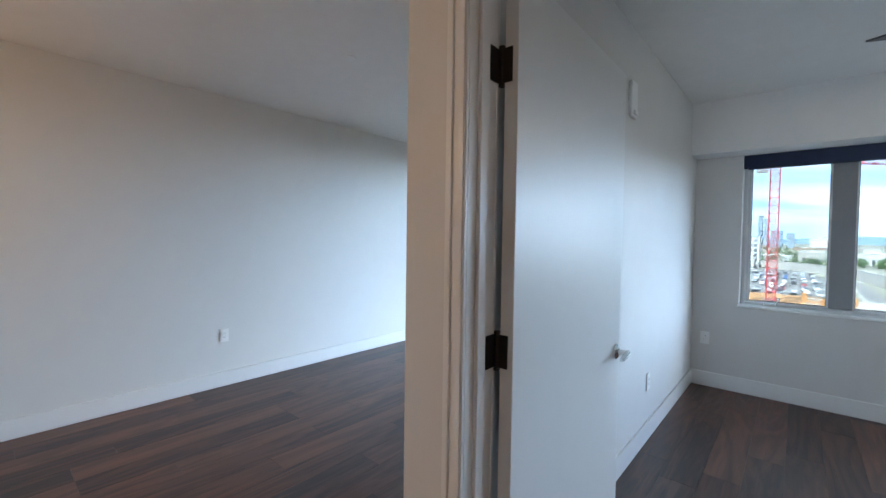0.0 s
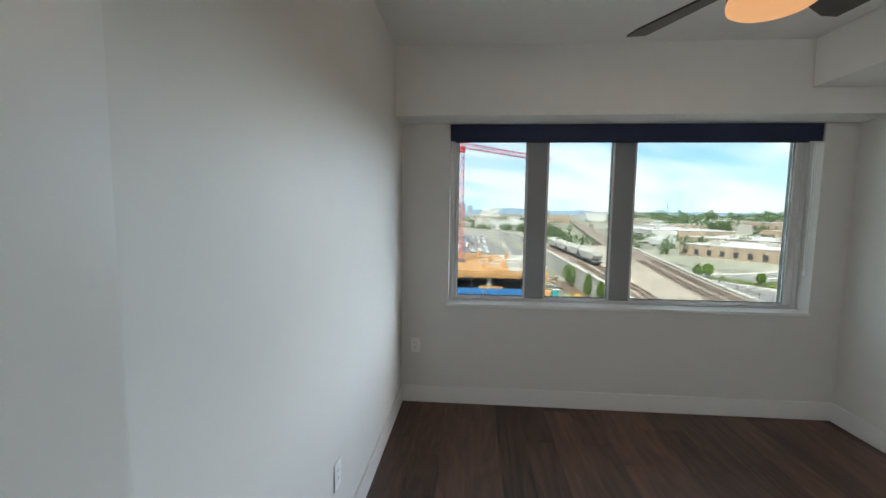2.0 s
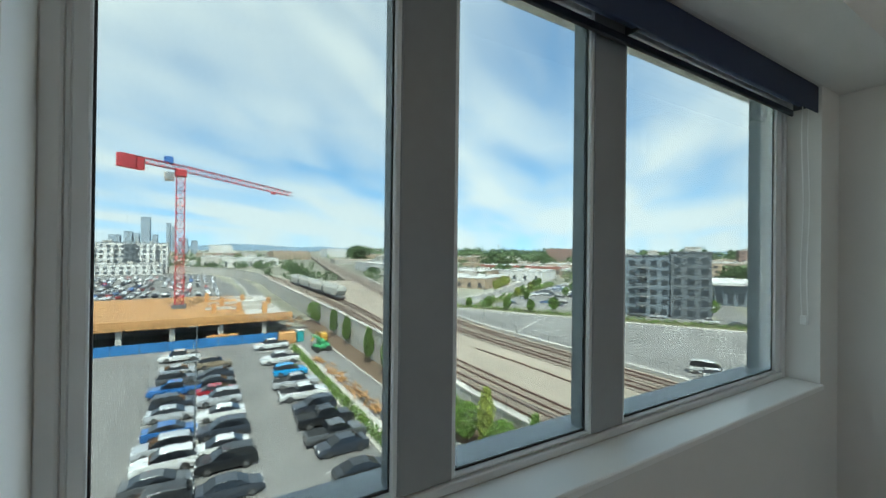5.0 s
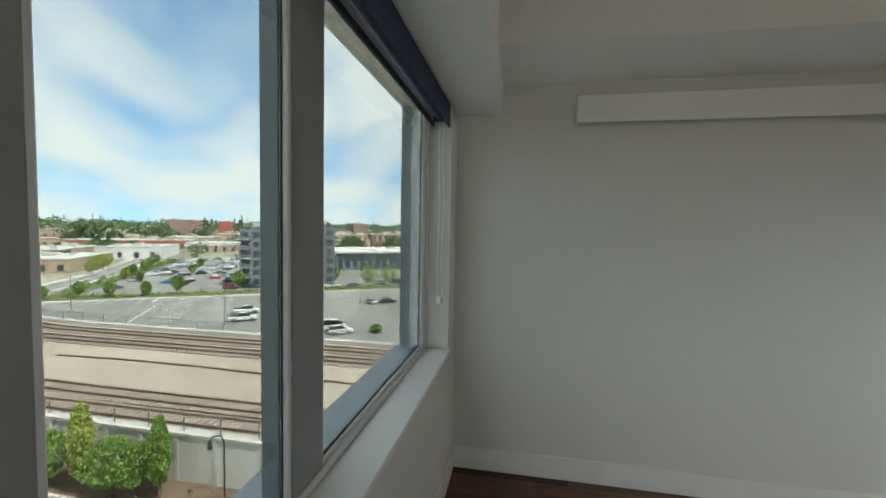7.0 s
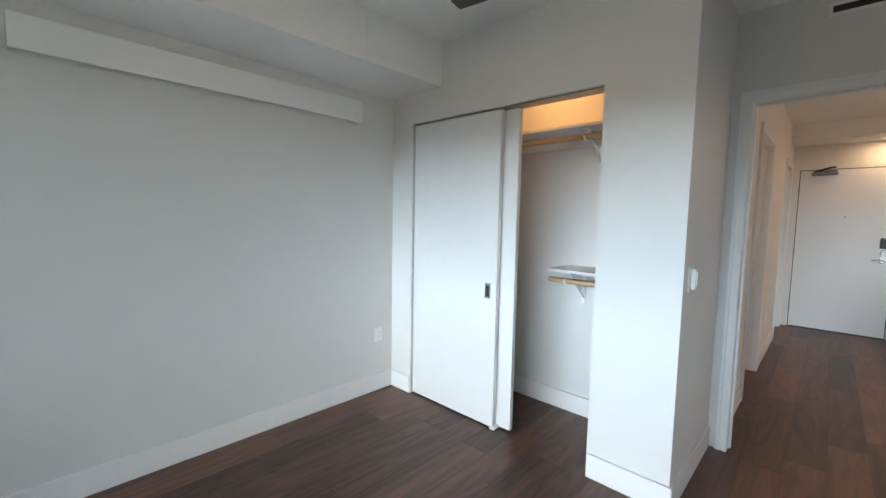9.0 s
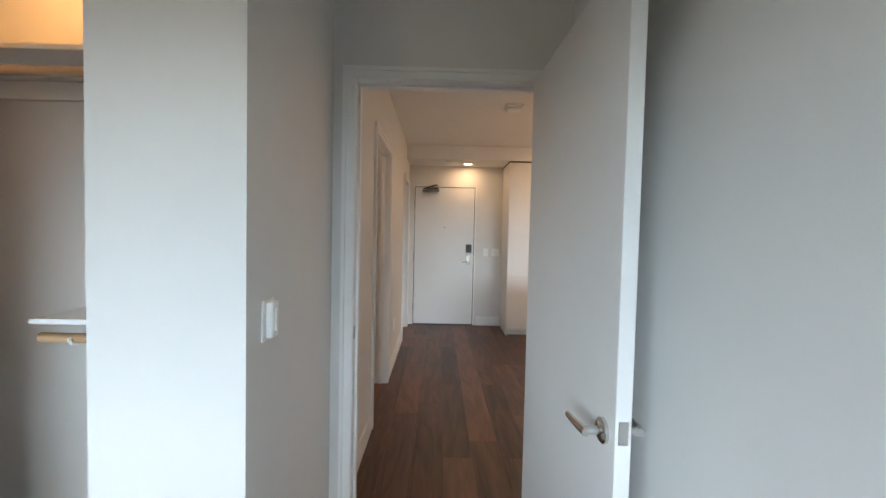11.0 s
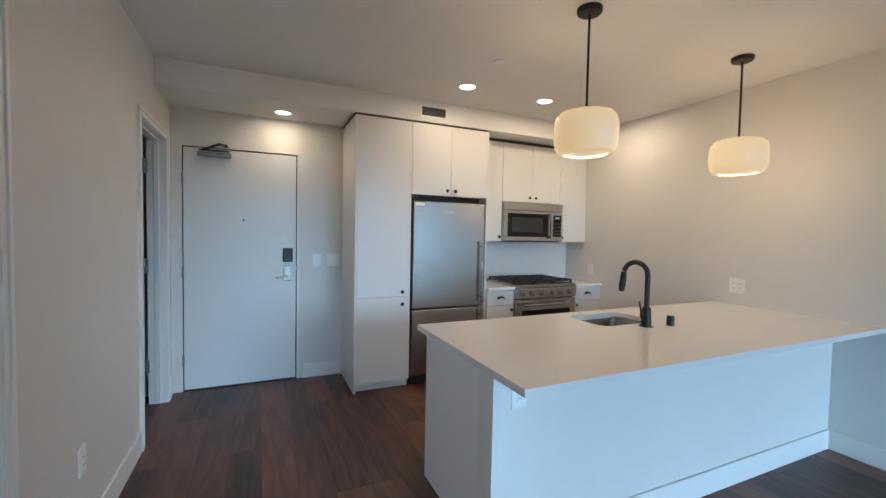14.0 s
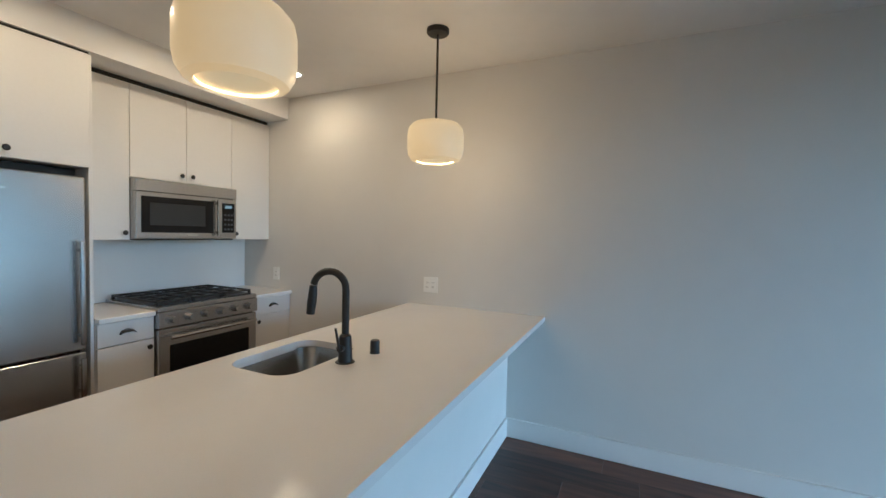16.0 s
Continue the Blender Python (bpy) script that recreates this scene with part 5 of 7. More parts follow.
def flow(pts, n=8):
    """A smooth line through plan points."""
    out = []
    for i in range(len(pts) - 1):
        p0, p1, p2, p3 = (Vector(pts[max(0, min(len(pts) - 1, i + k))]) for k in (-1, 0, 1, 2))
        for j in range(n):
            t = j / n
            out.append(0.5 * ((2 * p1) + (p2 - p0) * t + (2 * p0 - 5 * p1 + 4 * p2 - p3) * t * t + (3 * p1 - p0 - 3 * p2 + p3) * t ** 3))
    return out + [Vector(pts[-1])]


def ribbon(bm, line, left, right, z0, z1):
    """A raised band along a plan line, from left to right of it, with its sides."""
    prev = None
    for i, p in enumerate(line):
        d = (line[min(i + 1, len(line) - 1)] - line[max(i - 1, 0)]).normalized()
        n = Vector((d.y, -d.x))
        a, b = p + n * left, p + n * right
        cur = [bm.verts.new((q.x, q.y, z)) for q, z in ((a, z0), (a, z1), (b, z1), (b, z0))]
        if prev:
            for k in range(3):
                bm.faces.new((prev[k], prev[k + 1], cur[k + 1], cur[k]))
        prev = cur
    bmesh.ops.recalc_face_normals(bm, faces=bm.faces)
    return bm


def flat(pts, z):
    bm = bmesh.new()
    bm.faces.new([bm.verts.new((x, y, z)) for x, y in pts])
    bmesh.ops.recalc_face_normals(bm, faces=bm.faces)
    for f in bm.faces:
        if f.normal.z < 0:
            f.normal_flip()
    return bm


setting("ground", flat([(-4500, -600), (4500, -600), (4500, 4600), (-4500, 4600)], G), FARLAND, "town ground reaching to the horizon", "ground")
setting("parking_lot", boxes((-60, 15.0, 8, 89, G, G + 0.02)), ASPH, "grey asphalt parking lot with marked stalls", "parking lot")
setting("far_lot", flat([(-90, 150), (13, 146), (15.5, 178), (15, 240), (6, 335), (-20, 345), (-90, 345)], G + 0.02), ASPH, "grey asphalt storage lot full of parked cars", "parking lot")
setting("lane", boxes((17.6, 22.0, 8, 89, G, G + 0.02)), ASPH, "narrow asphalt service lane", "road")
setting("lane_kerb", boxes((22.0, 22.25, 8, 89, G, G + 0.17)), CONC, "pale concrete kerb along the lane", "kerb")
strip_ys = list(range(8, 112, 4))
setting("planting_strip", flat([(22.25, y) for y in strip_ys] + [(wall_x(y) - 0.3, y) for y in strip_ys[::-1]], G + 0.10), SOIL, "brown bark mulch planting strip", "planting bed")
setting("hedge_strip", boxes((15.0, 17.6, 8, 80, G, G + 0.12)), CONC, "concrete footpath beside the hedge", "pavement")
curve = flow([(19.5, 112), (19.6, 153), (21.3, 232), (16.2, 312), (-8, 352), (-60, 384)])
setting("curved_road", ribbon(bmesh.new(), curve, -2.6, 2.6, G, G + 0.03), ASPH, "grey road curving beside the raised tracks", "road")
setting("curved_road_kerb", ribbon(bmesh.new(), curve, -3.3, -2.7, G, G + 0.2), CONC, "pale kerb along the curving road", "kerb")
# plateau
bm = bmesh.new()
prev = None
for y in list(range(-40, 205, 5)):
    cur = [bm.verts.new((x, y, z)) for x, z in ((wall_x(y) + 0.25, G), (wall_x(y) + 0.25, TZ), (50.9 + east_off(y), TZ), (50.9 + east_off(y), G))]
    if prev:
        for k in range(3):
            bm.faces.new((prev[k], prev[k + 1], cur[k + 1], cur[k]))
    prev = cur
bmesh.ops.recalc_face_normals(bm, faces=bm.faces)
setting("rail_yard", bm, GRAVEL, "tan gravel rail yard plateau", "ground")
bend = flow([(34.6, 196), (33.6, 225), (30.5, 257), (21.0, 304), (-5, 348), (-45, 382), (-110, 405)])
setting("rail_bank_bend", ribbon(bmesh.new(), bend, -4.2, 4.2, G, TZ), GRAVEL, "raised gravel bank of the bending tracks", "ground")
away = [Vector((46 + east_off(y), y)) for y in (196, 230, 280, 350, 450, 600, 800, 1100)]
setting("rail_bank_straight", ribbon(bmesh.new(), away, -7.0, 5.0, G, TZ), BALLAST, "dark ballast bank of the straight tracks", "ground")
line = flow([(wall_x(y), y) for y in (6, 20, 32, 41, 50, 58, 65, 78, 90, 120, 160, 196)] + [(28.6, 225), (26.0, 257), (17.0, 302), (-7, 344), (-46, 378)], 4)
bm = bmesh.new()
for lo, hi, half in ((None, 0.0, 0.3), (0.0, 0.2, 0.4)):
    prev = None
    for i, p in enumerate(line):
        d = (line[min(i + 1, len(line) - 1)] - line[max(i - 1, 0)]).normalized()
        n = Vector((d.y, -d.x)) * half
        crest = TZ + 0.35 + 1.55 * max(0.0, min(1.0, (p.y - 34) / 24))
        zl = G if lo is None else crest + lo
        cur = [bm.verts.new((q.x, q.y, z)) for q, z in ((p - n, zl), (p - n, crest + hi), (p + n, crest + hi), (p + n, zl))]
        if prev:
            for k in range(3):
                bm.faces.new((prev[k], prev[k + 1], cur[k + 1], cur[k]))
        prev = cur
bmesh.ops.recalc_face_normals(bm, faces=bm.faces)
for k in range(2, len(line) - 1):
    x, y = line[k]
    if y < 180:
        box(bm, x - 0.36, x - 0.29, y, y + 0.35, G, TZ + 0.3)
setting("retaining_wall", bm, CONC, "tall grey concrete retaining wall below the tracks", "retaining wall")
edge = [Vector((50.4 + east_off(y), y)) for y in list(range(-40, 205, 6))]
setting("barrier_east", ribbon(bmesh.new(), edge, -0.45, 0.45, TZ, TZ + 0.55), CONC, "pale concrete barrier along the far tracks", "barrier")


def fence(name, xf, y0, y1, z, h, step, label):
    f = thing(name, (xf(y0), y0, z), label, "fence")
    y = y0
    while y <= y1:
        part("post", rod(bmesh.new(), (xf(y), y, z), (xf(y), y, z + h), 0.045, n=8), HINGE, f)
        y += step
    bm = bmesh.new()
    n = int((y1 - y0) / 3)
    for i in range(n):
        a, b = y0 + 3 * i, y0 + 3 * i + 3
        for k in (0.25, 0.95):
            rod(bm, (xf(a), a, z + h * k), (xf(b), b, z + h * k), 0.02, n=5)
    n = int((y1 - y0) / 0.35)
    for i in range(n):
        y = y0 + i * 0.35
        box(bm, xf(y) - 0.006, xf(y) + 0.006, y, y + 0.012, z + h * 0.25, z + h * 0.95)
    tagged(part("mesh_panel", bm, HINGE, f, "thin wire mesh"), kind="stuff")


fence("chain_fence", wall_x, 8, 35, TZ + 0.55, 1.25, 3.0, "grey chain-link fence on the retaining wall")
fence("chain_fence", lambda y: 50.4 + east_off(y), -20, 125, TZ + 0.55, 1.3, 4.0, "grey chain-link fence on the far barrier")


# tracks
def track(line, label, bed=BALLAST):
    t = thing("rail_track", (line[0].x, line[0].y, TZ), label, "railway track", "railway tracks", "structure")
    part("ballast_bed", ribbon(bmesh.new(), line, -1.6, 1.6, TZ, TZ + 0.10), bed, t)
    for s in (-0.72, 0.72):
        part("rail", ribbon(bmesh.new(), line, s - 0.065, s + 0.065, TZ + 0.10, TZ + 0.30), RAIL, t)
    bm = bmesh.new()
    for a, b in zip(line, line[1:]):
        if a.y > 130:
            break
        d = b - a
        n = max(1, int(d.length / 0.62))
        ang = math.atan2(d.y, d.x)
        for k in range(n):
            p = a + d * (k / n)
            r = bmesh.ops.create_cube(bm, size=1)
            bmesh.ops.transform(bm, verts=r["verts"], matrix=Matrix.Translation((p.x, p.y, TZ + 0.125)) @ Matrix.Rotation(ang, 4, "Z") @ Matrix.Diagonal((0.24, 2.5, 0.07, 1)))
    tagged(part("sleepers", bm, TIE, t), kind="stuff")


track(flow([(27.9, -40), (27.9, 0), (27.9, 45), (29.9, 69), (32.6, 100), (33.9, 140), (33.0, 192), (31.6, 225), (28.5, 256), (19.2, 303), (-6.4, 346), (-45, 380), (-110, 403)], 5), "rusty rail track on timber ties near the wall", GRAVEL)
track(flow([(30.7, -40), (30.7, 0), (31.0, 45), (33.2, 69), (35.9, 100), (37.1, 123), (36.4, 192), (35.4, 225), (32.3, 258), (22.6, 306), (-4, 350), (-44, 384), (-110, 407)], 5), "rusty rail track on timber ties", GRAVEL)
for x0 in (43.9, 47.7):
    track([Vector((x0 + east_off(y), y)) for y in list(range(-40, 240, 8)) + [280, 340, 450, 600, 800, 1090]], "rusty far rail track on dark ballast")
old = thing("spare_rail", (37, 30, TZ), "loose rusty rail lying on the gravel", "rail")
part("bar", tube(bmesh.new(), [(38.2, 51.5, TZ + 0.1), (38.6, 43, TZ + 0.1), (38.5, 33, TZ + 0.1), (38.0, 23, TZ + 0.1), (37.6, 12, TZ + 0.1)], 0.11, n=6), RAIL, old)

# the district beyond the tracks lies turned: a along its kerb, b away from the tracks
DIST = pose(72.6, 107, 0, 0, 0, -58.7)


def there(a, b, z=0.0):
    return DIST @ Vector((a, b, z))


def area(name, a0, a1, b0, b1, h, mat, label, category):
    bm = boxes((a0, a1, b0, b1, G, G + h))
    bmesh.ops.transform(bm, verts=bm.verts, matrix=DIST)
    return setting(name, bm, mat, label, category)


setting("lot_east", flat([(52, -60), (160, -60), (140, -4), (117, 34), (99.4, 65), (72.6, 107), (64, 121), (56, 110)], G + 0.03), ASPH, "wide grey asphalt lot beyond the tracks", "parking lot")
area("kerb_east", -14, 140, 0.0, 1.8, 0.15, CONC, "pale concrete kerb and footpath beside the lot", "kerb")
area("verge_east", -14, 140, 1.8, 8.0, 0.16, GRASS, "dry grass verge with shrubs", "verge")
area("street_east", 38, 150, 8.2, 15.4, 0.035, ASPH, "grey asphalt street past the dark apartment building", "road")
area("shop_lot", 4, 38, 15, 128, 0.03, ASPH, "grey asphalt shopping lot with parked cars", "parking lot")
area("shop_verge", -2, 4, 9, 128, 0.12, GRASS, "planted strip between boulevard and lot", "verge")
area("apartment_forecourt", 70, 78, 15.6, 60, 0.04, ASPH, "grey paved drive beside the apartment building", "pavement")
boul = flow([(66, 118), (88, 122), (105, 130), (130, 146), (168, 176), (240, 232)])
setting("boulevard", ribbon(bmesh.new(), boul, -8, 8, G, G + 0.04), ASPH, "grey asphalt boulevard", "road")
setting("boulevard_median", ribbon(bmesh.new(), boul[6:], -0.9, 0.9, G, G + 0.18), CONC, "pale median of the boulevard", "kerb")
setting("boulevard_path", ribbon(bmesh.new(), boul, -11.0, -8.2, G, G + 0.12), CONC, "pale footpath beside the boulevard", "pavement")


# cars
def loft(bm, sections):
    """Joins closed cross-sections of equal length, capped at both ends."""
    rings = [[bm.verts.new(p) for p in s] for s in sections]
    n = len(rings[0])
    for a, b in zip(rings, rings[1:]):
        for k in range(n):
            bm.faces.new((a[k], a[(k + 1) % n], b[(k + 1) % n], b[k]))
    bm.faces.new(rings[0][::-1]); bm.faces.new(rings[-1])
    bmesh.ops.recalc_face_normals(bm, faces=bm.faces)
    return bm


SHAPES = {  # length, width, body stations (x, low, high), cabin stations (x, width factor, high), wheel x, wheel radius
    "sedan": (4.7, 1.80, [(-2.35, 0.40, 0.80), (-2.2, 0.22, 0.98), (-1.3, 0.2, 1.02), (0.9, 0.2, 0.98), (1.9, 0.2, 0.86), (2.25, 0.24, 0.72), (2.35, 0.36, 0.62)],
              [(-1.75, 0.84, 1.02), (-1.0, 0.74, 1.40), (0.0, 0.72, 1.45), (0.45, 0.74, 1.38), (1.25, 0.86, 0.98)], 1.42, 0.33),
    "suv": (4.75, 1.90, [(-2.35, 0.45, 1.0), (-2.25, 0.28, 1.12), (0.9, 0.26, 1.12), (1.9, 0.26, 1.02), (2.25, 0.3, 0.9), (2.37, 0.42, 0.75)],
            [(-2.25, 0.86, 1.12), (-1.95, 0.78, 1.66), (-0.4, 0.76, 1.76), (0.35, 0.78, 1.68), (1.1, 0.88, 1.12)], 1.42, 0.37),
    "pickup": (5.8, 1.98, [(-2.9, 0.5, 1.05), (-2.85, 0.4, 1.18), (-0.85, 0.38, 1.18), (1.2, 0.36, 1.20), (2.5, 0.36, 1.12), (2.8, 0.4, 0.98), (2.9, 0.5, 0.8)],
               [(-0.95, 0.88, 1.18), (-0.75, 0.80, 1.82), (0.3, 0.78, 1.88), (0.75, 0.80, 1.80), (1.45, 0.90, 1.19)], 1.80, 0.41),
    "van": (5.6, 2.0, [(-2.8, 0.45, 1.2), (-2.75, 0.3, 1.35), (1.2, 0.3, 1.35), (2.2, 0.3, 1.2), (2.65, 0.34, 1.0), (2.8, 0.45, 0.8)],
            [(-2.72, 0.92, 1.35), (-2.6, 0.86, 2.25), (-0.5, 0.84, 2.35), (1.0, 0.84, 2.2), (2.05, 0.92, 1.3)], 1.85, 0.36),
}
PAINTS = {"white": (0.68, 0.68, 0.66), "silver": (0.42, 0.43, 0.44), "black": (0.015, 0.016, 0.018), "grey": (0.10, 0.105, 0.11), "blue": (0.03, 0.13, 0.36),
          "red": (0.33, 0.02, 0.03), "tan": (0.28, 0.22, 0.15), "dark": (0.035, 0.042, 0.055), "azure": (0.02, 0.30, 0.62)}
paint_mats = {k: material("car_paint_" + k, v, 0.28, 0.15, grain=0.03, grain_scale=3, coat=0.5) for k, v in PAINTS.items()}
WORDS = {"dark": "dark blue-grey", "azure": "bright blue"}
protos = {}


def car(kind, colour, x, y, z, heading, size=1.0):
    m = pose(x, y, z, 0, 0, heading) @ Matrix.Scale(size, 4)
    if (kind, colour) in protos:
        return copy_thing(protos[kind, colour], m)
    L, W, body, cabin, wx, wr = SHAPES[kind]
    c = thing("parked_" + kind, (0, 0, 0), "%s %s parked on the asphalt" % (WORDS.get(colour, colour), kind), "car" if kind != "pickup" else "pickup truck", "parked cars")
    h = W / 2
    secs = []
    for sx, lo, hi in body:
        end = 0.90 if abs(sx) > L / 2 - 0.12 else 1.0
        b = h * end
        secs.append([(sx, -b * 0.94, lo), (sx, b * 0.94, lo), (sx, b, lo + (hi - lo) * 0.45), (sx, b * 0.93, hi - 0.05), (sx, b * 0.82, hi), (sx, -b * 0.82, hi), (sx, -b * 0.93, hi - 0.05), (sx, -b, lo + (hi - lo) * 0.45)])
    part("body", loft(bmesh.new(), secs), paint_mats[colour], c)
    base = cabin[0][2]
    secs = [[(sx, -h * 0.90, min(base, hi) - 0.01), (sx, h * 0.90, min(base, hi) - 0.01), (sx, h * wf, hi), (sx, -h * wf, hi)] for sx, wf, hi in cabin]
    part("windows", loft(bmesh.new(), secs), CARGLASS, c)
    roof = [(sx, wf, hi) for sx, wf, hi in cabin[1:-1]]
    secs = [[(sx, -h * wf * 1.01, hi - 0.03), (sx, h * wf * 1.01, hi - 0.03), (sx, h * wf * 0.94, hi + 0.025), (sx, -h * wf * 0.94, hi + 0.025)] for sx, wf, hi in roof]
    part("roof", loft(bmesh.new(), secs), paint_mats[colour], c)
    if kind == "pickup":
        part("bed_liner", boxes((-2.75, -1.0, -h * 0.78, h * 0.78, 1.10, 1.20)), TYRE, c)
    for sx in (-wx, wx):
        for sy in (-1, 1):
            bm = rod(bmesh.new(), (sx, sy * (h - 0.20), wr), (sx, sy * (h + 0.01), wr), wr, n=16)
            w = part("wheel", bm, TYRE, c)
            part("rim", rod(bmesh.new(), (sx, sy * (h + 0.005), wr), (sx, sy * (h + 0.02), wr), wr * 0.6, n=12), HINGE, w)
    for sy in (-1, 1):
        part("headlight", boxes((L / 2 - 0.16, L / 2 - 0.02, sy * h * 0.62 - 0.17, sy * h * 0.62 + 0.17, 0.60 if kind == "sedan" else 0.78, 0.74 if kind == "sedan" else 0.94), bevel=0.03), LAMPM, c)
    protos[kind, colour] = c
    c.matrix_world = m
    return c


ROW_A = [("pickup", "white", 78), ("sedan", "silver", 69.6), ("suv", "grey", 65), ("pickup", "blue", 60), ("suv", "dark", 55), ("sedan", "silver", 51.7), ("sedan", "blue", 47), ("suv", "silver", 43), ("suv", "white", 40), ("sedan", "grey", 36.8), ("suv", "black", 33.5)]
ROW_B = [("suv", "tan", 71.5), ("sedan", "dark", 65.5), ("sedan", "black", 61.3), ("sedan", "red", 57.6), ("suv", "silver", 54.3), ("sedan", "white", 49.5), ("suv", "dark", 44.6), ("sedan", "white", 40.9), ("suv", "black", 38.0), ("sedan", "dark", 33.5)]
ROW_C = [("pickup", "white", 80), ("pickup", "white", 69.3), ("suv", "azure", 62), ("pickup", "silver", 56), ("pickup", "white", 51.2), ("suv", "dark", 46.5), ("pickup", "black", 42.6), ("pickup", "grey", 38.4), ("sedan", "dark", 36), ("sedan", "black", 31.1)]
jig = random.Random(3)
for row, x, face in ((ROW_A, -1.75, 0), (ROW_B, 2.75, 180), (ROW_C, 12.1, 180)):
    for kind, colour, y in row:
        car(kind, colour, x + jig.uniform(-0.2, 0.2), y + jig.uniform(-0.1, 0.1), G + 0.02, face + jig.choice((0, 180)) + jig.uniform(-2, 2))
for kind, colour, x, y, hd in (("pickup", "white", 70.2, 51.6, -57), ("pickup", "white", 76.6, 55.6, -58), ("van", "white", 67.6, 31.8, -62), ("suv", "white", 66.0, 29.6, -60), ("sedan", "silver", 93.8, 34.4, 40),
                               ("sedan", "black", 95.6, 30.9, -60)):
    car(kind, colour, x, y, G + 0.04, hd, 0.88)
car("sedan", "black", 19.3, 22.3, G + 0.03, 80)
for kind, colour, a, b in (("sedan", "dark", 44.0, 14.0), ("suv", "grey", 49.5, 14.0), ("sedan", "silver", 55.0, 14.0), ("sedan", "red", 38.5, 14.0), ("pickup", "white", 66.5, 9.6), ("sedan", "grey", 73.0, 9.6), ("sedan", "silver", 82, 13.8), ("suv", "dark", 88, 13.8),
                           ("sedan", "white", 6.6, 24.0), ("van", "white", 36.0, 40.0), ("suv", "white", 36.0, 46.5), ("suv", "black", 36.0, 31.0)):
    p = there(a, b)
    car(kind, colour, p.x, p.y, G + 0.05, -58.7 if b < 20 else 31, 0.88)

# stall lines
bm = bmesh.new()
for y in range(12, 84, 3):
    for x0, x1 in ((-4.4, 0.4), (0.6, 5.4), (9.6, 14.6)):
        box(bm, x0, x1, y - 0.05, y + 0.05, G + 0.02, G + 0.026)
box(bm, 0.45, 0.55, 12, 84, G + 0.02, G + 0.026)
east = bmesh.new()
for k in range(12):
    b = -31 + 2.7 * k
    for a0 in (29, 37, 56, 64, 80):
        box(east, a0, a0 + 5.5, b - 0.10, b + 0.10, G + 0.03, G + 0.045)
for k in range(50):
    a = -8 + 2.7 * k
    box(east, a - 0.11, a + 0.11, -5.2, -0.2, G + 0.03, G + 0.045)
for k in range(40):
    for a0 in (6.5, 17.0, 28.0):
        box(east, a0, a0 + 9.5, 17 + 2.7 * k - 0.06, 17 + 2.7 * k + 0.06, G + 0.03, G + 0.045)
box(east, 26.2, 26.5, -30, -6, G + 0.03, G + 0.045)
bmesh.ops.transform(east, verts=east.verts, matrix=DIST)
tmp = bpy.data.meshes.new("lines")
east.to_mesh(tmp)
east.free()
bm.from_mesh(tmp)
ribbon(bm, boul, -4.6, -4.35, G + 0.04, G + 0.05)
ribbon(bm, boul, 4.35, 4.6, G + 0.04, G + 0.05)
tagged(setting("stall_lines", bm, LINE, "white painted parking stall lines", "road marking"), kind="stuff")


# far parked cars, uncountable
def car_field(name, label, spots, z, size=1.0):
    bm = bmesh.new()
    for x, y, turn in spots:
        m = Matrix.Translation((x, y, z)) @ Matrix.Rotation(turn, 4, "Z") @ Matrix.Scale(size, 4)
        secs = [[(sx, -0.9, lo), (sx, 0.9, lo), (sx, 0.85, hi), (sx, -0.85, hi)] for sx, lo, hi in ((-2.3, 0.4, 0.85), (-2.1, 0.3, 0.98), (1.0, 0.3, 0.98), (2.3, 0.4, 0.75))]
        secs2 = [[(sx, -0.8, 0.97), (sx, 0.8, 0.97), (sx, 0.65, hi), (sx, -0.65, hi)] for sx, hi in ((-1.9, 1.0), (-1.4, 1.5), (0.2, 1.5), (1.0, 1.0))]
        loft_raw(bm, secs, m); loft_raw(bm, secs2, m)
    return tagged(part(name, bm, FIELDCAR), label, "cars", kind="stuff")


def loft_raw(bm, sections, m):
    rings = [[bm.verts.new(m @ Vector(p)) for p in s] for s in sections]
    n = len(rings[0])
    for a, b in zip(rings, rings[1:]):
        for k in range(n):
            bm.faces.new((a[k], b[k], b[(k + 1) % n], a[(k + 1) % n]))
    bm.faces.new(rings[0]); bm.faces.new(rings[-1][::-1])


FIELDCAR = material("far_car_paint", (0.4, 0.4, 0.4), 0.3, grain=0.0)
fn, fl = FIELDCAR.node_tree.nodes, FIELDCAR.node_tree.links
isl, fr_ = fn.new("ShaderNodeNewGeometry"), fn.new("ShaderNodeValToRGB")
fr_.color_ramp.interpolation = "CONSTANT"
fr_.color_ramp.elements[0].color, fr_.color_ramp.elements[1].color = (0.02, 0.02, 0.025, 1), (0.65, 0.65, 0.63, 1)
fr_.color_ramp.elements[1].position = 0.62
for pos_, col_ in ((0.28, (0.10, 0.11, 0.12, 1)), (0.45, (0.40, 0.41, 0.42, 1)), (0.88, (0.05, 0.12, 0.30, 1)), (0.94, (0.33, 0.03, 0.03, 1))):
    fr_.color_ramp.elements.new(pos_).color = col_
fl.new(isl.outputs["Random Per Island"], fr_.inputs[0]); fl.new(fr_.outputs[0], fn["Principled BSDF"].inputs["Base Color"])
spots = []
for i in range(9):
    for j in range(26):
        if jig.random() < 0.80:
            spots.append((-78 + j * 3.4 + jig.uniform(-.3, .3), 168 + i * 15 + jig.uniform(-.4, .4), math.pi / 2 + jig.choice((0, math.pi))))
            if jig.random() < 0.8:
                spots.append((-78 + j * 3.4, 173.2 + i * 15, math.pi / 2))
car_field("stored_cars", "rows of small parked cars filling the far lot", spots, G + 0.02)
spots = []
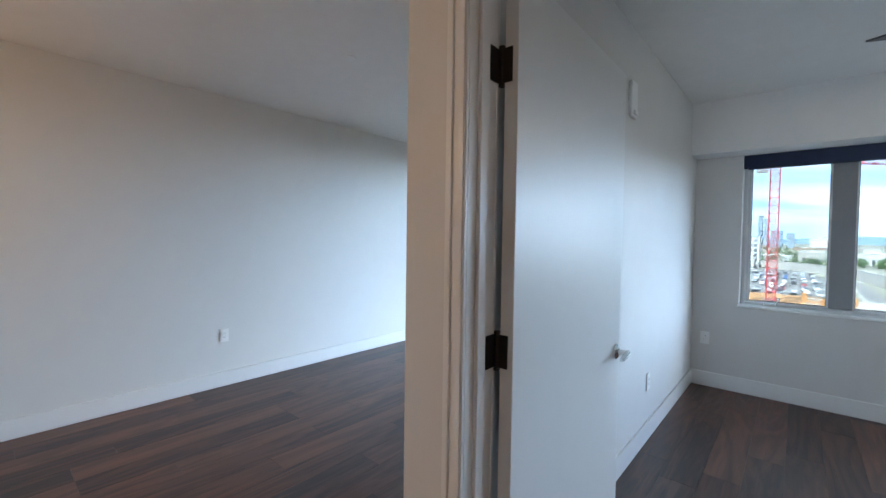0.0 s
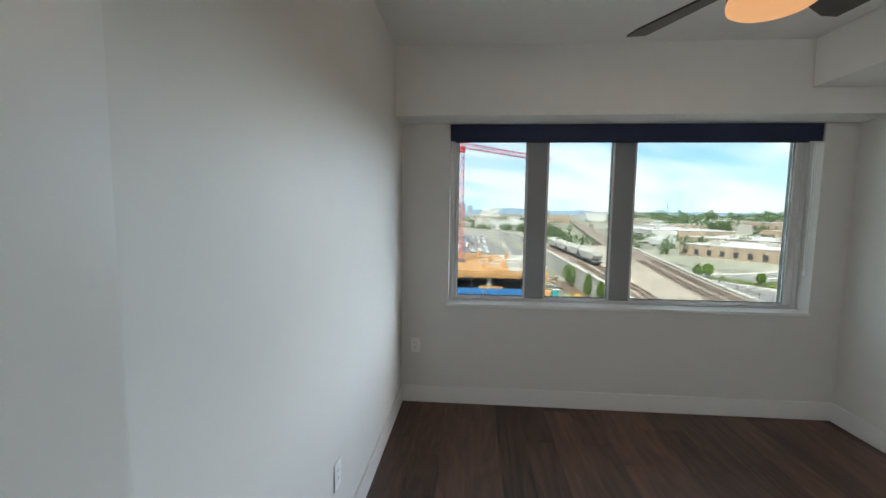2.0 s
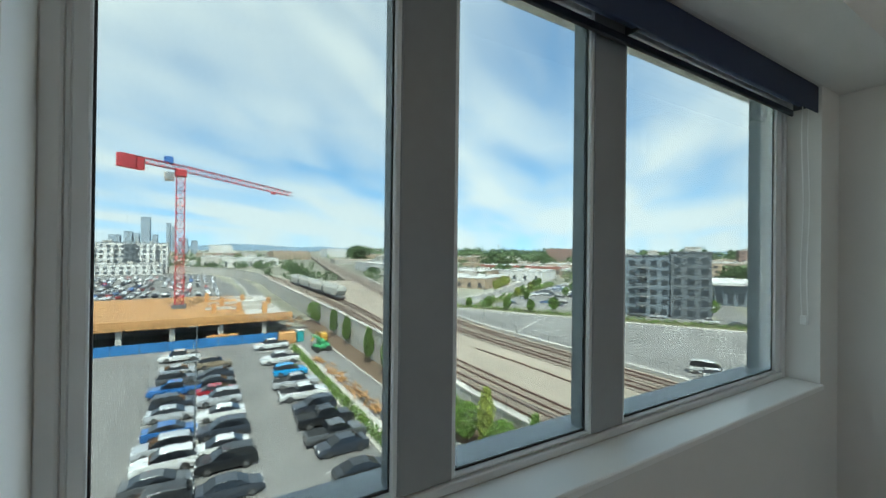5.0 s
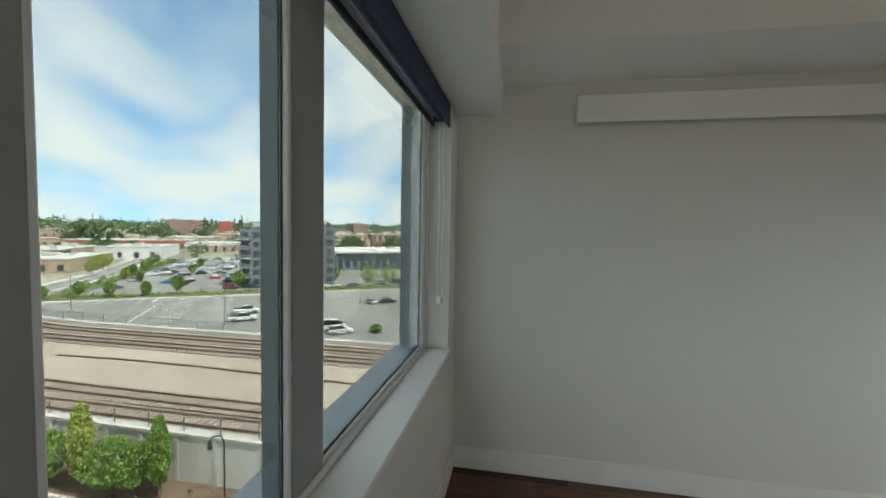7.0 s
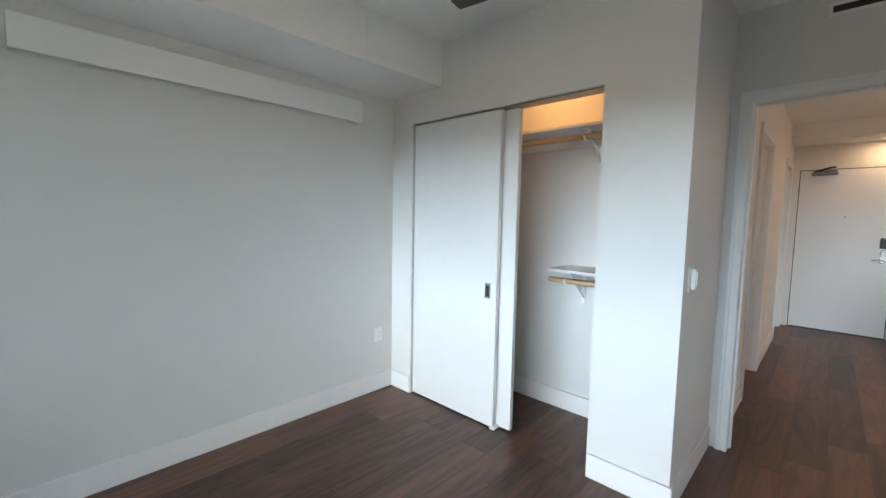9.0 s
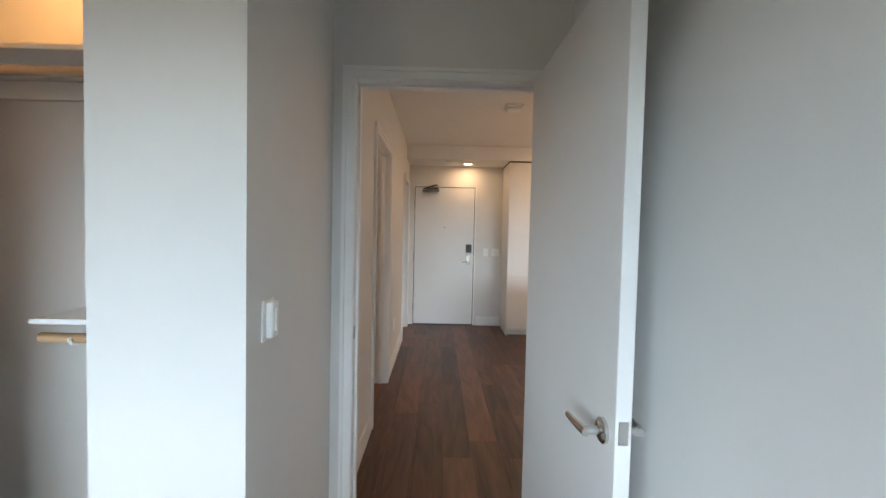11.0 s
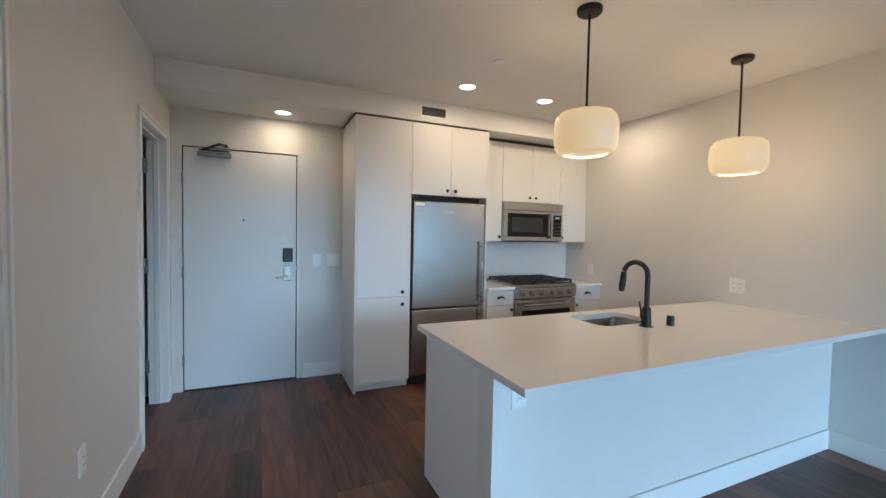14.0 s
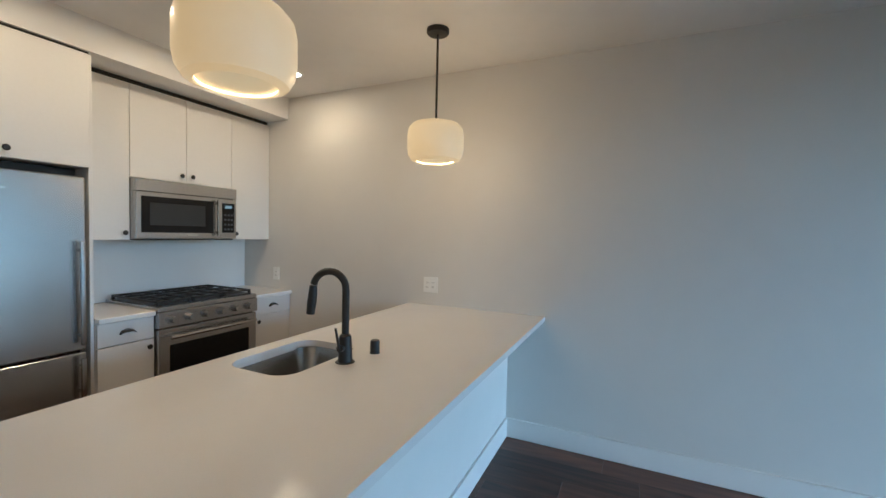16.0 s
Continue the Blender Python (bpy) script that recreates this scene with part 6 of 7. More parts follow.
for a in (9.0, 14.0, 19.5, 24.5, 30.5):
    for k in range(40):
        if jig.random() < 0.26:
            p = there(a, 18.3 + 2.7 * k)
            spots.append((p.x, p.y, radians(-58.7) + jig.choice((0, math.pi))))
car_field("shop_cars", "small parked cars in the shopping lot", spots, G + 0.03, 0.86)


# trees
def leaf_cloud(bm, centre, radius, height, n, size, rng, form="oval"):
    cx, cy, cz = centre
    for _ in range(n):
        u = rng.random()
        if form == "cone":
            k = (1 - u) ** 0.8
        elif form == "column":
            k = math.sin(math.pi * (0.10 + 0.86 * u)) ** 0.6 * (1.0 - 0.35 * u)
        else:
            k = math.sin(math.pi * (0.06 + 0.9 * u)) ** 0.7
        a = rng.random() * 2 * math.pi
        lump = 0.82 + 0.26 * math.sin(3 * a + 9 * u) * math.cos(7 * u + a)
        r = radius * k * lump * (rng.random() ** 0.35)
        p = Vector((cx + r * math.cos(a), cy + r * math.sin(a), cz + u * height))
        d = Vector((rng.gauss(0, 1), rng.gauss(0, 1), rng.gauss(0, 1) + 0.5)).normalized()
        e = d.orthogonal().normalized() * size * rng.uniform(0.6, 1.3)
        f = d.cross(e).normalized() * size * rng.uniform(0.4, 0.8)
        bm.faces.new([bm.verts.new(q) for q in (p - e, p + f, p + e, p - f)])
    return bm


def tree(x, y, z, h, r, mat, seed, n=1400, size=0.17, form="column", label="young street tree with a dense green crown"):
    t = thing("tree", (x, y, z), label, "tree", "trees")
    rng = random.Random(seed)
    bm = tube(bmesh.new(), [(x, y, z), (x + 0.03, y, z + h * 0.3), (x - 0.03, y + 0.04, z + h * 0.6), (x, y, z + h * 0.92)], [0.10, 0.08, 0.05, 0.015], n=7)
    for k in range(7):
        a, u = rng.random() * 6.28, 0.28 + 0.08 * k
        tube(bm, [(x, y, z + h * u), (x + 0.45 * r * math.cos(a), y + 0.45 * r * math.sin(a), z + h * (u + 0.08)), (x + 0.8 * r * math.cos(a), y + 0.8 * r * math.sin(a), z + h * (u + 0.17))], [0.035, 0.02, 0.008], n=5)
    part("trunk", bm, BARK, t)
    part("crown", leaf_cloud(bmesh.new(), (x, y, z + h * 0.20), r, h * 0.80, n, size, rng, form), mat, t)
    return t


seed = 20
for x, y, h, r, mat, form, n in ((22.8, 34.0, 3.6, 1.9, LEAF, "oval", 1500), (22.8, 31.4, 3.9, 1.8, LEAF, "oval", 1500), (22.9, 28.6, 6.2, 1.15, LEAFY, "column", 2200), (22.9, 26.3, 4.0, 1.9, LEAF, "oval", 1800), (23.3, 24.9, 3.6, 1.6, LEAF, "oval", 1400),
                             (23.5, 23.0, 5.6, 1.05, LEAF, "column", 2200),
                             (24.3, 54.7, 5.6, 1.15, LEAF, "column", 1500), (24.5, 62.3, 5.8, 1.2, LEAF, "column", 1500), (25.3, 76.4, 5.6, 1.25, LEAF, "column", 1200), (25.5, 86.0, 5.6, 1.3, LEAF, "column", 1100),
                             (25.6, 101.0, 5.2, 1.7, LEAF, "oval", 900), (25.4, 105.0, 5.0, 1.6, LEAF, "oval", 900)):
    tree(x, y, G + 0.1, h, r, mat, seed, n, 0.13 if y < 40 else 0.17, form)
    seed += 1
for x, y, h, r, mat in ((94, 88.9, 4.8, 2.3, LEAF), (84, 98.8, 4.4, 1.9, LEAF), (82, 105.5, 4.2, 1.8, LEAF), (88, 92.5, 4.0, 1.8, LEAF), (76.4, 109, 3.6, 1.7, LEAF), (105.6, 79.4, 5.4, 2.9, LEAF), (64, 116, 5.0, 2.0, LEAF), (70, 122, 4.4, 2.2, LEAF),
                        (121.9, 46, 7.2, 4.6, LEAF), (124.7, 40, 7.0, 4.2, LEAF), (131, 31, 6.5, 3.6, LEAF), (132, 62, 5.0, 3.0, LEAF), (128, 157, 6, 3.2, LEAFY), (134, 162, 6.5, 3.4, LEAFY), (141, 168, 6, 3.2, LEAFY), (120, 150, 5, 2.4, LEAFY),
                        (112, 126, 4.2, 1.8, LEAFY), (122, 134, 4.2, 1.9, LEAF), (134, 142, 4.5, 2.0, LEAFY), (146, 152, 4.5, 2.0, LEAF), (158, 161, 4.6, 2.2, LEAF), (108, 116, 3.6, 1.6, LEAF), (130, 117, 4.4, 1.9, LEAF), (150, 131, 4.6, 2.1, LEAF),
                        (68.6, 24.1, 1.3, 1.6, LEAF), (76, 12, 1.2, 1.8, LEAF)):
    tree(x, y, G + 0.05, h * 0.92, r * 0.86, mat, seed, 560, 0.30, "oval", "rounded green lot tree")
    seed += 1
# hedge between lot and footpath
bm = bmesh.new()
hr = random.Random(5)
y = 10
while y < 78:
    leaf_cloud(bm, (15.7, y, G + 0.1), 0.75, 0.95, 60, 0.16, hr)
    y += 0.9
solid("hedge", bm, LEAF, "low clipped green hedge edging the lot", "hedge")
bm = bmesh.new()
for k in range(110):
    p = there(-12 + k * 1.35 + hr.uniform(-0.5, 0.5), hr.uniform(2.6, 7.4))
    leaf_cloud(bm, (p.x, p.y, G + 0.12), 0.9, 0.9, 22, 0.26, hr)
for k in range(70):
    p = there(hr.uniform(-1.5, 3.5), 10 + k * 1.6)
    leaf_cloud(bm, (p.x, p.y, G + 0.1), 1.1, 1.3, 24, 0.32, hr)
tagged(part("verge_shrubs", bm, LEAF), "low green shrubs on the verge", "shrubs", kind="stuff")


# woods and scattered town greenery out to the horizon
def clear_of(x, y, margin):
    """True where no track, road or lot runs."""
    if 190 < y < 1200 and abs(x - 46 - east_off(y)) < margin + 6:
        return False
    if x < 34 and y < 420:
        return False
    q = DIST.inverted() @ Vector((x, y, 0))
    if -8 < q.x < 150 and q.y < 130 + margin and y < 260:
        return False
    return min((Vector((x, y)) - p).length for p in boul) > margin + 9


bm = bmesh.new()
wr_ = random.Random(9)


def grove(az, d, r, h, n=1, form="oval", leaves=150, spread=0.0):
    for _ in range(n):
        a, dd = radians(az + wr_.uniform(-spread, spread)), d * wr_.uniform(0.96, 1.04)
        leaf_cloud(bm, (0.8 + dd * math.sin(a), dd * math.cos(a), G), r * wr_.uniform(0.8, 1.2), h * wr_.uniform(0.8, 1.1), leaves, r * 0.2, wr_, form)


for k in range(520):
    a, d = radians(wr_.uniform(-8, 84)), 210 + 1100 * wr_.random() ** 1.3
    x, y = d * math.sin(a), d * math.cos(a)
    if not clear_of(x, y, 5):
        continue
    big = wr_.random()
    if big > 0.90 and d > 420 and a > 0.4:
        leaf_cloud(bm, (x, y, G), 4.0, wr_.uniform(14, 21), 90, 1.3, wr_, "cone")
    else:
        leaf_cloud(bm, (x, y, G), wr_.uniform(3.0, 6.5), wr_.uniform(4, 8), 60, 1.0, wr_)
# the wooded skyline
for k in range(300):
    grove(wr_.uniform(18, 84), wr_.uniform(850, 1300), wr_.uniform(9, 17), wr_.uniform(20, 27), leaves=80)
for k in range(46):
    grove(wr_.uniform(24, 84), wr_.uniform(700, 1100), 5.0, wr_.uniform(26, 34), form="cone", leaves=90)
for az, d, r, h, n, form, spread in ((38.9, 430, 11, 18, 5, "oval", 1.6), (43.5, 520, 12, 16, 5, "oval", 1.5), (49.4, 470, 5.5, 24, 4, "cone", 0.5), (52.8, 430, 4.5, 27, 4, "cone", 0.6), (19.3, 880, 17, 24, 4, "oval", 0.7),
                                     (47.0, 430, 9, 13, 6, "oval", 2.0), (67.0, 260, 7, 12, 4, "oval", 1.0), (72.5, 250, 7, 13, 4, "oval", 1.2), (30.5, 520, 9, 12, 5, "oval", 2.0), (26.0, 640, 10, 13, 5, "oval", 1.6), (41.0, 330, 6, 8, 5, "oval", 2.0)):
    grove(az, d, r, h, n, form, 170, spread)
for k in range(44):
    y = wr_.uniform(205, 420)
    leaf_cloud(bm, (0.5 * (36 + 40 + east_off(y)) + wr_.uniform(-4, 5), y, G), 2.2, wr_.uniform(5, 9), 60, 0.7, wr_, wr_.choice(("cone", "oval")))
for k in range(60):
    y = wr_.uniform(390, 560)
    leaf_cloud(bm, (wr_.uniform(-40, 70), y, G), 4.0, wr_.uniform(4, 8), 60, 0.9, wr_)
tagged(part("far_woods", bm, LEAFD), "dark green far woods and town trees", "woods", kind="stuff")
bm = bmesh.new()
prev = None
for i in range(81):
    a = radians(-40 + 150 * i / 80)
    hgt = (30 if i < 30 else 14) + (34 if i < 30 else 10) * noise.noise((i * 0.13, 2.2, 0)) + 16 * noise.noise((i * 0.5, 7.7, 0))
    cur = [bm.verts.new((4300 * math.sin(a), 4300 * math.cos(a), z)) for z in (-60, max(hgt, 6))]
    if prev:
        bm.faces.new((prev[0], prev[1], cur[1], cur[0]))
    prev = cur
setting("backdrop_hills", bm, HAZE, "hills on the horizon, blue haze painted into their colour", "backdrop")


# buildings
def building(name, label, x0, x1, y0, y1, z0, h, wall, roof=ROOFW, storeys=0, bay=3.2, band=None, sides="ws", units=2, balconies=False):
    b = thing(name, ((x0 + x1) / 2, (y0 + y1) / 2, z0), label, "building")
    part("wall", boxes((x0, x1, y0, y1, z0, z0 + h)), wall, b)
    part("roof", boxes((x0 - 0.15, x1 + 0.15, y0 - 0.15, y1 + 0.15, z0 + h, z0 + h + 0.35)), roof, b)
    r = random.Random(int(x0 * 7 + y0))
    for k in range(units):
        ux, uy = r.uniform(x0 + 2, x1 - 4), r.uniform(y0 + 2, y1 - 4)
        part("roof_unit", boxes((ux, ux + r.uniform(1.5, 4), uy, uy + r.uniform(1.5, 4), z0 + h + 0.35, z0 + h + r.uniform(1.1, 2.2)), bevel=0.05), CONC, b)
    if band:
        part("fascia", boxes((x0 - 0.3, x1 + 0.3, y0 - 0.3, y1 + 0.3, z0 + h - 1.4, z0 + h - 0.2)), band, b)
    if storeys:
        sh = (h - 1.0) / storeys
        for side in sides:
            a0, a1 = (y0, y1) if side == "w" else (x0, x1)
            n = max(1, int((a1 - a0) / bay))
            for s in range(storeys):
                for i in range(n):
                    u = a0 + (i + 0.5) * (a1 - a0) / n
                    zz = z0 + 0.9 + s * sh
                    w2 = min(0.9, bay * 0.3)
                    d = (x0 - 0.06, x0 + 0.02, u - w2, u + w2, zz, zz + sh * 0.55) if side == "w" else (u - w2, u + w2, y0 - 0.06, y0 + 0.02, zz, zz + sh * 0.55)
                    wdw = part("window", boxes(d), WINDOW, b)
                    if balconies and i % 3 == 0 and s > 0:
                        dd = (x0 - 1.4, x0, u - 1.5, u + 1.5, zz - 0.6, zz - 0.4) if side == "w" else (u - 1.5, u + 1.5, y0 - 1.4, y0, zz - 0.6, zz - 0.4)
                        bl = part("balcony", boxes(dd), WHITEW, b)
                        rr = (x0 - 1.42, x0 - 1.36, u - 1.5, u + 1.5, zz - 0.4, zz + 0.55) if side == "w" else (u - 1.5, u + 1.5, y0 - 1.42, y0 - 1.36, zz - 0.4, zz + 0.55)
                        part("railing", boxes(rr), SLATED, bl)
    return b


# the turned district: the dark apartment block and its neighbours
def district(name, label, a0, a1, b0, b1, h, wall, *more):
    b = building(name, label, a0, a1, b0, b1, G, h, wall, *more)
    b.matrix_world = DIST @ b.matrix_world
    return b


district("apartment_building", "slate grey apartment block with stacked balconies", 41, 58, 16, 34, 17.6, SLATE, SLATED, 6, 2.6, None, "ws", 3, True)
district("apartment_wing", "dark clad corner of the apartment block", 58.1, 68, 15.4, 33, 18.7, SLATED, SLATED, 6, 2.8, None, "ws", 2, False)
office = district("office_building", "low office with pale flat roof and dark windows", 73, 114, 58, 92, 7.2, SLATE, WHITEW, 1, 3.0, None, "ws", 6)
bm = boxes((71.4, 115.6, 56.4, 93.6, G + 7.2, G + 8.2), bevel=0.1)
bmesh.ops.transform(bm, verts=bm.verts, matrix=DIST)
part("roof_overhang", bm, WHITEW, office)
district("brick_apartments", "tan and brick apartment block", 80, 108, 178, 198, 12.8, TANW, ROOFW, 4, 4.0, None, "ws", 3)
district("brick_apartments", "grey and brick apartment block", 112, 142, 184, 204, 13.2, BRICKR, ROOFW, 4, 4.0, None, "ws", 3)
district("tan_warehouse", "long tan warehouse with dark loading doors", -62, -19, 66, 104, 5.0, TANW, ROOFW, 1, 5.0, None, "ws", 6)
district("pale_store", "low store with a pale pink roof", -84, -40, 108, 150, 6.0, TANW, ROOFW, 1, 6.0, None, "ws", 6)
district("pale_store", "low pale-roofed store with vents", -36, -8, 132, 170, 6.0, WHITEW, ROOFW, 1, 6.0, None, "ws", 5)
district("shop_strip", "long low shop strip with red fascia", -86, -10, 222, 250, 6.4, TANW, ROOFW, 1, 5.0, REDF, "ws", 9)
district("shop_strip", "long low shop strip with pale canopy", -8, 32, 184, 214, 6.0, TANW, ROOFW, 1, 5.0, WHITEW, "ws", 6)
district("brick_hospital", "large red brick institutional building", -112, -66, 576, 622, 24, BRICKR, ROOFW, 5, 6.0, None, "ws", 5)
district("red_hall", "bright red clad hall", -36, -20, 512, 540, 22.5, REDF, ROOFW, 0, 8.0, None, "ws", 1)
district("brick_tower", "tall far brick apartment slab", 126, 142, 372, 392, 22, BRICKR, ROOFW, 6, 5.0, None, "ws", 3)
mast = thing("radio_mast", there(-108, 330, G), "thin grey radio mast above the trees", "mast")
p = there(-108, 330)
part("pole", rod(bmesh.new(), (p.x, p.y, G), (p.x, p.y, G + 27), 0.6, 0.3, n=8), HINGE, mast)
part("head", rod(bmesh.new(), (p.x, p.y, G + 23), (p.x, p.y, G + 26.5), 1.1, n=10), WHITEW, mast)
# along the straight tracks and to the north
building("white_store", "white warehouse with flat roof", 122, 139, 285, 356, G, 7.5, WHITEW, ROOFW, 1, 9, None, "w", 3)
building("brick_store", "brown brick warehouse with flat roof", 139.2, 176, 284, 352, G, 7.3, TANW, ROOFW, 1, 9, None, "s", 4)
building("white_hall", "large white hall beside the tracks", 258, 304, 960, 1020, G, 19.3, WHITEW, REDF, 0, 9, None, "ws", 2)
building("white_apartments", "white apartment block in the distance", 408, 456, 1110, 1150, G, 23, WHITEW, SLATED, 4, 6, None, "ws", 2)
building("tan_plant", "tan industrial plant building", 110, 172, 750, 800, G, 14.8, TANW, TANW, 1, 7, None, "ws", 5)
building("long_shed", "long low pale shed on the skyline", 25, 88, 1420, 1460, G, 29, WHITEW, ROOFW, 0, 9, None, "s", 0)
for x, y, hd in ((112, 262, 20), (116, 250, 20), (108, 240, 20), (120, 270, 110)):
    t = thing("box_trailer", (x, y, G), "white box trailer parked beside the warehouse", "trailer", "parked trailers")
    bm = boxes((-1.3, 1.3, -6, 6, 1.1, 4.0), bevel=0.05)
    bmesh.ops.transform(bm, verts=bm.verts, matrix=pose(x, y, G, 0, 0, hd))
    part("box", bm, WHITEW, t)
    bm = boxes((-1.2, 1.2, -5, -2.5, 0, 1.1), (-1.0, 1.0, 4.0, 4.6, 0, 1.1))
    bmesh.ops.transform(bm, verts=bm.verts, matrix=pose(x, y, G, 0, 0, hd))
    part("wheels", bm, TYRE, t)
building("white_block", "long white apartment block with grey bays", -62, -19, 352, 372, G, 21.6, WHITEW, SLATED, 6, 3.6, None, "s", 5, True)
building("grey_bay", "grey recessed bay of the white block", -44, -37, 350.6, 351.9, G, 20.5, SLATED, SLATED, 5, 3, None, "s", 0)
building("low_wing", "low white wing in front of the white block", -70, -21, 338, 348, G, 7, WHITEW, ROOFW, 2, 4, None, "s", 2)
br = random.Random(17)
placed = 0
while placed < 105:
    a, d = radians(br.uniform(-7, 80)), 300 + 1150 * br.random() ** 1.2
    x, y = d * math.sin(a), d * math.cos(a)
    if not clear_of(x, y, 34) or (x < 60 and y < 440):
        continue
    w, l, h = br.uniform(16, 64), br.uniform(16, 46), br.uniform(4.5, 9.5)
    b = building("warehouse", br.choice(("low pale-roofed warehouse in the distance", "low tan industrial shed in the distance")), -w / 2, w / 2, -l / 2, l / 2, G, h, br.choice((WHITEW, TANW, CONC, TANW, BRICKR)), br.choice((ROOFW, ROOFW, TANW, WHITEW)),
                 1 if d < 800 else 0, 7, None, "ws", 2)
    b.matrix_world = pose(x, y, 0, 0, 0, -58.7 if a > 0.5 else br.uniform(-20, 20)) @ b.matrix_world
    placed += 1
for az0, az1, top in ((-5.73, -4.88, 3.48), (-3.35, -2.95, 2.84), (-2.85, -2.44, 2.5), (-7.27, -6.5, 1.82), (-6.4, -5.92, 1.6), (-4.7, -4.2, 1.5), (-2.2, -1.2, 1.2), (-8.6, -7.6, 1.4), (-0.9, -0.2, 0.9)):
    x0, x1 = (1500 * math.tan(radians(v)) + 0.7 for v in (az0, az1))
    building("downtown_tower", "downtown tower far away, grey haze painted into its colour", x0, x1, 1500, 1530, G, 1500 * math.tan(radians(top)) + 18.4, HAZYT, HAZYT, 0, 9, None, "s", 0)

# construction site
site = thing("construction_deck", (-10, 110, G), "timber-formed concrete deck under construction on columns", "construction site")
part("deck_slab", boxes((-45, 17.5, 90.5, 137, G + 3.6, G + 4.0)), CONC, site)
part("deck_boards", boxes((-44.5, 9.5, 91, 136.5, G + 4.0, G + 4.35)), TIMBER, site, "orange plywood deck")
for x in range(-44, 18, 8):
    part("column", boxes((x, x + 0.9, 91, 91.9, G, G + 3.6), bevel=0.05), CONC, site)
part("back_wall", boxes((-45, 17, 104, 104.4, G, G + 3.6)), SLATED, site)
for k in range(4):
    part("form_board", boxes((-45.2, 17.8, 90.1, 90.22, G + 3.55 + k * 0.42, G + 3.90 + k * 0.42)), TIMBER, site)
for x in range(-44, 19, 3):
    part("guard_post", boxes((x, x + 0.12, 90.0, 90.1, G + 3.5, G + 5.4)), TIMBER, site)
for x, y in ((3, 100), (8, 101), (13, 99), (5, 112), (10, 118), (15, 108), (2, 124)):
    part("column_form", boxes((x, x + 1.0, y, y + 1.0, G + 4.0, G + 6.4), bevel=0.04), TIMBER, site)
for x0, x1, y in ((2, 16.5, 106), (2.5, 17, 115), (3, 14, 127)):
    part("wall_form", boxes((x0, x1, y, y + 0.4, G + 4.0, G + 5.0)), CONC, site)
for k in range(24):
    x = -42 + k * 2.5
    part("shore_prop", rod(bmesh.new(), (x, 93.5, G), (x, 93.5, G + 3.6), 0.06, n=6), HINGE, site)
fnc = thing("site_fence", (0, 84, G), "bright blue tarp fence round the building site", "fence")
for x in range(-40, 15, 4):
    part("panel", boxes((x, x + 3.9, 86.5, 86.6, G + 0.05, G + 1.75)), BLUEF, fnc)
stack = thing("lumber_stack", (5, 88, G), "strapped stack of sawn lumber", "lumber")
for k in range(5):
    part("layer", boxes((2.0, 7.4, 88, 89.2, G + 0.1 + k * 0.34, G + 0.40 + k * 0.34), bevel=0.02), TIMBER if k > 3 else CONC, stack)
# lumber along the lane
for k, (x, y, a) in enumerate(((17.6, 66, 12), (17.9, 60, -8), (17.8, 55.5, 20), (18.0, 50, 4), (18.2, 46.8, -12), (18.0, 43.5, 8))):
    s = thing("timber_pile", (x, y, G), "rough pile of used form timber beside the lane", "timber", "timber piles")
    pr = random.Random(k)
    for i in range(9):
        bm = boxes((-0.9, 0.9, -0.09, 0.09, -0.07, 0.07))
        bmesh.ops.transform(bm, verts=bm.verts, matrix=pose(x + pr.uniform(-0.5, 0.5), y + pr.uniform(-1.3, 1.3), G + 0.15 + 0.11 * i, pr.uniform(-10, 10), pr.uniform(-6, 6), a + 90 + pr.uniform(-35, 35)))
        part("board", bm, TIMBER, s)
for x, y in ((18.6, 39.5), (19.2, 36.6)):
    p = thing("rebar_rack", (x, y, G), "grey metal site rack beside the lane", "rack", "site racks")
    part("deck", boxes((x - 0.9, x + 0.9, y - 1.1, y + 1.1, G + 0.45, G + 0.55)), HINGE, p)
    for sx in (-0.8, 0.8):
        for sy in (-1.0, 1.0):
            part("leg", boxes((x + sx - 0.05, x + sx + 0.05, y + sy - 0.05, y + sy + 0.05, G, G + 1.1)), HINGE, p)
lift = thing("boom_lift", (20.0, 74.5, G), "green boom lift with its arm folded", "boom lift")
part("chassis", boxes((18.7, 21.3, 73.4, 75.4, G + 0.5, G + 1.3), bevel=0.15), GREENM, lift)
part("turret", boxes((19.2, 20.6, 73.6, 75.2, G + 1.3, G + 2.1), bevel=0.15), GREENM, lift)
part("arm", tube(bmesh.new(), [(20.2, 74.4, G + 2.0), (18.4, 74.0, G + 3.0), (19.6, 73.0, G + 2.3)], 0.22, n=8), GREENM, lift)
for sx in (18.9, 21.1):
    for sy in (73.3, 75.5):
        part("wheel", rod(bmesh.new(), (sx, sy - 0.15, G + 0.5), (sx, sy + 0.15, G + 0.5), 0.5, n=14), TYRE, lift)
dig = thing("excavator", (21.5, 79, G), "yellow mini excavator on tracks", "excavator")
part("cab", boxes((20.9, 22.2, 78.2, 79.8, G + 0.8, G + 2.4), bevel=0.15), YELLOWM, dig)
part("arm", tube(bmesh.new(), [(21, 78.2, G + 1.4), (19.8, 77.4, G + 3.0), (18.8, 77.0, G + 1.2)], 0.16, n=8), YELLOWM, dig)
for sx in (20.8, 22.0):
    part("crawler", boxes((sx, sx + 0.4, 77.9, 80.1, G + 0.02, G + 0.75), bevel=0.2, seg=2), TYRE, dig)
loo = thing("portable_toilet", (18.2, 84, G), "teal portable toilet cabin", "toilet")
part("cabin", boxes((17.6, 18.8, 83.4, 84.6, G, G + 2.2), bevel=0.06), TEALM, loo)
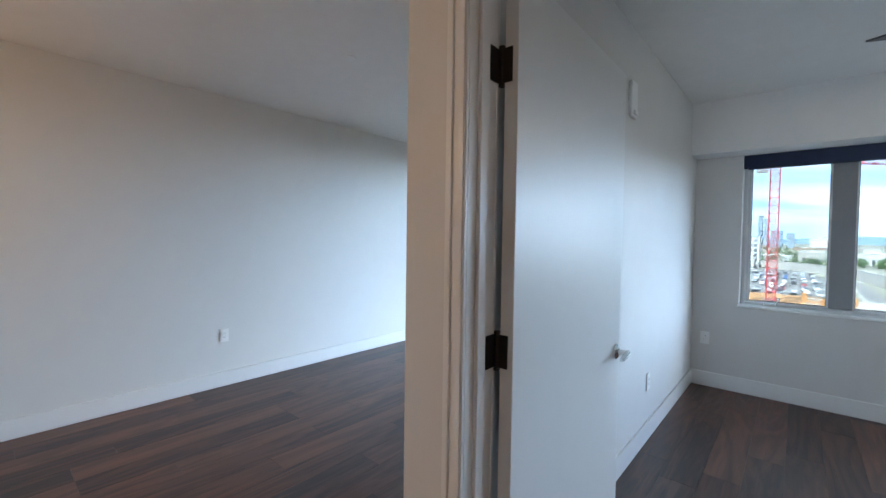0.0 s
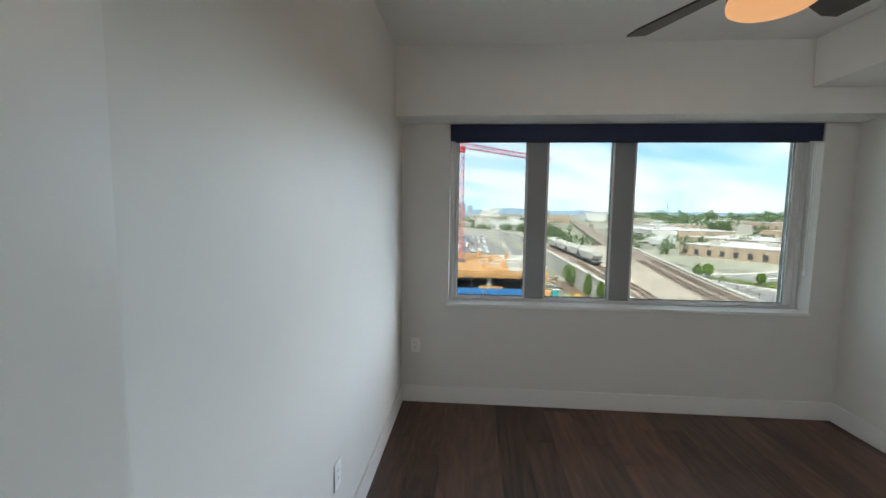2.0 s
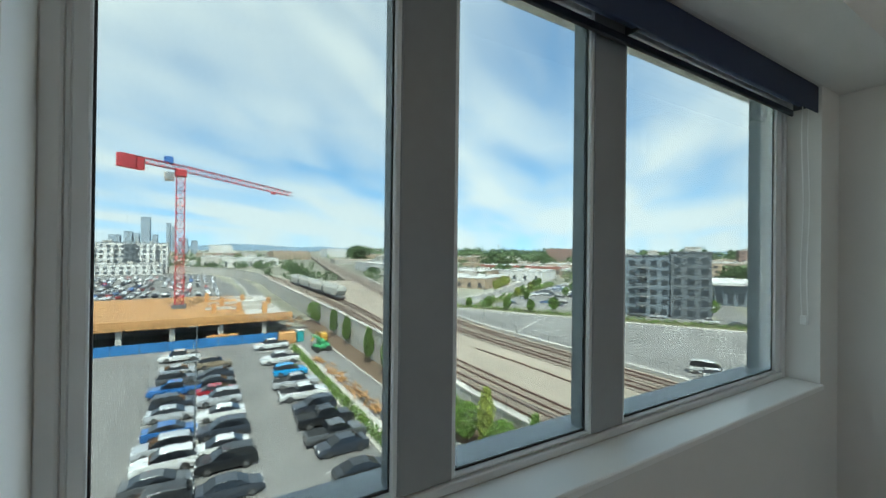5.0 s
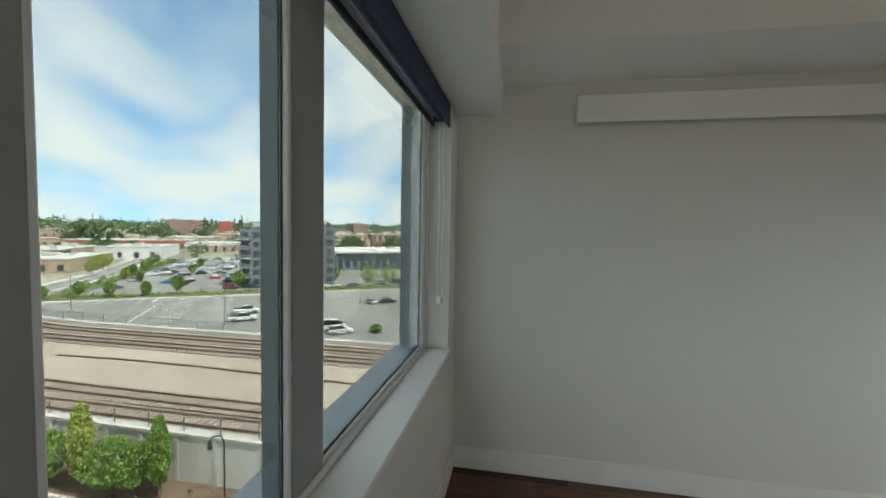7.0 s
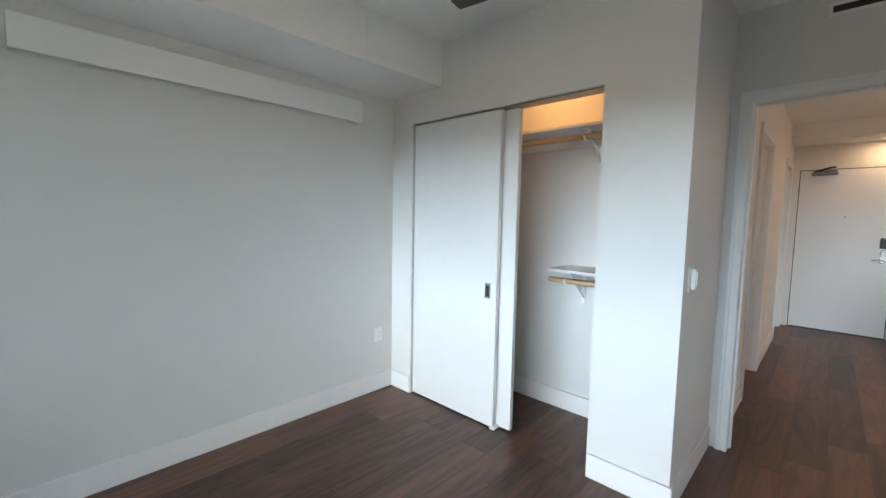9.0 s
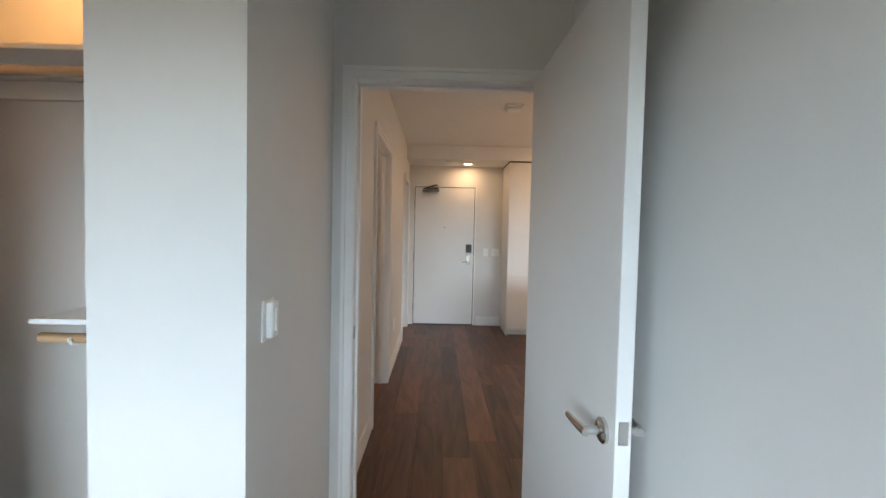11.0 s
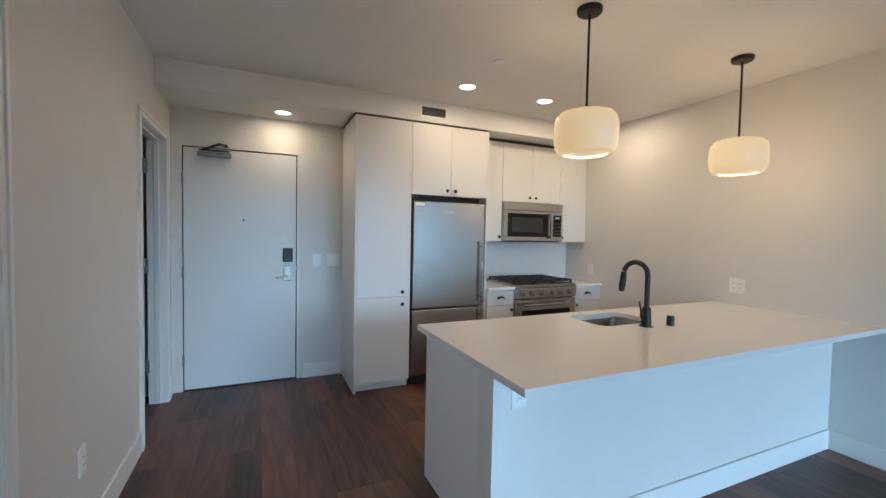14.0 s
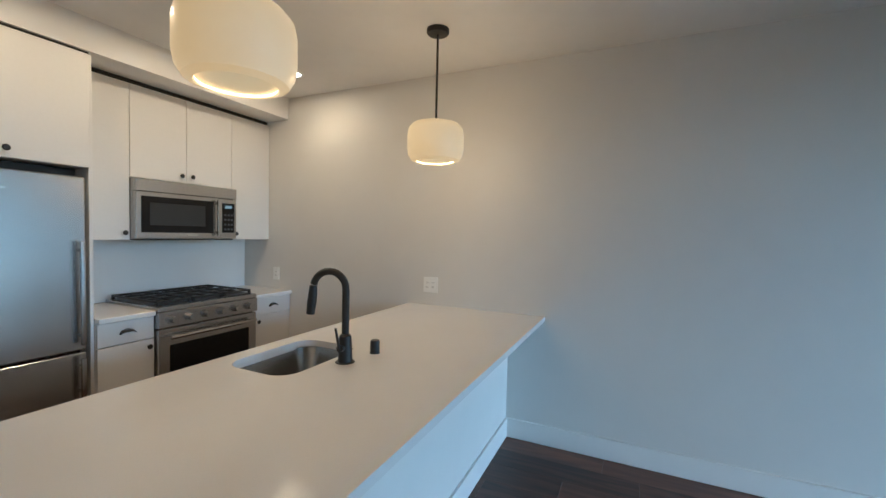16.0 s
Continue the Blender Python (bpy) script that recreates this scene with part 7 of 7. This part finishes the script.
part("roof", boxes((17.55, 18.85, 83.35, 84.65, G + 2.2, G + 2.4), bevel=0.08), WHITEW, loo)
crate = thing("site_container", (15.6, 84, G), "pale timber site box", "container")
part("box", boxes((14.2, 17.2, 83.2, 85.4, G, G + 2.0), bevel=0.04), TIMBER, crate)
rd = random.Random(31)
for k in range(16):
    x, y = rd.uniform(15.5, 23), rd.uniform(88, 112)
    s = thing("site_rubble", (x, y, G), "scattered site timber and pipes", "rubble", "site rubble")
    for i in range(4):
        bm = boxes((-1.6, 1.6, -0.12, 0.12, -0.1, 0.1))
        bmesh.ops.transform(bm, verts=bm.verts, matrix=pose(x + rd.uniform(-1, 1), y + rd.uniform(-1, 1), G + 0.15 + i * 0.18, 0, 0, rd.uniform(0, 180)))
        part("beam", bm, rd.choice((TIMBER, CONC, SLATED)), s)

# tower crane
cr = thing("tower_crane", (-3.3, 113, G), "red lattice tower crane with long jib", "crane")


def lattice(bm, a, b, w, n, r=0.07):
    """A square lattice beam between two points."""
    a, b = Vector(a), Vector(b)
    d = (b - a).normalized()
    u = d.cross(Vector((0, 0, 1)))
    u = u.normalized() if u.length > 0.1 else Vector((1, 0, 0))
    v = d.cross(u).normalized()
    cor = [(u * i + v * j) * w / 2 for i, j in ((-1, -1), (1, -1), (1, 1), (-1, 1))]
    for c in cor:
        rod(bm, a + c, b + c, r, n=5)
    for k in range(n):
        p, q = a + (b - a) * (k / n), a + (b - a) * ((k + 1) / n)
        for i in range(4):
            c1, c2 = cor[i], cor[(i + 1) % 4]
            rod(bm, p + (c1 if k % 2 else c2), q + (c2 if k % 2 else c1), r * 0.6, n=4)
            rod(bm, p + c1, p + c2, r * 0.6, n=4)
    return bm


JZ = 19.5
part("mast", lattice(bmesh.new(), (-3.3, 113, G), (-3.3, 113, JZ - 1.2), 1.7, 20, 0.10), CRANE, cr)
part("base_block", boxes((-4.8, -1.8, 111.5, 114.5, G + 4.0, G + 5.2)), SLATED, cr)
part("slewing_ring", boxes((-4.5, -2.1, 111.8, 114.2, JZ - 1.4, JZ + 0.2), bevel=0.1), CRANE, cr)
part("cab", boxes((-6.6, -4.6, 112.2, 113.6, JZ - 2.6, JZ - 0.6), bevel=0.15), WHITEW, cr)
tip, tail = Vector((27.5, 146, JZ + 0.6)), Vector((-13.6, 103.5, JZ + 0.5))
hub = Vector((-3.3, 113, JZ + 0.6))
part("jib", lattice(bmesh.new(), hub, tip, 1.3, 26, 0.075), CRANE, cr)
part("counter_jib", lattice(bmesh.new(), hub, tail, 1.1, 8, 0.09), CRANE, cr)
dirn = (tail - hub).normalized()
for k in (0.70, 0.84, 0.95):
    p = hub + (tail - hub) * k
    bm = boxes((-0.8, 0.8, -0.6, 0.6, -2.2, 0.6), bevel=0.05)
    bmesh.ops.transform(bm, verts=bm.verts, matrix=Matrix.Translation(p) @ Matrix.Rotation(math.atan2(dirn.y, dirn.x), 4, "Z"))
    part("counterweight", bm, CRANE, cr)
p = hub + (tail - hub) * 0.22
part("winch", boxes((p.x - 0.9, p.x + 0.9, p.y - 0.9, p.y + 0.9, JZ + 1.1, JZ + 2.6), bevel=0.1), CRANEB, cr)
p = hub + (tip - hub) * 0.78
part("trolley", boxes((p.x - 0.7, p.x + 0.7, p.y - 0.7, p.y + 0.7, JZ - 0.7, JZ - 0.1), bevel=0.05), CRANE, cr)

# freight cars on the curve
for k in range(4):
    y0 = 119 + k * 17.5
    x = 37.2 - 0.2 * k
    f = thing("hopper_car", (x, y0, TZ), "weathered grey covered hopper rail car", "rail car", "hopper cars")
    secs = [[(x - 1.45, yy, TZ + lo), (x + 1.45, yy, TZ + lo), (x + 1.5, yy, TZ + 3.6), (x + 0.9, yy, TZ + 4.4), (x - 0.9, yy, TZ + 4.4), (x - 1.5, yy, TZ + 3.6)] for yy, lo in ((y0, 3.0), (y0 + 1.6, 1.6), (y0 + 14.2, 1.6), (y0 + 15.8, 3.0))]
    part("body", loft(bmesh.new(), secs), HOPPER, f)
    part("end_platform", boxes((x - 1.4, x + 1.4, y0 - 0.6, y0 + 16.4, TZ + 1.15, TZ + 1.35)), SLATED, f)
    for yy in (y0 + 1.4, y0 + 14.4):
        b = part("bogie", boxes((x - 1.1, x + 1.1, yy - 1.1, yy + 1.1, TZ + 0.55, TZ + 1.1)), SLATED, f)
        for w in (-0.85, 0.85):
            part("wheelset", rod(bmesh.new(), (x - 0.8, yy + w, TZ + 0.72), (x + 0.8, yy + w, TZ + 0.72), 0.43, n=12), RAIL, b)
    part("roof_hatch", boxes((x - 0.4, x + 0.4, y0 + 1, y0 + 14.8, TZ + 4.4, TZ + 4.6)), HOPPER, f)

# lamp posts
def street_lamp(x, y, z, h, arm, label, mat):
    s = thing("street_lamp", (x, y, z), label, "street lamp", "street lamps")
    part("pole", rod(bmesh.new(), (x, y, z), (x, y, z + h), 0.10, 0.06, n=10), mat, s)
    part("base", rod(bmesh.new(), (x, y, z), (x, y, z + 0.8), 0.32, n=12), CONC, s)
    part("head", boxes((x - arm, x + 0.1, y - 0.18, y + 0.18, z + h, z + h + 0.16), bevel=0.04), mat, s)


street_lamp(66.9, 87.9, G, 8.7, 0.9, "dark tall lot lamp on a concrete base", SLATED)
street_lamp(63.1, 49.9, G, 9.9, 0.9, "dark tall lot lamp on a concrete base", SLATED)
street_lamp(93.5, 37, G, 5, 0.9, "pale lot lamp on a concrete base", CONC)
street_lamp(0.5, 62, G, 8, 0.9, "dark tall lot lamp between stalls", SLATED)
street_lamp(0.5, 43, G, 8, 0.9, "dark tall lot lamp between stalls", SLATED)
gl = thing("gooseneck_lamp", (24.2, 18.6, G), "black gooseneck path lamp by the wall", "street lamp")
part("pole", tube(bmesh.new(), [(24.2, 18.6, G), (24.2, 18.6, G + 4.0), (24.1, 18.7, G + 4.5), (23.9, 18.95, G + 4.62), (23.7, 19.2, G + 4.5), (23.66, 19.25, G + 4.2)], 0.055, n=8), BLACK, gl)
part("shade", rod(bmesh.new(), (23.66, 19.25, G + 3.8), (23.66, 19.25, G + 4.25), 0.17, 0.08, n=12), BLACK, gl)


# ---- floor planks ----
floor = thing("floor", (0, -4, 0), "dark brown wood-look plank flooring", "floor", kind="structure")
PW, PL = 0.182, 1.22
shapes = {}


def plank_mesh(w, l):
    key = (round(w, 3), round(l, 3))
    if key not in shapes:
        shapes[key] = mesh_of("plank", boxes((0, w - 0.0007, 0, l - 0.0007, -0.009, 0.0), bevel=0.0006), PLANK)
    return shapes[key]


rng = random.Random(7)
rows = int(math.ceil((XE - XW) / PW))
rest = bmesh.new()
count = 0
for i in range(rows):
    x0 = XW + i * PW
    w = min(PW, XE - x0)
    y = YS + 0.001 - rng.choice((0.0, 0.2, 0.4, 0.6, 0.8, 1.0))
    while y < 0:
        a, b = max(y, YS + 0.001), min(y + PL, -0.001)
        if b - a > 0.03:
            hidden = x0 > XH + 0.15 and b < YD - 0.1
            if hidden or count >= 300:
                box(rest, x0, x0 + w - 0.0012, a, b - 0.0012, -0.009, 0.0)
            else:
                ob = new("plank", plank_mesh(w, b - a))
                ob.parent = floor
                ob.matrix_parent_inverse = floor.matrix_world.inverted()
                ob.location = (x0, a, 0)
                count += 1
        y += PL
tagged(part("plank_field", rest, PLANK, floor), kind="stuff")
